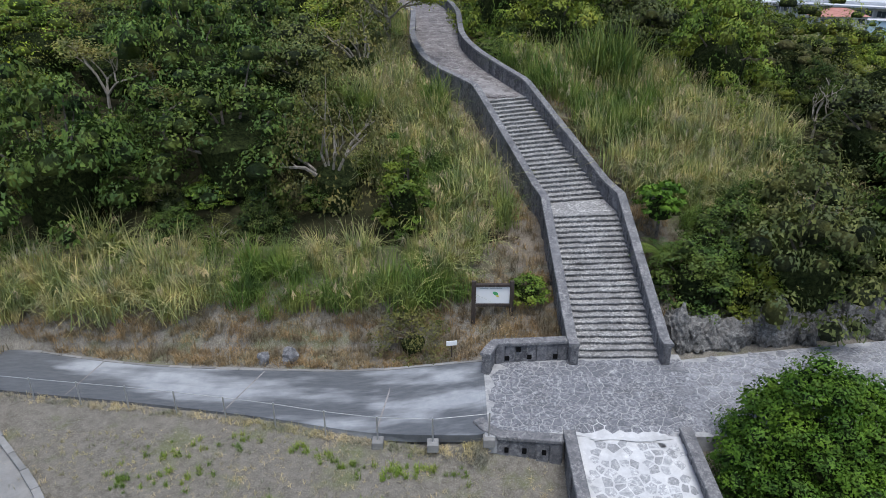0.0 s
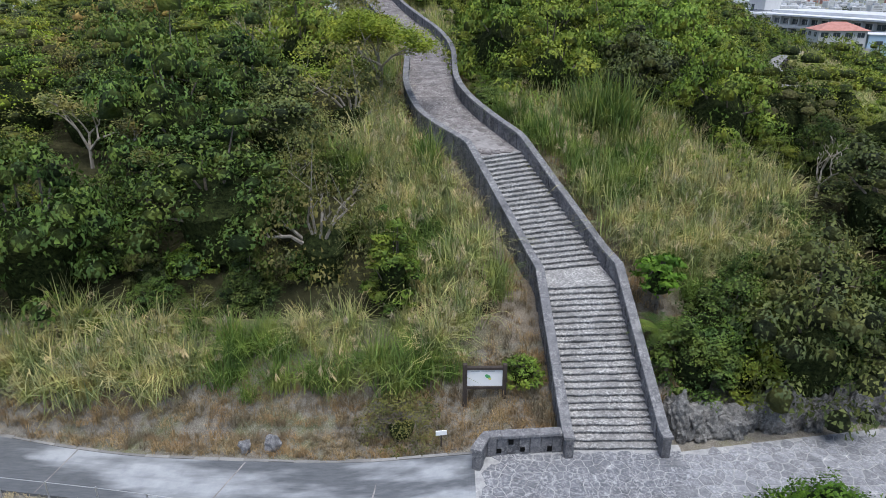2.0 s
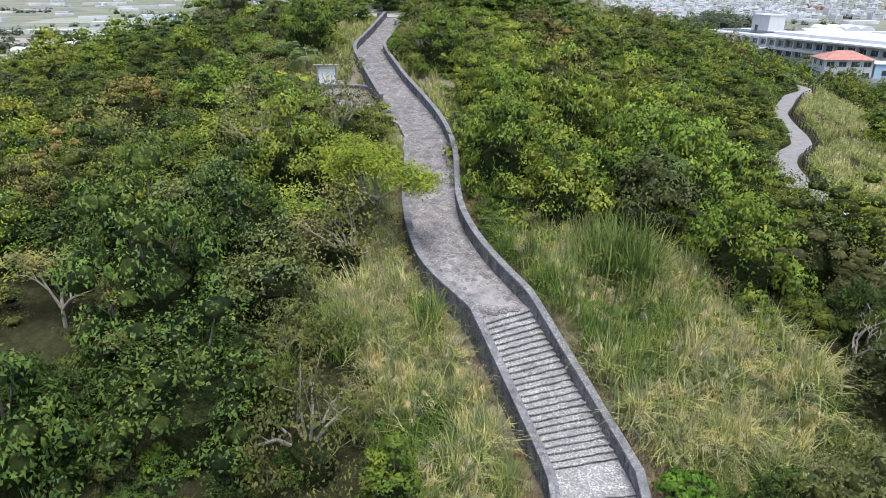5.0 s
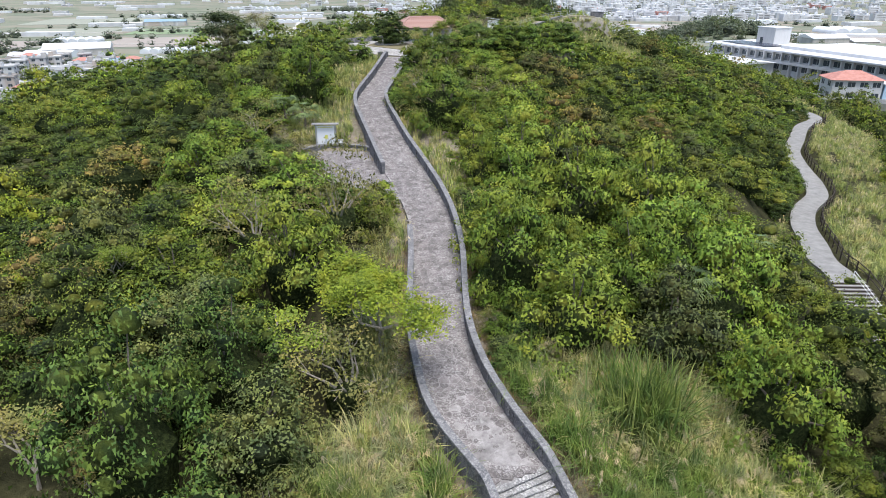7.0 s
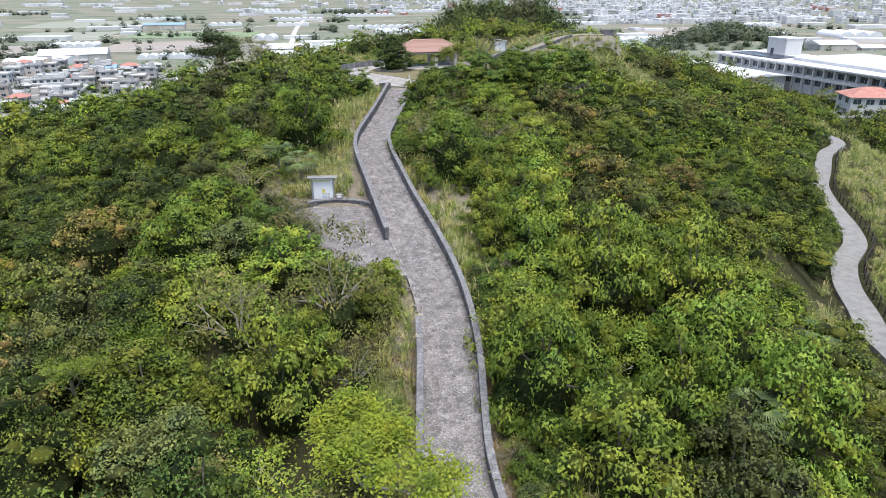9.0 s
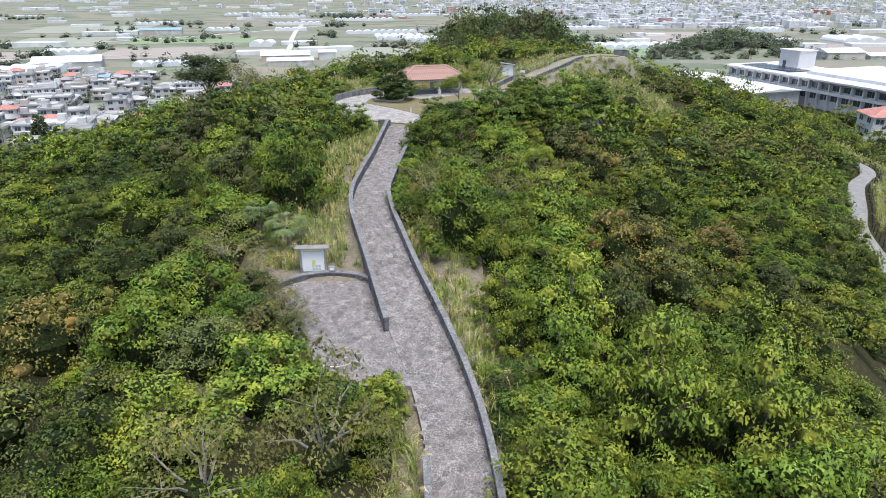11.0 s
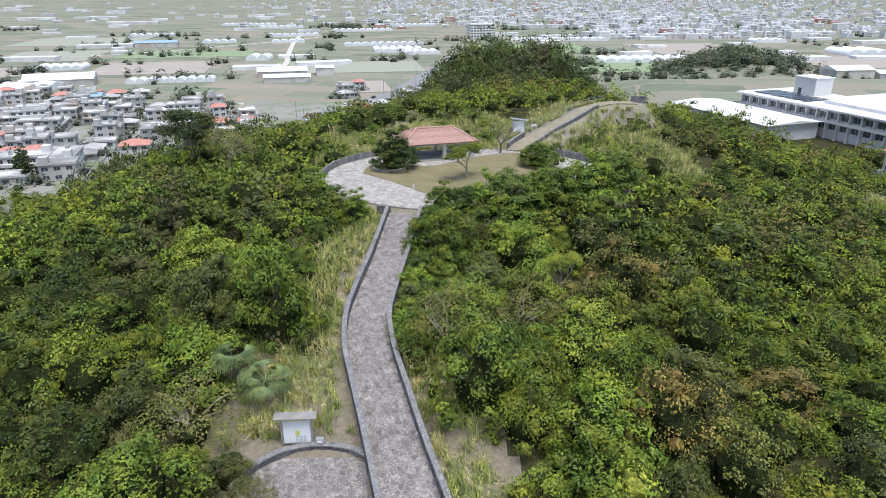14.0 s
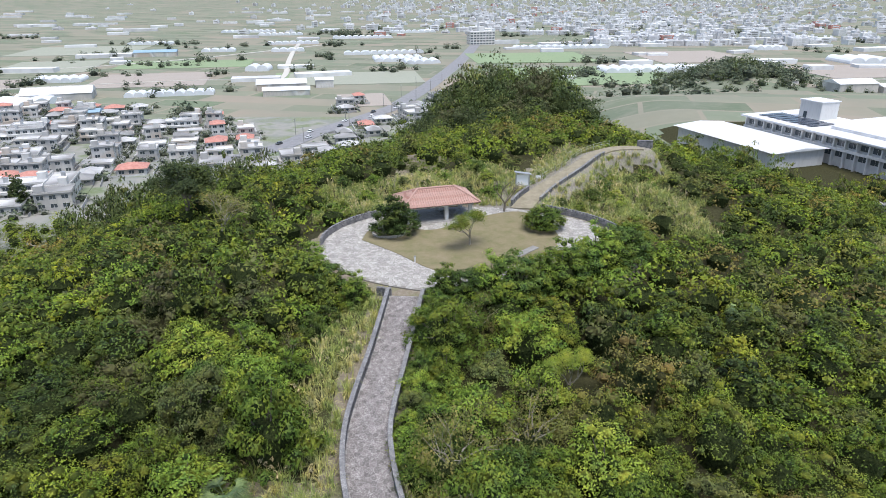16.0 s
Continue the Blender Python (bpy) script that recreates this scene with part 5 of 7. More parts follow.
def house(label, w, d, storeys, roof="flat", wall=None, hut=True, tank=False):
    wall = wall or PLASTER
    h = 2.9 * storeys
    root = empty("house", label, "house")
    body = part("wall", box(-w / 2, w / 2, -d / 2, d / 2, -2.5, h), wall, root)
    put_windows(root, w, d, storeys)
    part("yard", box(-w / 2 - 3.0, w / 2 + 3.0, -d / 2 - 3.2, d / 2 + 3.2, -2.5, 0.15), YARD, root)
    bm = bmesh.new()
    for b in ((-w / 2 - 3.0, w / 2 + 0.5, -d / 2 - 3.2, -d / 2 - 3.0), (-w / 2 - 3.0, -w / 2 - 2.8, -d / 2 - 3.0, d / 2 + 3.2), (w / 2 + 2.8, w / 2 + 3.0, -d / 2 - 3.2, d / 2 + 3.2)):
        box(*b, 0.1, 1.3, 0, bm)
    part("garden_wall", bm, FLATROOF, root)
    if roof == "flat":
        part("roof", box(-w / 2 - 0.5, w / 2 + 0.5, -d / 2 - 0.5, d / 2 + 0.5, h, h + 0.22, 0.03), FLATROOF, root)
        bm = bmesh.new()
        for b in ((-w / 2 - 0.4, w / 2 + 0.4, -d / 2 - 0.4, -d / 2 - 0.25), (-w / 2 - 0.4, w / 2 + 0.4, d / 2 + 0.25, d / 2 + 0.4), (-w / 2 - 0.4, -w / 2 - 0.25, -d / 2 - 0.25, d / 2 + 0.25), (w / 2 + 0.25, w / 2 + 0.4, -d / 2 - 0.25, d / 2 + 0.25)):
            box(*b, h + 0.22, h + 0.75, 0, bm)
        part("parapet", bm, wall, root)
        if storeys > 1:
            part("balcony", box(-w / 2 + 0.4, w / 2 - 0.4, -d / 2 - 1.3, -d / 2, 2.75, 3.75, 0.03), wall, root)
        if hut:
            part("stair_hut", box(w / 2 - 3.2, w / 2 - 0.3, d / 2 - 3.0, d / 2 - 0.3, h + 0.22, h + 2.7, 0.03), wall, root)
        if tank:
            bm = bmesh.new()
            rod(bm, (-w / 4, 0, h + 0.2), (-w / 4, 0, h + 1.9), 0.8, 0.8, 12)
            part("water_tank", bm, STEEL, root, "round steel water tank")
    else:
        bm = bmesh.new()
        e = 0.7
        c = [(-w / 2 - e, -d / 2 - e, h), (w / 2 + e, -d / 2 - e, h), (w / 2 + e, d / 2 + e, h), (-w / 2 - e, d / 2 + e, h), (-w / 2 + d / 2, 0, h + d * 0.24), (w / 2 - d / 2, 0, h + d * 0.24)]
        v = [bm.verts.new(p) for p in c]
        for f in ((0, 1, 5, 4), (1, 2, 5), (2, 3, 4, 5), (3, 0, 4), (3, 2, 1, 0)):
            bm.faces.new([v[i] for i in f])
        part("roof", bm, REDROOF if roof == "red" else FLATROOF, root, "hipped tile roof")
    return root


HOUSES = [
    house("two-storey plastered concrete house with flat roof", 11, 8, 2),
    house("white two-storey concrete house with roof hut", 9, 9, 2, wall=WHITE),
    house("low single-storey house with flat grey roof", 12, 8, 1, hut=False),
    house("single-storey house with a red tiled hip roof", 11, 8, 1, "red"),
    house("three-storey concrete house with steel water tank", 9, 8, 3, tank=True),
    house("low house with a grey hip roof", 10, 7, 1, "grey"),
    house("long two-storey concrete apartment house", 17, 8, 2, wall=WHITE, tank=True),
    house("two-storey house with a red tiled hip roof", 9, 7, 2, "red", WHITE),
]
STREET = np.array([(-112.0, 325.0), (-84.0, 388.0), (-72.0, 422.0), (-51.0, 463.0), (-33.0, 503.0), (-12.0, 600.0), (6.0, 700.0), (25.0, 820.0), (60.0, 1100.0)])


def street_away(x, y):
    sx = np.interp(y, STREET[:, 1], STREET[:, 0])
    return abs(x - sx)


town_rng = random.Random(21)
spots = []
T = radians(17)
for i in range(-30, 31):
    for j in range(-14, 15):
        u, v = i * 16.0 + town_rng.uniform(-2.5, 2.5), j * 15.0 + town_rng.uniform(-2.5, 2.5)
        x, y = -160 + u * math.cos(T) - v * math.sin(T), 365 + u * math.sin(T) + v * math.cos(T)
        near = 200 + max(0, (x + 190)) * 0.80
        if not (-330 < x < -4 and near < y < 452 + (x > -70) * 75 + (x < -200) * 50):
            continue
        if street_away(x, y) < 15 or (j % 5 == 2 and i % 2) or town_rng.random() < 0.10:
            continue
        if -130 < x < -75 and y > 425:
            continue
        if x > -60 and street_away(x, y) > 42:
            continue
        if ground_at(x, y) > -11:
            continue
        spots.append((x, y))
used = set()
for x, y in spots:
    k = town_rng.choice((0, 0, 1, 2, 2, 2, 3, 5, 5, 6, 7, 4))
    m = pose(x, y, ground_at(x, y), 0, 0, 17 + 90 * town_rng.randint(0, 3) + town_rng.uniform(-5, 5))
    if k not in used:
        used.add(k)
        HOUSES[k].matrix_basis = m
    else:
        copy_thing(HOUSES[k], m)
for k, o in enumerate(HOUSES):
    tagged(o, group="houses of the town")
    if k not in used:
        o.matrix_basis = pose(-300 + 20 * k, 330, ground_at(-300 + 20 * k, 330), 0, 0, 17)

red_house = house("white house with a broad red tiled roof below the woods", 13, 9, 2, "red", WHITE)
red_house.matrix_basis = pose(115.0, 205.0, -3.0, 0, 0, -8)
annex = empty("blue_shed", "pale blue flat-roofed block beside the red-roofed house", "building", (127.0, 203.0, -4.0), -8)
part("wall", box(-5, 5, -4, 4, -3, 5.6), TANKPALE, annex)
part("roof", box(-5.3, 5.3, -4.3, 4.3, 5.6, 5.85, 0.03), ROOFWHITE, annex)
part("window", box(-3, -1, -4.06, -3.9, 2.6, 4.0), GLASS, annex)
part("window", box(1, 3, -4.06, -3.9, 2.6, 4.0), GLASS, annex)

street_rows = []
for (x, y), (a, b) in zip(STREET[:-1], STREET[1:]):
    for k in range(6):
        px, py = x + (a - x) * k / 6, y + (b - y) * k / 6
        street_rows.append((px - 6.5, py + 1, px + 6.5, py - 1, ground_at(px, py) + 0.25))
street = strip("street", street_rows, [ASPHALT], 0.8, "wide grey street running out across the plain", "road")


def car(x, y, turn, paint, label):
    root = empty("car", label, "car", (x, y, ground_at(x, y) + 0.26), turn, "parked cars")
    bm = box(-0.85, 0.85, -2.1, 2.1, 0.3, 0.85, 0.12)
    part("body", bm, paint, root)
    bm = box(-0.74, 0.74, -1.1, 1.4, 0.84, 1.42, 0.16)
    part("cabin", bm, GLASS, root, "dark glazed cabin")
    part("roof_panel", box(-0.6, 0.6, -0.8, 1.1, 1.41, 1.46, 0.02), paint, root)
    for sx in (-0.8, 0.8):
        for sy in (-1.35, 1.35):
            bm = bmesh.new()
            rod(bm, (sx - 0.1, sy, 0.32), (sx + 0.1, sy, 0.32), 0.32, 0.32, 12)
            part("wheel", bm, RUBBER, root)


for k in range(8):
    y = 392 + k * 15
    car(float(np.interp(y, STREET[:, 1], STREET[:, 0])) + (3.5 if k % 2 else -3.5), y, -26, CARWHITE if k % 3 else CARDARK, "white car on the street" if k % 3 else "dark car on the street")


def pole(x, y, h=9.0):
    root = empty("utility_pole", "grey concrete utility pole with crossarm", "pole", (x, y, ground_at(x, y)), 20, "utility poles")
    bm = bmesh.new()
    rod(bm, (0, 0, -0.5), (0, 0, h), 0.2, 0.13, 8)
    part("shaft", bm, CONCRETE, root)
    part("crossarm", box(-0.9, 0.9, -0.06, 0.06, h - 0.9, h - 0.75), STEEL, root)


for k in range(12):
    y = 372 + k * 22
    pole(float(np.interp(y, STREET[:, 1], STREET[:, 0])) + (8.2 if k % 2 else -8.2), y)


# ---- greenhouses and sheds in the fields ----
def greenhouse(x, y, bays, width, length, turn, h=3.6):
    root = empty("greenhouse", "white film greenhouse with arched bays", "greenhouse", (x, y, ground_at(x, y)), turn, "greenhouses")
    for b in range(bays):
        x0 = (b - bays / 2) * width
        V, F = [], []
        for yy in (-length / 2, length / 2):
            for k in range(9):
                a = math.pi * k / 8
                V.append((x0 + width / 2 - math.cos(a) * width / 2 * 0.98, yy, 1.3 + math.sin(a) * (h - 1.3)))
            V += [(x0 + width * 0.99, yy, -0.5), (x0 + width * 0.01, yy, -0.5)]
        F = [(k, k + 1, 12 + k, 11 + k) for k in range(8)] + [tuple(range(10, -1, -1)), tuple(range(11, 22)), (8, 9, 20, 19), (10, 0, 11, 21)]
        under(new("bay", mesh_of("bay", V, F, FILMHOUSE)), root)


for a in ((-177, 712, 2, 11, 20, 0, 5.5), (-48, 800, 6, 9, 40, 10, 4), (-22, 770, 4, 9, 26, 10, 4), (-100, 860, 3, 10, 14, 10, 4), (-58, 870, 8, 9, 12, 12, 4), (-190, 905, 4, 10, 16, 12, 4), (-205, 1010, 7, 10, 14, 12, 4),
          (-205, 560, 9, 7, 14, 12, 3.6), (-292, 520, 3, 12, 34, 70, 5), (-330, 640, 5, 8, 24, 10, 4), (-275, 905, 4, 10, 16, 10, 4), (-400, 1010, 6, 10, 14, 10, 4), (-120, 1110, 9, 10, 16, 10, 4), (190, 690, 8, 11, 30, 5, 5), (150, 930, 12, 10, 18, 5, 4),
          (270, 985, 5, 10, 16, 5, 4), (430, 760, 3, 16, 40, 5, 6), (400, 900, 4, 10, 20, 5, 5), (330, 1120, 10, 10, 16, 5, 4), (-60, 1230, 10, 10, 16, 5, 4), (-330, 1250, 9, 10, 18, 5, 4), (-260, 1180, 7, 10, 16, 8, 4)):
    greenhouse(*a)


def shed(x, y, w, d, h, turn, mat, label):
    root = empty("shed", label, "shed", (x, y, ground_at(x, y)), turn)
    part("wall", box(-w / 2, w / 2, -d / 2, d / 2, -0.6, h), PLASTER, root)
    bm = bmesh.new()
    v = [bm.verts.new(p) for p in ((-w / 2 - 0.5, -d / 2 - 0.5, h), (w / 2 + 0.5, -d / 2 - 0.5, h), (w / 2 + 0.5, d / 2 + 0.5, h), (-w / 2 - 0.5, d / 2 + 0.5, h), (-w / 2 - 0.5, 0, h + d * 0.14), (w / 2 + 0.5, 0, h + d * 0.14))]
    for f in ((0, 1, 5, 4), (2, 3, 4, 5), (1, 2, 5), (3, 0, 4), (3, 2, 1, 0)):
        bm.faces.new([v[i] for i in f])
    part("roof", bm, mat, root)


for a in ((-330, 850, 46, 16, 5, 14, TANKBLUE, "long shed with a blue sheet roof"), (-128, 590, 38, 20, 5, 12, ROOFWHITE, "long white-roofed farm shed"), (-96, 600, 14, 12, 6, 12, ROOFWHITE, "small white-roofed farm shed"), (-118, 560, 34, 14, 4, 12, ROOFWHITE, "low white-roofed farm shed"),
          (-280, 545, 46, 26, 5, 20, ROOFWHITE, "broad white-roofed packing shed"), (-225, 470, 20, 12, 4, 14, TANKBLUE, "shed with a pale blue roof"), (250, 470, 26, 16, 6, 8, ROOFWHITE, "broad white-roofed workshop by fields"), (275, 470, 18, 12, 5, 8, ROOFWHITE, "broad white-roofed workshop by fields")):
    shed(*a)

hall = empty("town_hall", "five-storey white concrete block at the street", "building", (52, 985, ground_at(52, 985)), 15)
part("wall", box(-17, 17, -9, 9, -1, 17), WHITE, hall)
part("tower", box(-4, 4, -3, 5, 17, 23), WHITE, hall)
put_windows(hall, 34, 18, 5, 3.3, 2.8, 1.7, 4.2)


# ---- the school ----
school = empty("school", "long white flat-roofed school with rows of windows", "building", (109.0, 295.0, 0.0), -70.6)
part("wall", box(0, 84, 0, 24, -14, 4.0), WHITE, school)
part("roof", box(-1.6, 85.5, -2.0, 25.5, 4.0, 4.6, 0.05), ROOFWHITE, school, "white coated flat roof")
part("stair_tower", box(9, 18, 14, 22, 4.6, 10.4, 0.05), WHITE, school, "white stair tower on the roof")
part("tower_cap", box(8.7, 18.3, 13.7, 22.3, 10.4, 10.8, 0.05), ROOFWHITE, school)
part("tower_door", box(11, 12.4, 13.9, 14.0, 4.6, 6.8), GLASS, school, "dark doorway")
part("rear_wing", box(20, 84, 25.6, 52, -14, 3.6), WHITE, school, "white rear wing")
part("rear_roof", box(19, 85, 25.6, 53, 3.6, 4.1, 0.05), ROOFWHITE, school)
part("roof_block", box(30, 84, 6, 25, 4.6, 5.6, 0.05), ROOFWHITE, school, "raised white roof deck")
for k in range(7):
    part("solar_panel", box(3.0 + 3.4 * k, 5.6 + 3.4 * k, 2.0, 12.5, 4.85, 4.95), SOLAR, school, "dark solar panel row")
for k in range(20):
    for z in (2.35, -1.0):
        o = under(new("window", window_mesh(3.0, 1.7)), school)
        o.location = (2.6 + 4.15 * k, 0.0, z)
    part("pier", box(0.3 + 4.15 * k, 0.75 + 4.15 * k, -1.2, -0.06, -14, 4.0), WHITE, school)
part("gallery", box(0.2, 83.8, -1.6, -1.25, 0.2, 1.1), WHITE, school, "white gallery parapet")
gym = empty("school_hall", "broad low hall with a white metal roof", "building", (109.0, 295.0, 0.0), -70.6)
part("wall", box(-8, 37, -23.5, -3.0, -14, 0.6), WHITE, gym)
bm = bmesh.new()
v = [bm.verts.new(p) for p in ((-9.5, -25, 0.6), (38.5, -25, 0.6), (38.5, -2.6, 0.6), (-9.5, -2.6, 0.6), (-9.5, -13, 1.5), (38.5, -13, 1.5))]
for f in ((0, 1, 5, 4), (2, 3, 4, 5), (1, 2, 5), (3, 0, 4), (3, 2, 1, 0)):
    bm.faces.new([v[i] for i in f])
part("roof", bm, ROOFWHITE, gym, "white sheet metal roof")


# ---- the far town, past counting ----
# one pale grey for far walls and roofs, distance haze included in the colour
HAZETOWN = material("hazed_town_wall_and_roof", (0.56, 0.56, 0.56), 0.85, 0.2)
g = Graph(HAZETOWN)
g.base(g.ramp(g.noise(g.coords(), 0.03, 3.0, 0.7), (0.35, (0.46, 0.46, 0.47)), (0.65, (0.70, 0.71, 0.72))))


def far_town():
    r = random.Random(8)
    V, F, S = [], [], []

    def blk(x, y, z, w, d, h, a, s):
        b = len(V)
        c, n = math.cos(a), math.sin(a)
        for zz in (z - 1, z + h):
            for u, q in ((-w, -d), (w, -d), (w, d), (-w, d)):
                V.append((x + (u * c - q * n) / 2, y + (u * n + q * c) / 2, zz))
        F.extend([(b, b + 1, b + 5, b + 4), (b + 1, b + 2, b + 6, b + 5), (b + 2, b + 3, b + 7, b + 6), (b + 3, b, b + 4, b + 7), (b + 4, b + 5, b + 6, b + 7)])
        S.extend([s] * 4 + [s if s == 3 else 1])

    for _ in range(1500):
        y = 950 + 2300 * r.random() ** 1.4
        x = r.gauss(0.27, 0.28) * y * 0.9
        if x < -0.1 * y and r.random() < 0.6 or y < 1150 and x < 0.2 * y:
            continue
        w, d, h, a = r.uniform(9, 20), r.uniform(8, 13), r.choice((3.5, 3.5, 6.5, 6.5, 9.5)), r.uniform(-0.5, 0.5)
        z = ground_at(x, y)
        blk(x, y, z, w, d, h, a, 0 if r.random() < 0.97 else 2)
        blk(x + 2, y + 1, z + h, 3.5, 3.5, 2.6, a, 0)
        for k in range(int(h / 3)):
            blk(x + math.sin(a) * (d / 2 + 0.02), y - math.cos(a) * (d / 2 + 0.02), z + 1.3 + 3 * k, w * 0.7, 0.1, 0.8, a, 3)
    for _ in range(150):
        y = 620 + 1600 * r.random()
        x = r.uniform(-0.75, 0.62) * y
        if -0.12 * y < x < 0.05 * y:
            continue
        blk(x, y, ground_at(x, y), r.uniform(12, 60), r.uniform(8, 16), r.uniform(2.5, 5), r.uniform(-0.1, 0.4), 1 if r.random() < 0.75 else 0)
    # window strips use roof grey in place of dark glass, faded as by haze
    me = mesh_of("far_town", V, F, HAZETOWN, HAZETOWN, REDROOF, FLATROOF)
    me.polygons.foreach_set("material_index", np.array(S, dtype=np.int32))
    return tagged(new("far_town", me), "haze-paled concrete houses and sheds spread over the far plain", "town", kind="stuff")


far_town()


def field(name, label, x0, x1, y0, y1, turn, mat):
    cx, cy = (x0 + x1) / 2, (y0 + y1) / 2
    z = max(ground_at(x, y) for x in (x0, x1) for y in (y0, y1)) + 0.35
    V = [((x - cx) * math.cos(turn) - (y - cy) * math.sin(turn) + cx, (x - cx) * math.sin(turn) + (y - cy) * math.cos(turn) + cy, zz) for zz in (z, z - 1.5) for x, y in ((x0, y0), (x1, y0), (x1, y1), (x0, y1))]
    tagged(new(name, mesh_of(name, V, [(0, 1, 2, 3), (0, 4, 5, 1), (1, 5, 6, 2), (2, 6, 7, 3), (3, 7, 4, 0)], mat)), label, "field", kind="structure")


def crop_material(name, a, b):
    m = material(name, a, 0.95, 0.1)
    g = Graph(m)
    p = g.coords()
    w = g.t.nodes.new("ShaderNodeTexWave")
    w.inputs["Scale"].default_value, w.inputs["Distortion"].default_value = 0.35, 1.5
    g.link(g.scaled(p, 1.0, radians(14)), w.inputs["Vector"])
    c = g.mix(w.outputs["Fac"], a, b)
    g.base(g.mix(g.ramp(g.noise(p, 0.05, 6.0, 0.7), (0.4, 0.0), (0.7, 0.6)), c, b))
    return m


# crop colours desaturated too, with the haze of the plain mixed in
CROP = crop_material("green_crop", (0.20, 0.27, 0.16), (0.25, 0.31, 0.19))
TILLED = crop_material("tilled_brown_field", (0.31, 0.275, 0.245), (0.36, 0.325, 0.29))
STUBBLE = crop_material("pale_stubble_field", (0.27, 0.29, 0.235), (0.32, 0.33, 0.275))
TRACK = material("pale_farm_track", (0.50, 0.48, 0.44), 0.95, 0.1)
for a in (("field", "fresh green crop field", 62, 205, 600, 720, 0.1, CROP), ("field", "tilled brown field", -300, -205, 600, 690, 0.2, TILLED), ("field", "pale stubble field", -135, -20, 610, 690, 0.15, STUBBLE), ("field", "tilled brown field", -75, -40, 505, 560, 0.2, TILLED),
          ("field", "green crop field", -150, -110, 640, 690, 0.2, CROP), ("field", "pale stubble field", -440, -350, 690, 800, 0.2, STUBBLE), ("field", "tilled brown field", 330, 470, 640, 730, 0.1, TILLED), ("field", "green crop field", -330, -200, 730, 800, 0.15, CROP),
          ("field", "tilled brown field", -480, -350, 560, 640, 0.2, TILLED), ("field", "green crop field", 30, 160, 760, 860, 0.1, CROP), ("field", "tilled brown field", 220, 330, 760, 880, 0.1, TILLED), ("field", "pale stubble field", -520, -380, 860, 980, 0.15, STUBBLE)):
    field(*a)
for pts in (((-150, 600), (-142, 660), (-163, 780), (-185, 920), (-200, 1040)), ((-420, 560), (-300, 610), (-205, 640), (-150, 640)), ((-440, 690), (-330, 760), (-250, 850), (-150, 1000)), ((220, 480), (270, 560), (330, 610), (450, 650))):
    rows = []
    P = spline(np.array(pts, dtype=float), 6)
    for x, y in P:
        rows.append((x - 2.6, y, x + 2.6, y, ground_at(x, y) + 0.7))
    strip("farm_track", rows, [TRACK], 1.4, "pale farm track between the fields", "track")

# ---- plants ----
def leaf_quads(pos, nrm, size, rng, slim=0.5, fold=0.15):
    """Leaves as folded rhombs: at pos, facing nrm, of the given lengths."""
    n = len(pos)
    t = np.cross(nrm, rng.normal(size=(n, 3)))
    t /= np.linalg.norm(t, axis=1)[:, None] + 1e-9
    b = np.cross(nrm, t)
    s = size[:, None]
    return np.stack([pos - t * s * 0.5, pos + b * s * slim * 0.5 - nrm * s * fold, pos + t * s * 0.5, pos - b * s * slim * 0.5 - nrm * s * fold], axis=1)


def leaf_tris(pos, nrm, size, rng, slim=0.75):
    """Small pointed leaves, one triangle each."""
    n = len(pos)
    t = np.cross(nrm, rng.normal(size=(n, 3)))
    t /= np.linalg.norm(t, axis=1)[:, None] + 1e-9
    b = np.cross(nrm, t)
    s = size[:, None]
    return np.stack([pos - t * s * 0.42 + b * s * slim * 0.5, pos - t * s * 0.42 - b * s * slim * 0.5, pos + t * s * 0.6 - nrm * s * 0.2], axis=1)


def lobes_of(R, H, n, rng, small=0.17, big=0.34):
    """Clumps of a crown that reaches nearly to the ground: middles and radii; the crown's foot is at z = 0."""
    out = []
    humps = [(rng.uniform(0, 6.28), rng.uniform(0.2, 0.65), rng.uniform(0.10, 0.30)) for _ in range(4)]
    squash, twist = rng.uniform(0.78, 1.0), rng.uniform(0, 6.28)
    for i in range(n):
        a = i * 2.39996 + rng.uniform(-0.35, 0.35)
        u = math.sqrt((i + 0.5) / n) * rng.uniform(0.88, 1.10)
        r = R * 0.90 * u * (squash + (1 - squash) * abs(math.cos(a - twist)))
        lift = sum(h * math.exp(-((u * math.cos(a) - q * math.cos(p)) ** 2 + (u * math.sin(a) - q * math.sin(p)) ** 2) / 0.07) for p, q, h in humps)
        z = H * (0.14 + 0.60 * math.sqrt(max(0.0, 1.0 - min(u, 1.0) ** 2.2)) + lift + rng.uniform(-0.10, 0.10))
        out.append((r * math.cos(a), r * math.sin(a), z, R * rng.uniform(small, big)))
    for i in range(n // 3):
        a = i * 2 * math.pi / (n // 3) + rng.uniform(-0.2, 0.2)
        out.append((R * rng.uniform(0.75, 0.98) * math.cos(a), R * rng.uniform(0.75, 0.98) * math.sin(a), H * rng.uniform(0.06, 0.30), R * rng.uniform(small, big)))
    return np.array(out)


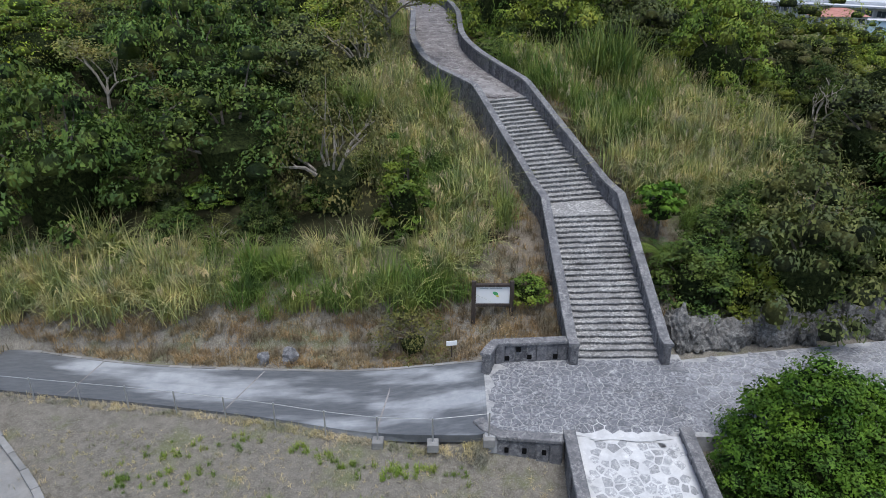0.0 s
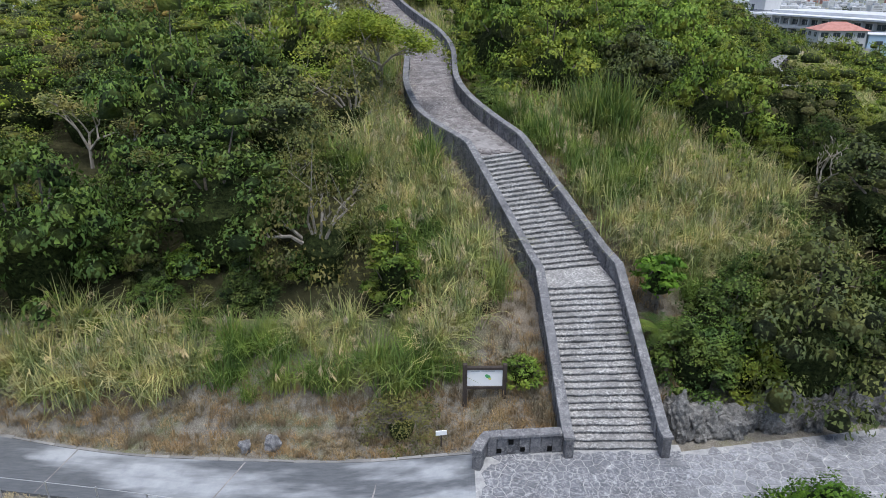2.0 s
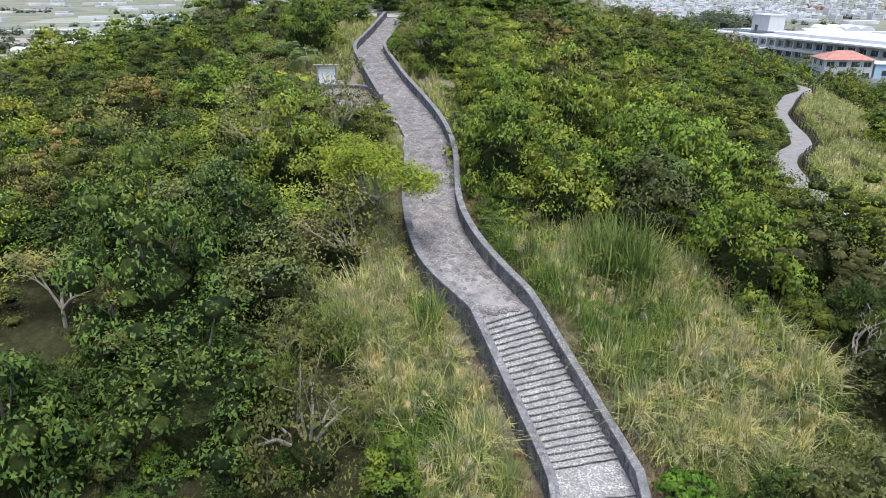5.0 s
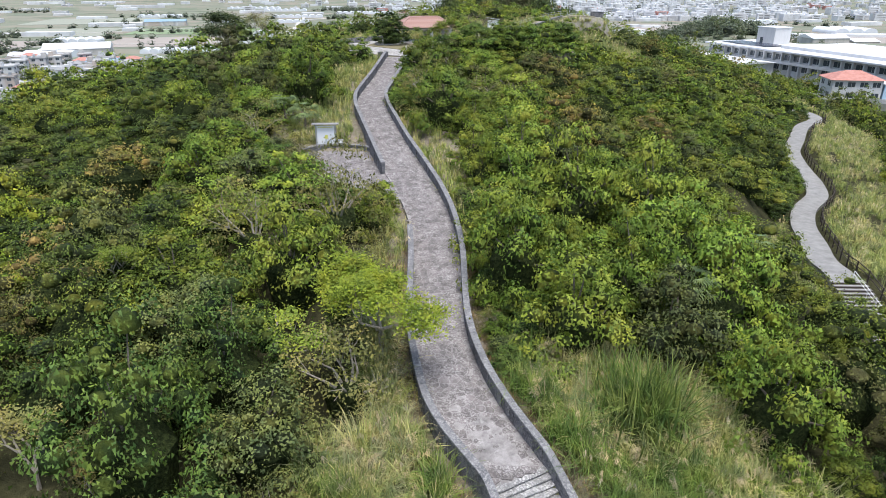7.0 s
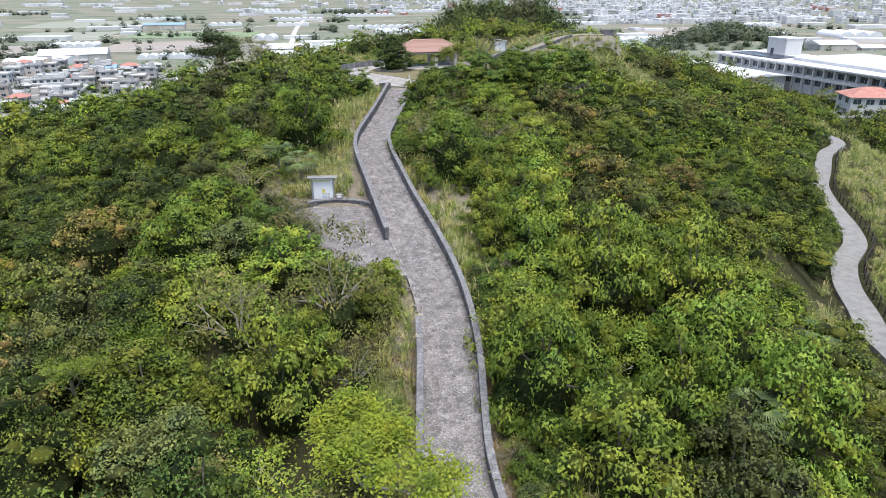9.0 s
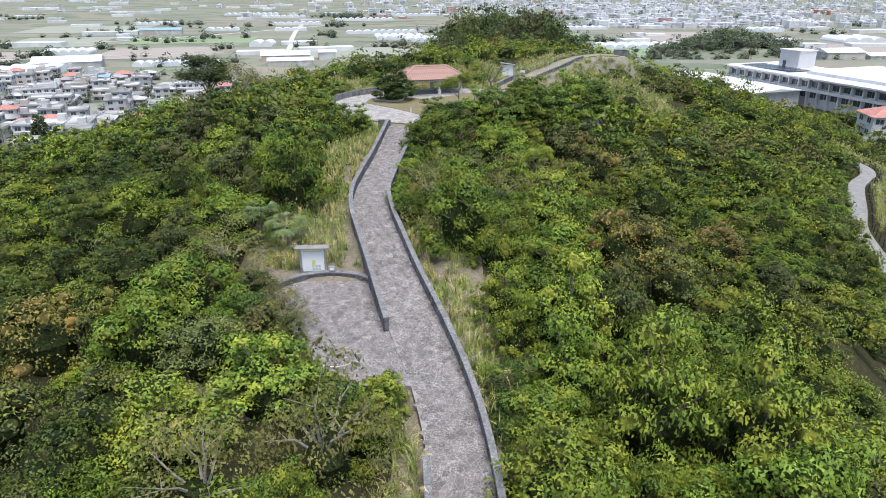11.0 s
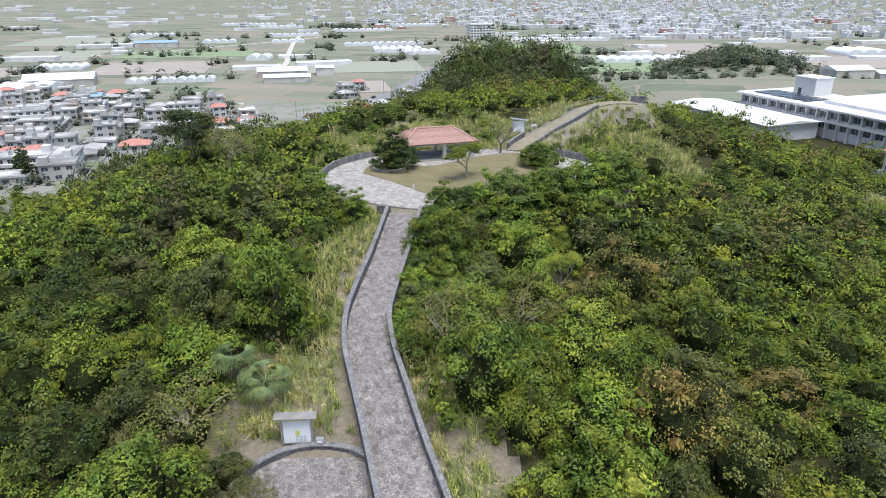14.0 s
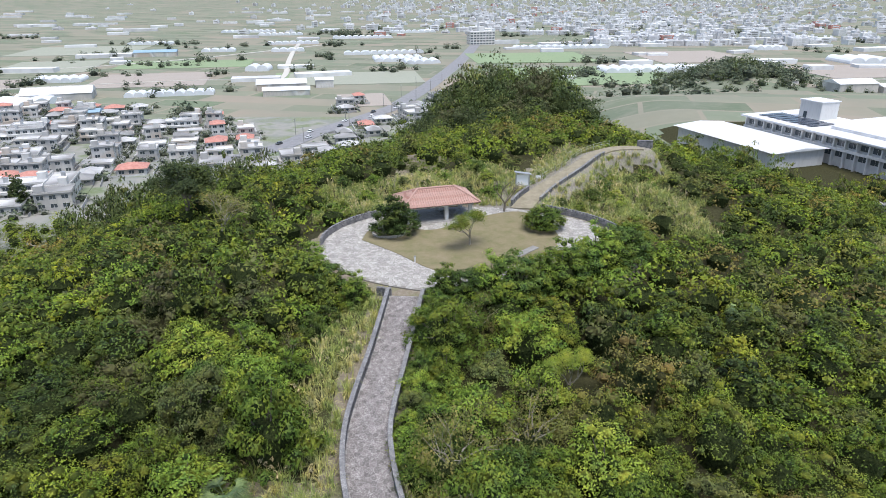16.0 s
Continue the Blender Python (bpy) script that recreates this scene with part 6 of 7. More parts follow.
def crown_leaves(L, count, size, rng, flat=0.60, jitter=0.42, low=-0.10, slim=0.75, inner=0.80, n=10, fill=0.08, packed=True):
    """Leaves on the outsides of the clumps, and the shade-dark inside that closes the crown. Returns the leaves, the
    faces of the inside, how the leaves take the light, and the darkened middles of the clumps with their normals.
    """
    w = L[:, 3] ** 2
    pick = rng.choice(len(L), size=int(count * 1.8), p=w / w.sum())
    d = rng.normal(size=(len(pick), 3))
    d /= np.linalg.norm(d, axis=1)[:, None]
    d[:, 2] = np.where(d[:, 2] < low, -d[:, 2], d[:, 2])
    phase = rng.uniform(0, 6.28, (len(L), 2))[pick]
    az = np.arctan2(d[:, 1], d[:, 0])
    rad = L[pick, 3] * (0.78 + 0.42 * rng.random(len(pick)) ** 2.0) * (1 + 0.20 * np.sin(3 * az + phase[:, 0]) + 0.16 * np.sin(5 * d[:, 2] + 2 * az + phase[:, 1]))
    pos = L[pick, :3] + d * rad[:, None] * np.array([1, 1, flat])
    keep = np.ones(len(pos), bool)
    for x, y, z, k in L:
        q = (pos - (x, y, z)) / np.array([1, 1, flat])
        keep &= (q ** 2).sum(axis=1) > (0.72 * k) ** 2
    pos, d = pos[keep][:count], d[keep][:count]
    # a few leaves deep between the clumps
    m = int(count * fill)
    e = rng.normal(size=(m, 3))
    e[:, 2] = np.abs(e[:, 2]) - 0.15
    e /= np.linalg.norm(e, axis=1)[:, None]
    wide, top, base = np.hypot(L[:, 0], L[:, 1]).max(), L[:, 2].max(), max(0.0, L[:, 2].min() - L[:, 3].mean())
    k = rng.uniform(0.58, 0.80, m)[:, None]
    pos = np.concatenate([pos, e * k * np.array([wide, wide, (top - base) * 1.0]) + np.array([0, 0, base + (top - base) * 0.06])])
    d = np.concatenate([d, e])
    nrm = d * 0.75 + rng.normal(size=d.shape) * jitter + np.array([0, 0, 0.45])
    nrm /= np.linalg.norm(nrm, axis=1)[:, None]
    q = leaf_tris(pos, nrm, size * rng.uniform(0.6, 1.35, len(pos)), rng, slim)
    # the inside: a bumpy dome under the clumps
    R = np.hypot(L[:, 0], L[:, 1]).max()
    foot = max(0.0, L[:, 2].min() - L[:, 3].mean() * 1.6)
    rings = (0.0, 0.42, 0.76, 1.0)
    grid = []
    for u in rings:
        row = []
        for k in range(n):
            a = 2 * math.pi * k / n
            x, y = R * u * inner * 1.05 * math.cos(a), R * u * inner * 1.05 * math.sin(a)
            if u == 1.0:
                row.append((x * 0.6, y * 0.6, foot))
                continue
            dist = np.hypot(L[:, 0] - x, L[:, 1] - y)
            near = np.argsort(dist)[:3]
            row.append((x, y, foot + (L[near, 2].mean() - foot) * inner * (1.0 if u < 0.7 else 0.86)))
        grid.append(row)
    dome = [[grid[i][k], grid[i][(k + 1) % n], grid[i + 1][(k + 1) % n], grid[i + 1][k]] for i in range(len(rings) - 1) for k in range(n)]
    # leaves take the light mostly as their clump does
    soft = d * 0.95 + nrm * 0.5 + np.array([0, 0, 0.1])
    soft /= np.linalg.norm(soft, axis=1)[:, None]
    # the middle of each clump, a lumpy cap in the shade-darkened leaf copy
    caps, turned = [], []
    ups = (-0.45, 0.25, 0.75, 1.0)
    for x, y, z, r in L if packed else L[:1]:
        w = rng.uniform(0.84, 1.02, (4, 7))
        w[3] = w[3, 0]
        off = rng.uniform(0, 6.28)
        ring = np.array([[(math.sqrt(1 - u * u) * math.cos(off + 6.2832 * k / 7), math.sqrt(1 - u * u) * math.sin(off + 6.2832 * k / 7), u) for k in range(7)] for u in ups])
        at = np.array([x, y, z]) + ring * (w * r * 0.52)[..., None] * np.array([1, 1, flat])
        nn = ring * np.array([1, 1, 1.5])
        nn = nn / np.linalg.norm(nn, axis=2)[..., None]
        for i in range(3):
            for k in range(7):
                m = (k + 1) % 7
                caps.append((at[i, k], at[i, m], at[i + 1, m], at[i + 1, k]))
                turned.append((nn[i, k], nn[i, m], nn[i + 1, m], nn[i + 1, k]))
    return q, np.array(dome), soft, np.array(caps), np.array(turned)


def limbs(bm, L, foot, rng, thick=0.10, share=1.0, twigs=0):
    """A trunk that divides towards the clumps."""
    fork = Vector((rng.uniform(-0.15, 0.15), rng.uniform(-0.15, 0.15), foot))
    rod(bm, (0, 0, -0.4), fork, thick, thick * 0.75)
    for x, y, z, k in L[: int(len(L) * 0.66) : max(1, len(L) // 10)]:
        c = Vector((x, y, z))
        mid = fork.lerp(c, 0.5) + Vector((rng.uniform(-0.2, 0.2), rng.uniform(-0.2, 0.2), 0.15))
        rod(bm, fork, mid, thick * 0.55, thick * 0.35, 5)
        rod(bm, mid, c, thick * 0.35, thick * 0.12, 5)
        for _ in range(twigs):
            e = c + Vector((rng.uniform(-1, 1), rng.uniform(-1, 1), rng.uniform(0.1, 1))) * k * 1.1
            rod(bm, mid.lerp(c, rng.uniform(0.2, 0.9)), e, thick * 0.16, thick * 0.04, 4)


def tree(name, label, R, H, n, count, size, mat, seed, foot=0.5, lift=0.0, bare=0, bark=None, category="tree", small=0.17, big=0.34):
    """A tree or bush: trunk with limbs, and a crown of leaves in clumps."""
    rng = np.random.default_rng(seed)
    root = empty(name, label, category)
    L = lobes_of(R, H, n, rng, small, big)
    L[:, 2] += lift
    bm = bmesh.new()
    limbs(bm, L, foot + lift * 0.8, rng, 0.05 + 0.03 * R, twigs=bare)
    part("trunk", bm, bark or BARK, root)
    leaves, inside, soft, caps, turned = crown_leaves(L, count, size, rng, inner=0.42 if bare else 0.66)
    if bare:
        caps, turned = caps[:0], turned[:0]
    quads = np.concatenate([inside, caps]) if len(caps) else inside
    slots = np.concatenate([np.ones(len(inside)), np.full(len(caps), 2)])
    under(new("crown", quad_cloud("crown", quads, mat, CROWNSHADE, UNDER[mat.name], slots=slots, tris=leaves, tri_normals=soft, quad_normals=turned if len(caps) else None)), root)
    return root


def bare_tree(name, label, height, seed, mat, leaves=0, leaf=None, wide=0.8, levels=5, stout=1.0, span=(0.10, 0.20), puff=0.30):
    """A tree whose forking branches show, with or without a few leaves."""
    rng = random.Random(seed)
    root = empty(name, label, "tree")
    bm = bmesh.new()
    tips = []

    def grow(p, d, length, r, level):
        q = p + d * length
        rod(bm, p, q, max(r, 0.022), max(r * 0.72, 0.014), 6 if level > 2 else 4)
        if level == 0:
            tips.append(q)
            return
        for _ in range(2 if level < levels else 3):
            e = (d + Vector((rng.uniform(-1, 1), rng.uniform(-1, 1), rng.uniform(-0.25, 0.6))) * wide).normalized()
            grow(q, e, length * rng.uniform(0.62, 0.85), r * 0.68, level - 1)

    grow(Vector((0, 0, -0.3)), Vector((0.05, 0, 1)), height * 0.30, 0.05 * height * 0.55 * stout, levels)
    part("trunk", bm, mat, root)
    if leaves:
        r = np.random.default_rng(seed)
        t = np.array(tips)[r.integers(len(tips), size=leaves)]
        pos = t + r.normal(size=t.shape) * np.array([puff, puff, puff * 0.47])
        nrm = r.normal(size=t.shape) * 0.4 + np.array([0, 0, 1.0])
        nrm /= np.linalg.norm(nrm, axis=1)[:, None]
        under(new("crown", quad_cloud("crown", leaf_quads(pos, nrm, r.uniform(*span, leaves), r), leaf)), root)
    return root


def fan_palm(name, label, height, seed, fronds=22, size=1.5):
    """A palm: a ringed trunk and drooping fans cut into fingers."""
    rng = np.random.default_rng(seed)
    root = empty(name, label, "palm")
    bm = bmesh.new()
    for k in range(6):
        rod(bm, (0, 0, height * k / 6 - (0.3 if k == 0 else 0)), (0, 0, height * (k + 1) / 6), 0.15 - 0.005 * k, 0.13 - 0.005 * k, 8)
    part("trunk", bm, BARK, root)
    for k in range(fronds):
        a, up = k * 2.39996, rng.uniform(-0.5, 1.0)
        h = np.array([math.cos(a), math.sin(a), 0.0])
        stem = np.array([0, 0, height]) + h * 0.75 * size * math.cos(up) + np.array([0, 0, 0.6 * size * math.sin(up) + 0.1])
        quads = []
        side = np.array([-math.sin(a), math.cos(a), 0.0])
        for f in np.linspace(-1.2, 1.2, 13):
            d = h * math.cos(f) * math.cos(up * 0.6) + side * math.sin(f) + np.array([0, 0, math.sin(up) * 0.5 - 0.15])
            d /= np.linalg.norm(d)
            l = size * rng.uniform(0.5, 0.7)
            w = np.cross(d, [0, 0, 1.0])
            w /= np.linalg.norm(w) + 1e-6
            p0, p1 = stem, stem + d * l * 0.6
            p2 = p1 + d * l * 0.5 - np.array([0, 0, 0.32 * l])
            quads.append([p0 - w * 0.012, p0 + w * 0.012, p1 + w * 0.04, p1 - w * 0.04])
            quads.append([p1 - w * 0.04, p1 + w * 0.04, p2 + w * 0.008, p2 - w * 0.008])
        quads.append([np.array([0, 0, height]) - side * 0.03, np.array([0, 0, height]) + side * 0.03, stem + side * 0.02, stem - side * 0.02])
        under(new("frond", quad_cloud("frond", np.array(quads), PALM)), root)
    return root


def place(ob, x, y, z, turn, s, sz=None):
    c = copy_thing(ob, pose(x, y, z, 0, 0, turn))
    c.scale = (s, s, sz or s)
    return c


def tuft_blades(n, length, spread, width, rng, droop=0.55, joints=(0.0, 0.42, 0.76, 1.0)):
    """Arching blades of one tuft, in two or three pieces each."""
    a = rng.uniform(0, 2 * math.pi, n)
    l = length * rng.uniform(0.5, 1.1, n)
    lean = spread * rng.uniform(0.12, 1.0, n)
    base = rng.normal(size=(n, 2)) * 0.13 * length
    h = np.column_stack([np.cos(a), np.sin(a)])
    side = np.column_stack([-np.sin(a), np.cos(a), np.zeros(n)])
    pts = []
    for u in joints:
        r = lean * l * 0.85 * (u ** 1.7)
        z = l * (1.08 * u - (droop + 0.14) * lean * u ** 2.3)
        pts.append(np.column_stack([base + h * r[:, None], z]))
    w = width * rng.uniform(0.6, 1.3, n)
    quads = []
    for k in range(len(joints) - 1):
        u, v = 1.05 - joints[k] ** 2, 1.05 - joints[k + 1] ** 2
        p, q = pts[k], pts[k + 1]
        quads.append(np.stack([p - side * (w * u)[:, None] / 2, p + side * (w * u)[:, None] / 2, q + side * (w * v)[:, None] / 2, q - side * (w * v)[:, None] / 2], axis=1))
    return np.concatenate(quads), pts[-1]

# ---- single plants that stand out ----
def stand(ob, x, y, turn=0.0, s=1.0, sink=0.05):
    ob.matrix_basis = pose(x, y, ground_at(x, y) - sink, 0, 0, turn)
    ob.scale = (s, s, s)
    return ob


stand(tree("round_bush", "large dense rounded bush with glossy green leaves", 3.15, 4.6, 150, 34000, 0.095, GLOSSY, 301, category="bush", small=0.12, big=0.20), 11.95, 16.7)
stand(tree("round_bush", "dark green bush at the edge of the walk", 1.9, 2.6, 40, 5000, 0.12, LEAF[0], 302, category="bush"), 16.4, 17.8)
stand(tree("low_bush", "pale green low bush beside the lower ramp", 1.1, 1.0, 20, 700, 0.16, LEAF[2], 303, category="bush"), 9.6, 14.2)
stand(tree("sparse_bush", "olive and yellow leaved bush by the map board", 1.7, 2.0, 40, 3600, 0.085, LEAF[3], 304, category="bush", bare=2), -1.3, 24.9)
stand(tree("small_bush", "fresh green bush against the stair wall", 0.95, 1.35, 24, 1800, 0.09, LEAF[1], 305, category="bush"), 3.75, 26.2)
stand(tree("young_tree", "narrow bright green young tree in the grass", 1.35, 4.6, 44, 4600, 0.12, LEAF[1], 306), -1.9, 30.0)
stand(tree("sapling", "blue-green sapling with drooping leaves by the stairs", 1.15, 1.3, 16, 1500, 0.17, GLOSSY, 307, lift=1.6, foot=1.2), 10.1, 29.3)
stand(tree("dark_thicket", "deep green thicket above the rock bank", 1.9, 2.8, 44, 5000, 0.11, LEAF[0], 308, category="bush"), 11.0, 26.4)
stand(tree("feathery_bush", "light green feathery bush above the rock bank", 2.1, 2.6, 44, 6000, 0.09, LEAF[1], 309, category="bush"), 13.2, 26.7)
stand(tree("dark_thicket", "deep green thicket above the rock bank", 2.1, 2.8, 44, 5000, 0.11, LEAF[0], 310, category="bush"), 16.6, 27.3)
stand(tree("dark_thicket", "deep green thicket above the rock bank", 2.2, 2.8, 44, 5000, 0.11, LEAF[0], 311, category="bush"), 20.2, 28.2)
stand(bare_tree("spreading_tree", "yellow-green tree with pale crooked limbs over the path", 4.6, 21, DEADWOOD, 15000, YELLOWLEAF, 1.05, span=(0.09, 0.17), puff=0.34), -3.8, 47.2, s=1.5)
stand(bare_tree("withered_tree", "half-bare tree with bleached branches", 4.0, 22, DEADWOOD, 1500, LEAF[2], 0.9, span=(0.12, 0.2)), -9.3, 47.5, s=1.35)
stand(bare_tree("withered_tree", "half-bare tree with bleached branches", 3.6, 23, DEADWOOD, 700, LEAF[3], 0.9), -12.6, 47.0, s=1.35)
stand(bare_tree("leafless_tree", "grey leafless tree with fine branches", 4.2, 24, DEADWOOD, 2600, LEAF[3], 0.95), -15.5, 36.5, s=1.25)
stand(bare_tree("leafless_tree", "grey leafless tree with fine branches", 3.8, 25, DEADWOOD, 2000, LEAF[3], 0.95), -19.5, 39.0, s=1.25)
stand(bare_tree("leafless_tree", "grey leafless tree with fine branches", 3.4, 26, DEADWOOD, 0, None, 0.9), 20.5, 36.5)
stand(bare_tree("light_tree", "yellow-green tree with bare pale forks", 5.5, 27, DEADWOOD, 4680, LEAF[2], 0.9), 8.5, 105.0)
stand(bare_tree("bent_tree", "dead white tree fallen into the bushes", 3.0, 28, DEADWOOD, 0, None, 0.8), 9.0, 57.0)
stand(bare_tree("pale_limbed_tree", "large half-bare tree with pale spreading limbs", 5.5, 36, DEADWOOD, 2700, LEAF[3], 1.1, levels=6), -33.5, 140.0, s=1.5)
stand(bare_tree("umbrella_tree", "flat-topped tree with pale spreading limbs", 5.0, 29, DEADWOOD, 4320, LEAF[2], 1.05), -22.3, 54.7)
for k, (x, y, h) in enumerate(((14.9, 50.9, 4.4), (-18.2, 90.0, 2.4), (-15.6, 88.4, 1.9), (24.5, 63.0, 2.2), (30, 118, 2.4))):
    stand(fan_palm("fan_palm", "grey-green fan palm with drooping split fronds", h, 70 + k), x, y)

r = np.random.default_rng(77)
dome = empty("bamboo_grass_clump", "tall dome of bright green bamboo grass", "grass")
q, _ = tuft_blades(900, 3.3, 1.0, 0.06, r, 0.5)
q[..., :2] += np.tile(r.normal(size=(900, 1, 2)) * 0.45, (3, 1, 1))
tagged(under(new("foliage", quad_cloud("foliage", q, GREENGRASS)), dome), kind="stuff")
stand(dome, 10.2, 42.6, s=1.5)
for k, (x, y, s) in enumerate(((-5.0, 37.5, 0.9), (-7.6, 35.0, 0.75), (11.6, 47.5, 0.7))):
    c = copy_thing(dome, pose(x, y, ground_at(x, y) - 0.05, 0, 0, 70 * k))
    c.scale = (s, s, s)

cycad = empty("cycad", "dark cycad with stiff feather fronds beside the stairs", "cycad")
for k in range(34):
    a, up = k * 2.39996, r.uniform(0.1, 1.1)
    quads = []
    h, sd = np.array([math.cos(a), math.sin(a), 0]), np.array([-math.sin(a), math.cos(a), 0])
    for u in np.linspace(0.12, 1, 12):
        p = h * u * 1.5 * math.cos(up * 0.7) + np.array([0, 0, 0.9 + 1.3 * u * math.sin(up) - 0.7 * u * u])
        for sgn in (-1, 1):
            e = p + sd * sgn * 0.30 * (1.1 - u * 0.7) + h * 0.14
            quads.append([p - h * 0.03, p + h * 0.03, e + h * 0.012, e - h * 0.012])
    tagged(under(new("frond", quad_cloud("frond", np.array(quads), LEAF[0])), cycad), kind="stuff")
bm = bmesh.new()
rod(bm, (0, 0, -0.4), (0, 0, 0.95), 0.2, 0.17, 8)
part("trunk", bm, BARK, cycad)
stand(cycad, 9.9, 27.6)

stand(tree("terrace_bush", "fresh yellow-green bush at the terrace edge", 1.9, 2.7, 26, 2600, 0.17, LEAF[2], 312, category="bush"), -5.6, 67.2)
stand(tree("terrace_bush", "fresh green bush at the terrace edge", 1.6, 2.2, 24, 2200, 0.17, LEAF[1], 313, category="bush"), -8.6, 67.9)
stand(tree("terrace_bush", "olive green bush at the terrace edge", 2.0, 2.6, 26, 2200, 0.16, LEAF[3], 314, category="bush"), -12.6, 69.2)
stand(tree("terrace_bush", "olive green bush at the terrace edge", 1.9, 3.0, 26, 2400, 0.16, LEAF[3], 315, category="bush"), -14.4, 74.0)
stand(tree("terrace_bush", "fresh green bush at the terrace edge", 1.7, 2.4, 26, 2400, 0.17, LEAF[1], 316, category="bush"), -13.2, 71.5)

# trees that lean over the front of the plaza
for k, (x, y, s) in enumerate(((-2.6, 118.2, 1.0), (-0.2, 117.4, 1.15), (2.4, 117.6, 1.0), (5.0, 117.4, 1.2), (7.6, 118.6, 1.05), (9.8, 119.4, 1.25), (12.2, 120.9, 1.1), (14.4, 122.6, 1.2), (16.6, 124.6, 1.1), (18.6, 127.0, 1.2), (20.6, 129.6, 1.0), (-12.4, 118.0, 0.9), (-15.6, 121.2, 1.1), (-18.4, 125.0, 1.15))):
    if k == 0:
        hedge = tree("plaza_edge_tree", "rounded green tree at the edge of the plaza", 2.2, 3.6, 30, 4200, 0.135, LEAF[1], 350)
        stand(hedge, x, y)
    elif k == 1:
        hedge2 = tree("plaza_edge_tree", "deep green tree at the edge of the plaza", 2.2, 3.4, 28, 4200, 0.135, LEAF[0], 351)
        stand(hedge2, x, y, s=s)
    else:
        c = copy_thing(hedge if k % 3 else hedge2, pose(x, y, ground_at(x, y) - 0.05, 0, 0, 70 * k))
        s *= 1.22 if x > -1 else 1.0
        c.scale = (s, s, s * (1.0 + 0.05 * (k % 4)))

# trees of the plaza
b = stand(tree("plaza_bush", "dark dense bush inside a kerb ring", 2.9, 3.9, 70, 6000, 0.15, LEAF[0], 320, category="bush", small=0.14, big=0.25), -9.2, 137.2, s=1.18)
b.location.z = 18.15
b = stand(tree("plaza_tree", "rounded low green tree on the lawn edge", 2.9, 2.6, 80, 6000, 0.15, LEAF[1], 321, lift=0.5, small=0.15, big=0.26), 11.0, 138.6)
b.location.z = 18.0
b = stand(bare_tree("lawn_tree", "thin pale tree with a small yellow-green crown", 3.6, 31, DEADWOOD, 3960, LEAF[2], 0.9), 0.6, 132.6, s=1.45)
b.location.z = 18.0
b = stand(bare_tree("bare_plaza_tree", "leafless brown-grey tree beside the pavilion", 5.2, 32, BARK, 0, None, 0.8, levels=6, stout=1.3), 6.3, 146.2)
b.location.z = 18.0
stand(bare_tree("casuarina_tree", "feathery dark tree standing above the woods", 7.0, 33, BARK, 9000, DARKWOODS, 1.0, levels=6, span=(0.16, 0.34), puff=0.5), -46.0, 160.0, s=1.7, sink=2.2)
for x, y, h in ((-140, 262, 9), (-146, 268, 7)):
    t = stand(tree("columnar_conifer", "dark narrow conifer by the houses", 1.9, h * 1.35, 60, 2000, 0.5, DARKWOODS, 340 + h), x, y)
for k, (x, y) in enumerate(((-158, 262), (-154, 258), (-150, 255), (-163, 266))):
    stand(fan_palm("street_palm", "slim palm beside the houses", 8.0, 90 + k, 16, 2.0), x, y)

# ---- planting the hill ----
rng = np.random.default_rng(11)
PROTO = []
_specs = [
    ("evergreen_tree", "dense deep green evergreen tree on the slope", 2.3, 3.0, 25, 4600, 0.112, 0),
    ("evergreen_tree", "dense deep green evergreen tree on the slope", 2.5, 3.5, 30, 4800, 0.106, 0),
    ("broadleaf_tree", "fresh green broadleaf tree with rounded clumps", 2.3, 2.7, 21, 4000, 0.132, 1),
    ("broadleaf_tree", "fresh green broadleaf tree with rounded clumps", 2.4, 3.0, 24, 4400, 0.120, 1),
    ("light_leaved_tree", "yellow-green tree with a loose airy crown", 2.4, 2.6, 24, 4000, 0.120, 2),
    ("olive_tree", "olive-brown half-bare tree with pale twigs", 2.3, 2.6, 28, 3200, 0.105, 3),
    ("grey_bush", "grey-green dense bush with small leaves", 2.2, 2.6, 30, 4400, 0.100, 4),
]
for k, (nm, lb, R, H, n, cnt, sz, mi) in enumerate(_specs):
    PROTO.append(tree(nm, lb, R, H, n, cnt, sz, LEAF[mi], 40 + k, bare=3 if mi == 3 else 0, bark=DEADWOOD if mi == 3 else BARK))


# single plants that the woods leave room for
CLEAR = ((-3.8, 47.2), (-9.3, 47.5), (-12.6, 47.0), (-15.5, 36.5), (-19.5, 39.0), (20.5, 36.5), (9.0, 57.0), (14.9, 50.9), (-22.3, 54.7), (8.5, 105.0), (-18.2, 90.0), (-15.6, 88.4), (24.5, 63.0))


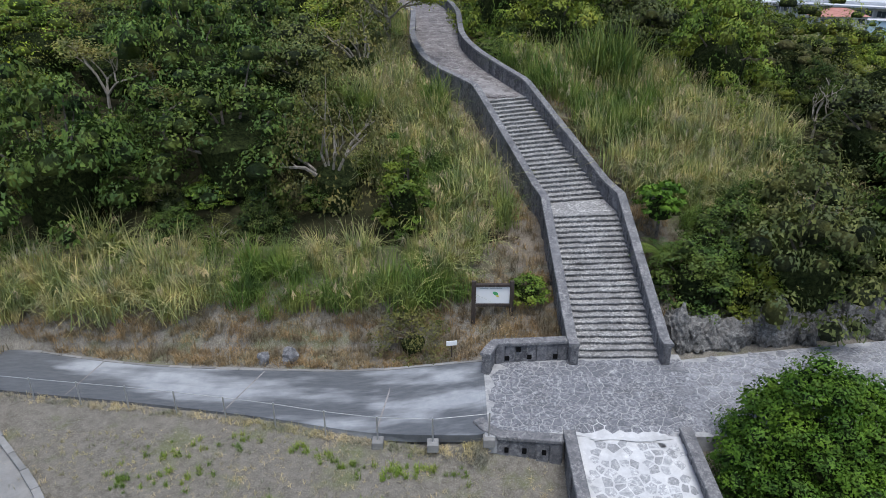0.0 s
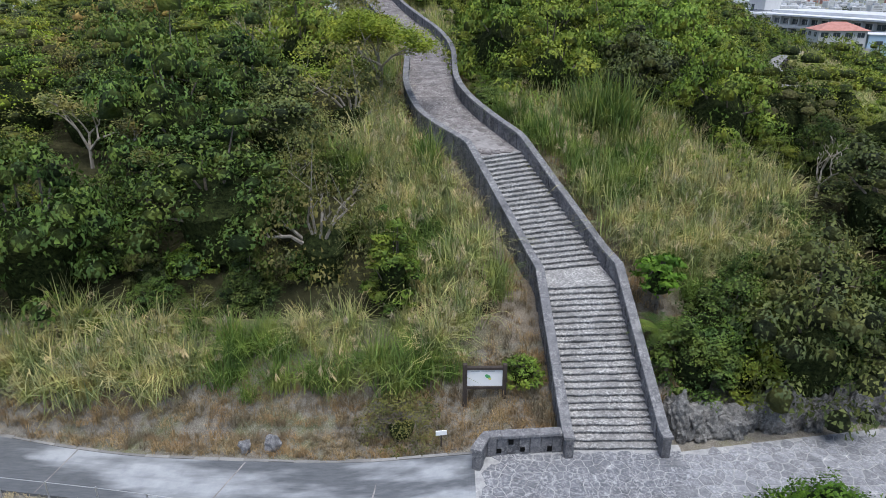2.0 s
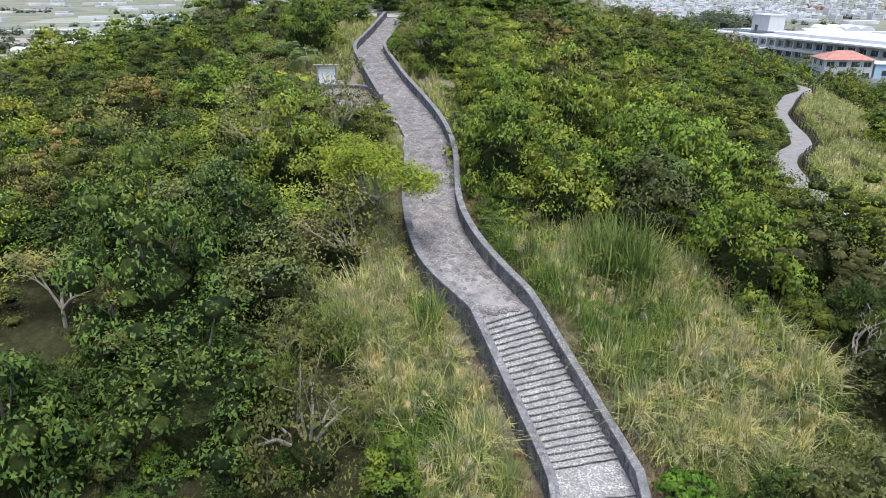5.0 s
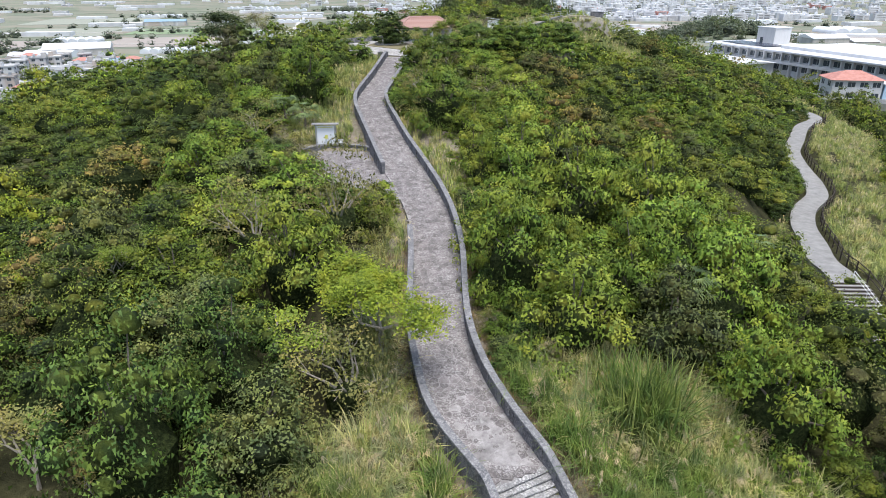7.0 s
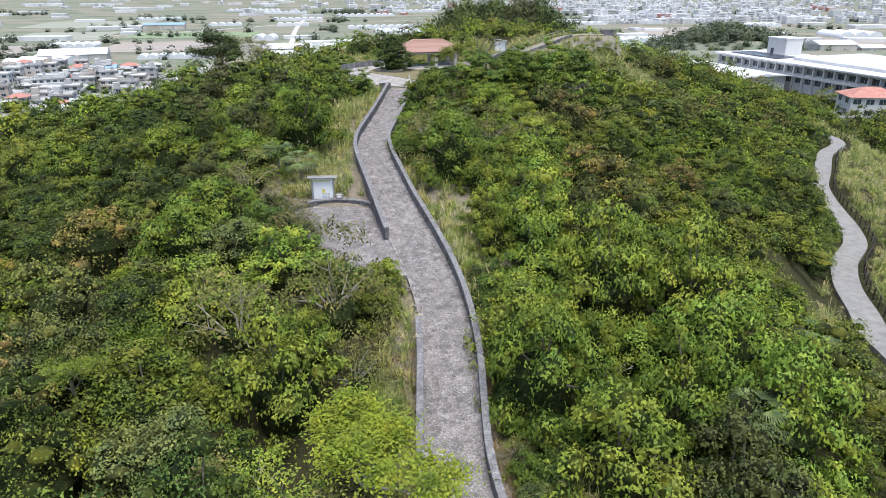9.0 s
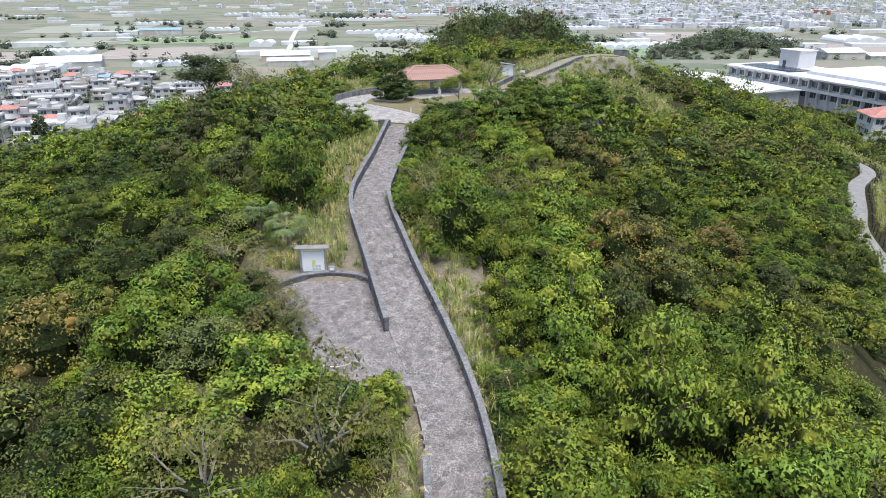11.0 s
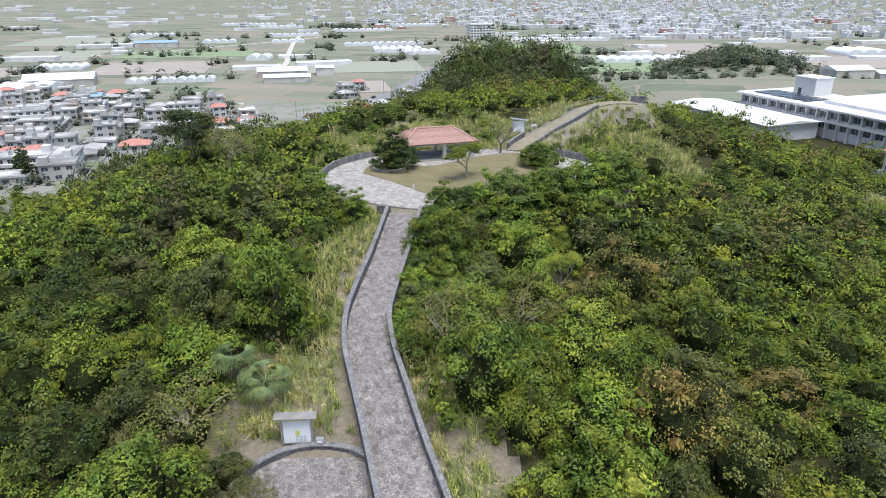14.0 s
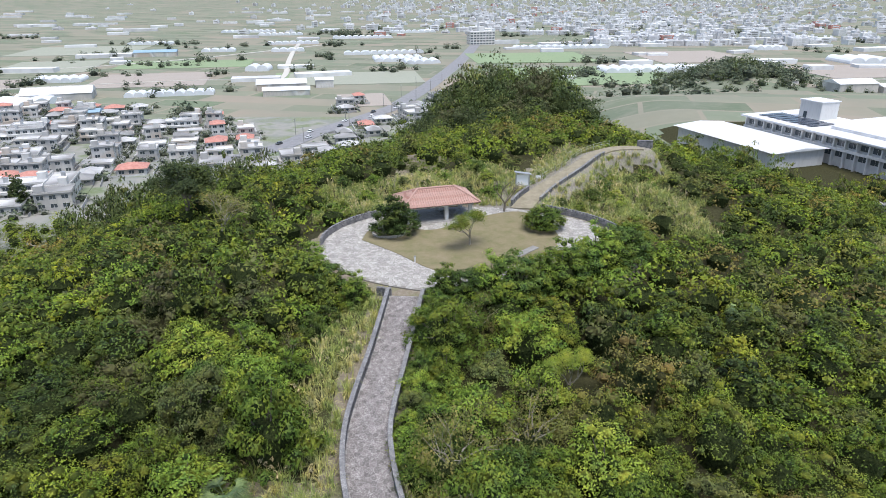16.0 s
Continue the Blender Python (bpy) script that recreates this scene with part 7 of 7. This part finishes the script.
def blocked(x, y, r):
    """Whether a crown of radius r at x, y would stand on something built."""
    if y < 26.0 and x < 9 or y < 25.8:
        return True
    if any(math.hypot(x - a, y - b) < 0.4 + 0.42 * r for a, b in CLEAR):
        return True
    o = abs(float(beside(x, y)))
    if 22 < y < 119 and o < r * 0.75 + 0.35:
        return True
    if -13.0 - r * 0.6 - 0.25 * max(0, y - 75) < x < -4 and 69.4 - r * 0.2 < y < 86.0 + r * 0.3:
        return True
    if 150 < y < 182 and np.hypot(x - (BACK[:, 0] + BACK[:, 2]) / 2, y - (BACK[:, 1] + BACK[:, 3]) / 2).min() < 2.6 + r * 0.8:
        return True
    if x > 112 and y > 185 or x > 58 and y > 224:
        return True
    if plaza_u(x, y) < 1.0 + r / 22 * (0.45 if y < 128 and x > -3 else 1.0):
        return True
    if float(side_away(np.array([x]), np.array([y]))[0]) < r * 0.8 + ((5.5 if 52 < y < 80 and r > 1.2 else 1.7) if x < np.interp(y, SIDE[:, 1], SIDE[:, 0]) else 2.6):
        return True
    return False


def grassy(x, y):
    """How far a spot belongs to the tall grass, 0 to 1."""
    o = float(beside(x, y))
    v = 0.0
    if y < 40.5:
        if o < 0:
            v = max(v, 1.0 - smooth(-o, 5.0 + 1.6 * math.sin(y), 9.0))
        else:
            v = max(v, smooth(o, 0.5, 1.5) * (1 - smooth(o, 9.0, 13.0)) * smooth(y, 29.5, 31.5))
        v = max(v, (1 - smooth(y, 27.6, 29.4)) * (x < 5))
    if 40.5 <= y < 52 and o > 0:
        v = max(v, smooth(o, 1.0, 2.0) * (1 - smooth(o, 9.0, 13.0)) * (1 - smooth(y, 46.5, 49.5)))
    if 40.5 <= y < 47 and o < 0:
        v = max(v, 1 - smooth(-o, 2.0, 4.0))
    if 40 < y < 69 and abs(o) < 3.4 and o != 0:
        v = max(v, 1 - smooth(abs(o), 1.8, 3.3) if o < 0 else 1 - smooth(o, 0.9, 1.5))
    if 60 < y < 69.5 and o < 0:
        v = max(v, 1 - smooth(-o, 2.2, 3.4))
    if 68 < y < 92 and o > 0:
        v = max(v, 1 - smooth(o, 3.0, 5.2))
    if 84 < y < 120 and o < 0:
        v = max(v, 1 - smooth(-o, 3.5, 6.5))
    if 84 < y < 94 and -18 < x < -9:
        v = 1.0
    if (147 < y < 163 and -22 < x < 40 or 160 < y < 181 and 12 < x < 42) and 2.4 < np.hypot(x - (BACK[:, 0] + BACK[:, 2]) / 2, y - (BACK[:, 1] + BACK[:, 3]) / 2).min() < (99 if y < 163 else 7):
        v = max(v, 0.9)
    if x > 33 and float(side_away(np.array([x]), np.array([y]))[0]) < 14 and x > np.interp(y, SIDE[:, 1], SIDE[:, 0]) and y > 38:
        v = max(v, 0.85)
    if y < 86 and x < np.interp(y, SIDE[:, 1], SIDE[:, 0]) and float(side_away(np.array([x]), np.array([y]))[0]) < 7.0:
        v = max(v, 0.8 if noise.noise(Vector((x * 0.2, y * 0.2, 7.0))) > 0.12 else 0.0)
    return float(v)


near_trees, far_crowns = [], []


def spread(n, box4, radius, fit):
    """Random spots in a rectangle that keep their distance, the widest crowns first."""
    P = np.column_stack([rng.uniform(box4[0], box4[1], n), rng.uniform(box4[2], box4[3], n), radius(n)])
    P = P[np.argsort(-P[:, 2])]
    P = P[np.abs(P[:, 0]) < 14 + 0.72 * P[:, 1]]
    kept = np.zeros((len(P), 3))
    m = 0
    for x, y, r in P:
        if m and (np.hypot(kept[:m, 0] - x, kept[:m, 1] - y) < fit * (kept[:m, 2] + r)).any():
            continue
        kept[m] = x, y, r
        m += 1
    return kept[:m]


def spine_x(y):
    return float(np.interp(y, [23, 39, 60, 97, 118], [6, 3, -1, -9, -7]))


near_half = spread(16000, (-95, 105, 26, 122), lambda n: 1.0 + 2.9 * rng.random(n) ** 1.5, 0.63)
far_half = spread(16000, (-135, 115, 122, 300), lambda n: 1.2 + 2.2 * rng.random(n) ** 1.6, 0.66)
for x, y, r in np.concatenate([near_half, far_half]):
    z = float(hill_z(x, y))
    if y > 140 and (z < (-20 if x < 0 else -15) or x > 100 and y > 200 or y > 245) or z < -22:
        continue
    if math.exp(-((x - 16) / 21) ** 2 - ((y - 262) / 27) ** 2) > 0.14 and y > 208:
        continue
    if grassy(x, y) > 0.5 or blocked(x, y, r):
        continue
    d = abs(x - spine_x(y))
    if 146 < y < 205 and np.hypot(x - (BACK[:, 0] + BACK[:, 2]) / 2, y - (BACK[:, 1] + BACK[:, 3]) / 2).min() < 11:
        r = min(r, 2.4)
    if x > 38 and y > 200:
        r = min(r, 1.8)
    (near_trees if y < 112 and d < 19 + max(0, 45 - y) * 0.5 else far_crowns).append((x, y, 0.0, r))
for crowd in (near_trees, far_crowns):
    Z = ground_z(np.array([c[0] for c in crowd]), np.array([c[1] for c in crowd]))
    crowd[:] = [(x, y, float(z), r) for (x, y, _, r), z in zip(crowd, Z)]
rank = sorted(near_trees, key=lambda c: abs(c[0] - spine_x(c[1])))
far_crowns += rank[300:]
SHADE_KINDS, SUN_KINDS = (0, 0, 1, 1, 6, 0, 1, 6, 5), (2, 3, 3, 4, 2, 3, 6, 5, 4, 0)
planted = set()
for x, y, z, r in rank[:300]:
    # evergreens on the western foot; brighter light on ridge and eastern flank put into paler kinds
    west = x < spine_x(y) - 6 and y < 52 or x > 9 and y < 33
    pick = SHADE_KINDS if west else SUN_KINDS
    k = pick[int(rng.integers(len(pick)))]
    s = r / 2.35
    t, sz = rng.uniform(0, 360), s * rng.uniform(0.85, 1.65) + 0.12
    if k in planted:
        place(PROTO[k], x, y, z - 0.1, t, s, sz)
    else:
        planted.add(k)
        PROTO[k].matrix_basis = pose(x, y, z - 0.1, 0, 0, t)


def woods(name, label, crowns, count, size, mats, seed, share=None):
    """Uncounted trees further off: clumped crowns, each of one kind of leaf."""
    r = np.random.default_rng(seed)
    banks = []
    for fine in (1.0, 0.62, 0.48):
        bank = []
        for k in range(8):
            L = lobes_of(1.0, 1.2, int(r.integers(15, 27)), r, 0.16, 0.34)
            bank.append(crown_leaves(L, int(count / fine ** 1.4), size * fine, r, inner=0.68, n=8, packed=count > 500))
        banks.append(bank)
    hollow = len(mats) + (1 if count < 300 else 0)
    out, inside, kind, facing, caps, cap_kind, turned = [], [], [], [], [], [], []
    for x, y, z, R, *more in crowns:
        bank = banks[2 if y < 60 else 1 if R > 2.2 and y < 105 else 0]
        q = bank[int(r.integers(len(bank)))]
        a = r.uniform(0, 2 * math.pi)
        c, s = math.cos(a) * R, math.sin(a) * R
        M = np.array([[c, -s, 0], [s, c, 0], [0, 0, R * r.uniform(0.75, 1.25) + r.uniform(0.0, 1.0) * (y < 120) + (more[0] if more else 0.0)]])
        U = np.array([[math.cos(a), -math.sin(a), 0], [math.sin(a), math.cos(a), 0], [0, 0, 1.0]])
        at = np.array([x, y, z - 0.1])
        k = int(r.choice(len(mats), p=share))
        out.append(q[0] @ M.T + at)
        inside.append(q[1] @ M.T + at)
        facing.append(q[2] @ U.T)
        kind.append(np.full(len(q[0]), k))
        caps.append(q[3] @ M.T + at)
        turned.append(q[4] @ U.T)
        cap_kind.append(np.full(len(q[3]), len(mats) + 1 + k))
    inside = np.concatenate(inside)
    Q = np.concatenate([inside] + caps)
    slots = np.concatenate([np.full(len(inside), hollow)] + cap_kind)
    return tagged(new(name, quad_cloud(name, Q, *mats, CROWNSHADE, *(UNDER[m.name] for m in mats), slots=slots, tris=np.concatenate(out), tri_slots=np.concatenate(kind), tri_normals=np.concatenate(facing), quad_normals=np.concatenate(turned))), label, "woods", kind="stuff")


MIXED = [0.20, 0.29, 0.23, 0.14, 0.08, 0.06]
mid = [c for c in far_crowns if c[1] < 120]
far = [c for c in far_crowns if c[1] >= 120]
# tall trees that stand before the school
for k in range(64):
    x, y = rng.uniform(78, 116), rng.uniform(172, 232)
    if side_away(np.array([x]), np.array([y]))[0] > 9:
        far.append((x, y, ground_at(x, y), rng.uniform(2.2, 3.6), rng.uniform(0.5, 2.0) if x > 93 else 0.0))
for k in range(26):
    x, y = rng.uniform(58, 84), rng.uniform(200, 226)
    far.append((x, y, ground_at(x, y), rng.uniform(2.2, 3.2), rng.uniform(1.0, 2.6)))
# dark wood at the north-western foot, above the houses
foot = []
for k in range(80):
    u = rng.random()
    x, y = -104 + 56 * u + rng.normal() * 4, 234 - 28 * u + rng.normal() * 6
    z, r = ground_at(x, y), rng.uniform(3.0, 4.4)
    top = 4.5 + 0.28 * (x + 75) - rng.uniform(0.0, 4.0)
    foot.append((x, y, z, r, max(0.0, (top - z) / 1.3 - r)))
SHADY = [0.46, 0.26, 0.12, 0.05, 0.07, 0.04]
ridge = [c for c in mid if abs(c[0] - spine_x(c[1])) < 24]
flank = [c for c in mid if c[0] - spine_x(c[1]) <= -24]
ridge += [c for c in mid if c[0] - spine_x(c[1]) >= 24]
woods("ridge_woods", "mixed green woods along the ridge", ridge, 1150, 0.074, WOODS, 5, MIXED)
woods("hillside_woods", "dense dark evergreen woods on the flanks of the hill", flank, 1050, 0.074, WOODS, 15, SHADY)
woods("foot_woods", "dark evergreen wood at the foot of the hill", foot, 420, 0.105, [DARKWOODS, WOODS[0]], 23, [0.75, 0.25])
woods("hilltop_woods", "dense evergreen woods behind the plaza", far, 300, 0.126, WOODS, 6, MIXED)

# the tall dark grove behind the plaza, and the wooded knoll on the plain
grove = []
for k in range(150):
    a, q = rng.uniform(0, 2 * math.pi), math.sqrt(rng.random())
    x, y = 13 + 29 * q * math.cos(a), 252 + 30 * q * math.sin(a)
    if y < 214:
        continue
    tall = math.exp(-((x - 7) / 15) ** 2 - ((y - 258) / 24) ** 2) + 0.75 * math.exp(-((x - 32) / 9) ** 2 - ((y - 252) / 22) ** 2)
    grove.append((x, y, ground_at(x, y), rng.uniform(3.2, 4.8) + 1.6 * tall, 5.5 * tall + rng.uniform(-1.0, 0.8)))
woods("dark_grove", "tall dark evergreen grove on the far shoulder", grove, 490, 0.092, [DARKWOODS, WOODS[0], WOODS[4]], 7, [0.84, 0.10, 0.06])
knoll = []
for k in range(190):
    a, b = rng.normal() * 21 + 200, rng.normal() * 14 + 522
    knoll.append((a, b, ground_at(a, b), rng.uniform(4.5, 7.5)))
for k in range(150):
    a, b = rng.uniform(125, 280), rng.uniform(455, 545)
    knoll.append((a, b, ground_at(a, b), rng.uniform(1.5, 3.0)))
woods("knoll_woods", "dark wooded knoll standing on the plain", knoll, 260, 0.14, [HAZETREES, DARKWOODS], 19, [0.7, 0.3])
knoll = []
for k in range(70):
    y = 450 + 900 * rng.random()
    x = rng.uniform(-0.7, 0.6) * y
    if street_away(x, y) < 22:
        continue
    n = int(rng.integers(3, 14))
    for q in range(n):
        knoll.append((x + rng.normal() * 16, y + rng.normal() * 9, ground_at(x, y) - 0.5, rng.uniform(3, 6.5)))
for x, y in spots:
    for q in range(5):
        a, b = x + rng.uniform(-9, 9), y + rng.choice((-7.5, 7.5)) + rng.uniform(-1, 1)
        if street_away(a, b) > 9:
            knoll.append((a, b, ground_at(a, b) - 0.3, rng.uniform(1.6, 3.6)))
woods("plain_trees", "haze-paled trees and hedges scattered over the plain", knoll, 56, 0.28, [HAZETREES], 9)


# ---- tall grass ----
def grass_bank(n, count, length, spread, width, seed, joints=(0.0, 0.42, 0.76, 1.0)):
    r = np.random.default_rng(seed)
    return [tuft_blades(count, length, spread, width, r, 0.55, joints) for _ in range(n)]


def meadow(name, label, spots, bank, mat, seed, plumes=0):
    r = np.random.default_rng(seed)
    out, feathers = [], []
    for x, y, z, s in spots:
        q, tips = bank[int(r.integers(len(bank)))]
        a = r.uniform(0, 2 * math.pi)
        M = np.array([[math.cos(a), -math.sin(a), 0], [math.sin(a), math.cos(a), 0], [0, 0, 1.0]]) * s
        out.append(q @ M.T + np.array([x, y, z]))
        if plumes and r.random() < plumes:
            for _ in range(int(r.integers(3, 8))):
                a = r.uniform(0, 2 * math.pi)
                h = np.array([math.cos(a), math.sin(a), 0.0])
                root = np.array([x, y, z + 0.5]) + h * 0.2
                top = root + h * r.uniform(0.3, 0.8) * s + np.array([0, 0, r.uniform(0.8, 1.35) * s])
                feathers.append([root - (0.01, 0, 0), root + (0.01, 0, 0), top + (0.01, 0, 0), top - (0.01, 0, 0)])
                for k in range(9):
                    p = top - h * 0.035 * k + np.array([0, 0, -0.035 * k])
                    e = p + h * r.uniform(0.15, 0.32) + np.array([r.normal() * 0.07, r.normal() * 0.07, r.uniform(-0.24, 0.05)])
                    w = np.cross(h, [0, 0, 1.0]) * 0.011
                    feathers.append([p - w * 0.5, p + w * 0.5, e + w, e - w])
    Q = np.concatenate(out)
    slots = np.zeros(len(Q), int)
    if feathers:
        Q = np.concatenate([Q, np.array(feathers)])
        slots = np.concatenate([slots, np.ones(len(feathers), int)])
    return tagged(new(name, quad_cloud(name, Q, mat, PLUME, slots=slots)), label, "grass", kind="stuff")


low_g, low_green, straw, high_g = [], [], [], []
for j in range(int((56 - 24.5) / 0.9)):
    for i in range(int(62 / 0.9)):
        x, y = -36 + i * 0.9 + rng.uniform(-0.4, 0.4), 24.9 + j * 0.9 + rng.uniform(-0.3, 0.3)
        v = grassy(x, y)
        if v <= 0.3 or abs(float(beside(x, y))) < 0.75 or math.hypot(x - 10.2, y - 42.6) < 2.2:
            continue
        z = ground_at(x, y)
        o = float(beside(x, y))
        n = noise.noise(Vector((x * 0.16, y * 0.16, 3.0)))
        edge_zone = (o < 0 and (y < 26.0 or (o > -3.6 and y < 29.5) or o > -1.3)) or (0 < o < 1.7)
        if edge_zone:
            straw.append((x, y, z, rng.uniform(0.5, 1.0)))
        elif n > -0.02 and not (o > 3.0 and 39.5 < y < 50):
            low_green.append((x, y, z, rng.uniform(0.55, 1.35)))
        else:
            low_g.append((x, y, z, rng.uniform(0.55, 1.45)))
for j in range(int((181 - 38) / 0.98)):
    for i in range(int(150 / 0.98)):
        x, y = -30 + i * 0.98 + rng.uniform(-0.45, 0.45), 38 + j * 0.98 + rng.uniform(-0.45, 0.45)
        if y < 56 and x < 26:
            continue
        if x > 45 and rng.random() < 0.45 or plaza_u(x, y) < 1.05:
            continue
        v = grassy(x, y)
        if v <= 0.3 or (y < 119 and abs(float(beside(x, y))) < 0.7):
            continue
        if float(side_away(np.array([x]), np.array([y]))[0]) < 2.6 or -16.8 < x < -5 and 66 < y < 85.2:
            continue
        high_g.append((x, y, ground_at(x, y), rng.uniform(0.7, 1.2)))
# trees that lean over the eastern parapet below the plaza
for k in range(17):
    y, w = 92.5 + k * 1.45 + rng.uniform(-0.4, 0.4), rng.uniform(0.62, 1.0)
    x = float(right_x(y)) + 0.5 + 1.75 * w + (k % 3 == 2) * 1.8
    place(PROTO[(3, 2, 0, 3, 4, 1, 6)[k % 7]], x, y, ground_at(x, y) - 0.1, 61 * k, w, w * rng.uniform(0.9, 1.3))
# trees that hide parts of the eastern walk
for k in range(30):
    i = int(np.argmin(np.abs(SIDE[:, 1] - (85 + k * 2.5))))
    w = rng.uniform(0.6, 1.15) if not 98 < SIDE[i, 1] < 112 else 0.5
    t = SIDE[min(i + 1, len(SIDE) - 1)] - SIDE[i - 1]
    t = t / np.hypot(*t)
    x, y = SIDE[i, 0] - t[1] * (1.5 + 2.2 * w), SIDE[i, 1] + t[0] * (1.5 + 2.2 * w)
    place(PROTO[(1, 0, 3, 6, 2, 0, 5)[k % 7]], x, y, ground_at(x, y) - 0.2, 37 * k, w, w * rng.uniform(0.9, 1.3))
# shrubs in the grass behind the plaza
for k in range(46):
    if k < 26:
        x, y = rng.uniform(-24, 6), rng.uniform(149, 164)
    else:
        x, y = rng.uniform(14, 38), rng.uniform(148, 166)
    if plaza_u(x, y) < 1.1 or np.hypot(x - (BACK[:, 0] + BACK[:, 2]) / 2, y - (BACK[:, 1] + BACK[:, 3]) / 2).min() < 3.0 or math.hypot(x - 10, y - 155) < 3:
        continue
    w = rng.uniform(0.35, 0.75)
    place(PROTO[(4, 3, 6, 0, 2, 5)[k % 6]], x, y, ground_at(x, y) - 0.1, 51 * k, w, w * rng.uniform(0.8, 1.1))
# bushes round the rim of the map terrace
for x, y, k, w in ((-13.6, 76.6, 5, 0.95), (-14.6, 79.2, 5, 0.8), (-13.0, 73.6, 6, 0.85), (-11.4, 71.0, 2, 0.62), (-13.8, 70.6, 0, 0.9), (-16.6, 81.6, 6, 0.8), (-16.2, 76.0, 1, 0.9), (-10.4, 68.0, 4, 0.7), (-5.4, 67.6, 3, 0.55)):
    place(PROTO[k], x, y, ground_at(x, y) - 0.1, 43 * x, w, w * 1.1)
# shrubs that crowd the parapet on the ridge
for k in range(34):
    y, w = 46.5 + k * 0.75 + rng.uniform(-0.3, 0.3), rng.uniform(0.45, 0.72)
    o = 0.9 + 2.2 * w * 0.9 + (k % 2) * 1.6
    x = float(right_x(y)) + o
    place(PROTO[(0, 3, 6, 1, 2, 0, 5)[k % 7]], x, y, ground_at(x, y) - 0.1, 47 * k, w, w * rng.uniform(0.8, 1.15))
# low bushes scattered through the grass at the foot of the slope
for x, y, k, w in ((-22.5, 29.5, 0, 0.62), (-20.0, 28.6, 3, 0.5), (-17.6, 29.8, 6, 0.6), (-15.2, 28.9, 2, 0.45), (-13.0, 29.9, 0, 0.6), (-10.8, 29.6, 5, 0.55), (-8.6, 30.4, 6, 0.6), (-6.2, 31.6, 0, 0.55), (-11.8, 31.9, 2, 0.6), (-15.8, 32.0, 0, 0.75), (-19.4, 31.8, 2, 0.7),
                   (-23.6, 32.4, 6, 0.75), (-4.0, 33.8, 3, 0.5), (-0.6, 34.4, 0, 0.4), (12.5, 33.0, 0, 0.45), (15.4, 31.5, 6, 0.5), (17.2, 34.6, 0, 0.6), (14.6, 38.5, 2, 0.5), (7.6, 46.2, 6, 0.5)):
    place(PROTO[k], x, y, ground_at(x, y) - 0.1, 50 * x, w, w * 0.9)
# short litter and sparse tufts on the bank, the verge and under the bushes
verge = []
green_tufts = []
for cx, cy, w in ((-9.4, 18.4, 0.9), (-8.8, 17.4, 0.8), (-10.6, 17.2, 0.7), (-5.0, 18.6, 0.5), (-5.6, 16.2, 0.5), (-1.6, 17.5, 0.8), (-0.7, 17.7, 0.6), (0.6, 17.6, 0.4), (-3.2, 17.9, 0.5), (-7.2, 18.9, 0.5), (2.6, 15.8, 0.6), (-2.4, 16.0, 0.5), (-4.0, 18.2, 0.3)):
    for k in range(int(22 * w)):
        x, y = cx + rng.normal() * w * 0.7, cy + rng.normal() * w * 0.35
        if x < 3.6:
            green_tufts.append((x, y, ground_at(x, y), rng.uniform(0.3, 0.75)))
for k in range(700):
    i = int(rng.integers(6, len(ROAD) - 2))
    u = rng.random()
    x, y = ROAD[i, 0] * u + ROAD[i + 1, 0] * (1 - u), ROAD[i, 1] * u + ROAD[i + 1, 1] * (1 - u) - rng.uniform(0.08, 0.45)
    verge.append((x, y, ground_at(x, y), rng.uniform(0.4, 0.8)))
for k in range(4200):
    x, y = rng.uniform(-22, 6), rng.uniform(9, 19.6)
    if y > np.interp(x, ROAD[:, 0], ROAD[:, 1]) - 0.5 or x > 3.6 and y > 8:
        continue
    verge.append((x, y, ground_at(x, y), rng.uniform(0.25, 0.6)))
for k in range(4200):
    x, y = rng.uniform(-26, 5), rng.uniform(23.4, 27.5)
    if y < np.interp(x, ROAD[:, 2][::1], ROAD[:, 3]) + 0.35 or (x > 1.3 and y < 23.6):
        continue
    straw.append((x, y, ground_at(x, y), rng.uniform(0.25, 0.7)))
for k in range(1500):
    y, side = rng.uniform(24.2, 60), rng.choice((-1, 1))
    o = rng.uniform(0.45, 2.8)
    x = float(left_x(y)) - o if side < 0 else float(right_x(y)) + o
    straw.append((x, y, ground_at(x, y), rng.uniform(0.45, 1.0)))
meadow("silver_grass", "tall silvery grass with pale plumes beside the stairs", low_g, grass_bank(8, 150, 2.3, 1.25, 0.036, 1), GRASS, 2, plumes=0.9)
meadow("green_grass", "tall fresh green grass on the slope", low_green, grass_bank(8, 140, 2.2, 1.2, 0.038, 3), GREENGRASS, 4, plumes=0.3)
meadow("dry_grass", "flattened straw-coloured dry grass", straw, grass_bank(8, 15, 0.8, 1.35, 0.032, 5, (0.0, 0.55, 1.0)), STRAW, 6)
meadow("ridge_grass", "tall green and straw grass along the ridge", high_g, grass_bank(8, 34, 1.7, 1.15, 0.060, 7, (0.0, 0.55, 1.0)), RIDGEGRASS, 8, plumes=0.15)
meadow("verge_grass", "short dry grass on the mown verge", verge, grass_bank(6, 8, 0.45, 1.4, 0.024, 9, (0.0, 0.55, 1.0)), VERGE, 10)
meadow("verge_tufts", "bright green tufts in the dry verge", green_tufts, grass_bank(5, 26, 0.55, 1.1, 0.026, 12), FRESHGRASS, 13)

# ---- the stones of the junction, one by one ----
pave("paving_stone", "", cells(1.6, 9.6, 18.2, 23.3, 0.38, lambda x, y: 1.75 < x < 9.5 and 18.35 < y < 23.0 and not (x < 2.4 and y > 22.2), 9), lambda x, y: -0.012, JUNCTIONSTONE, junction, gap=0.022, single=True)
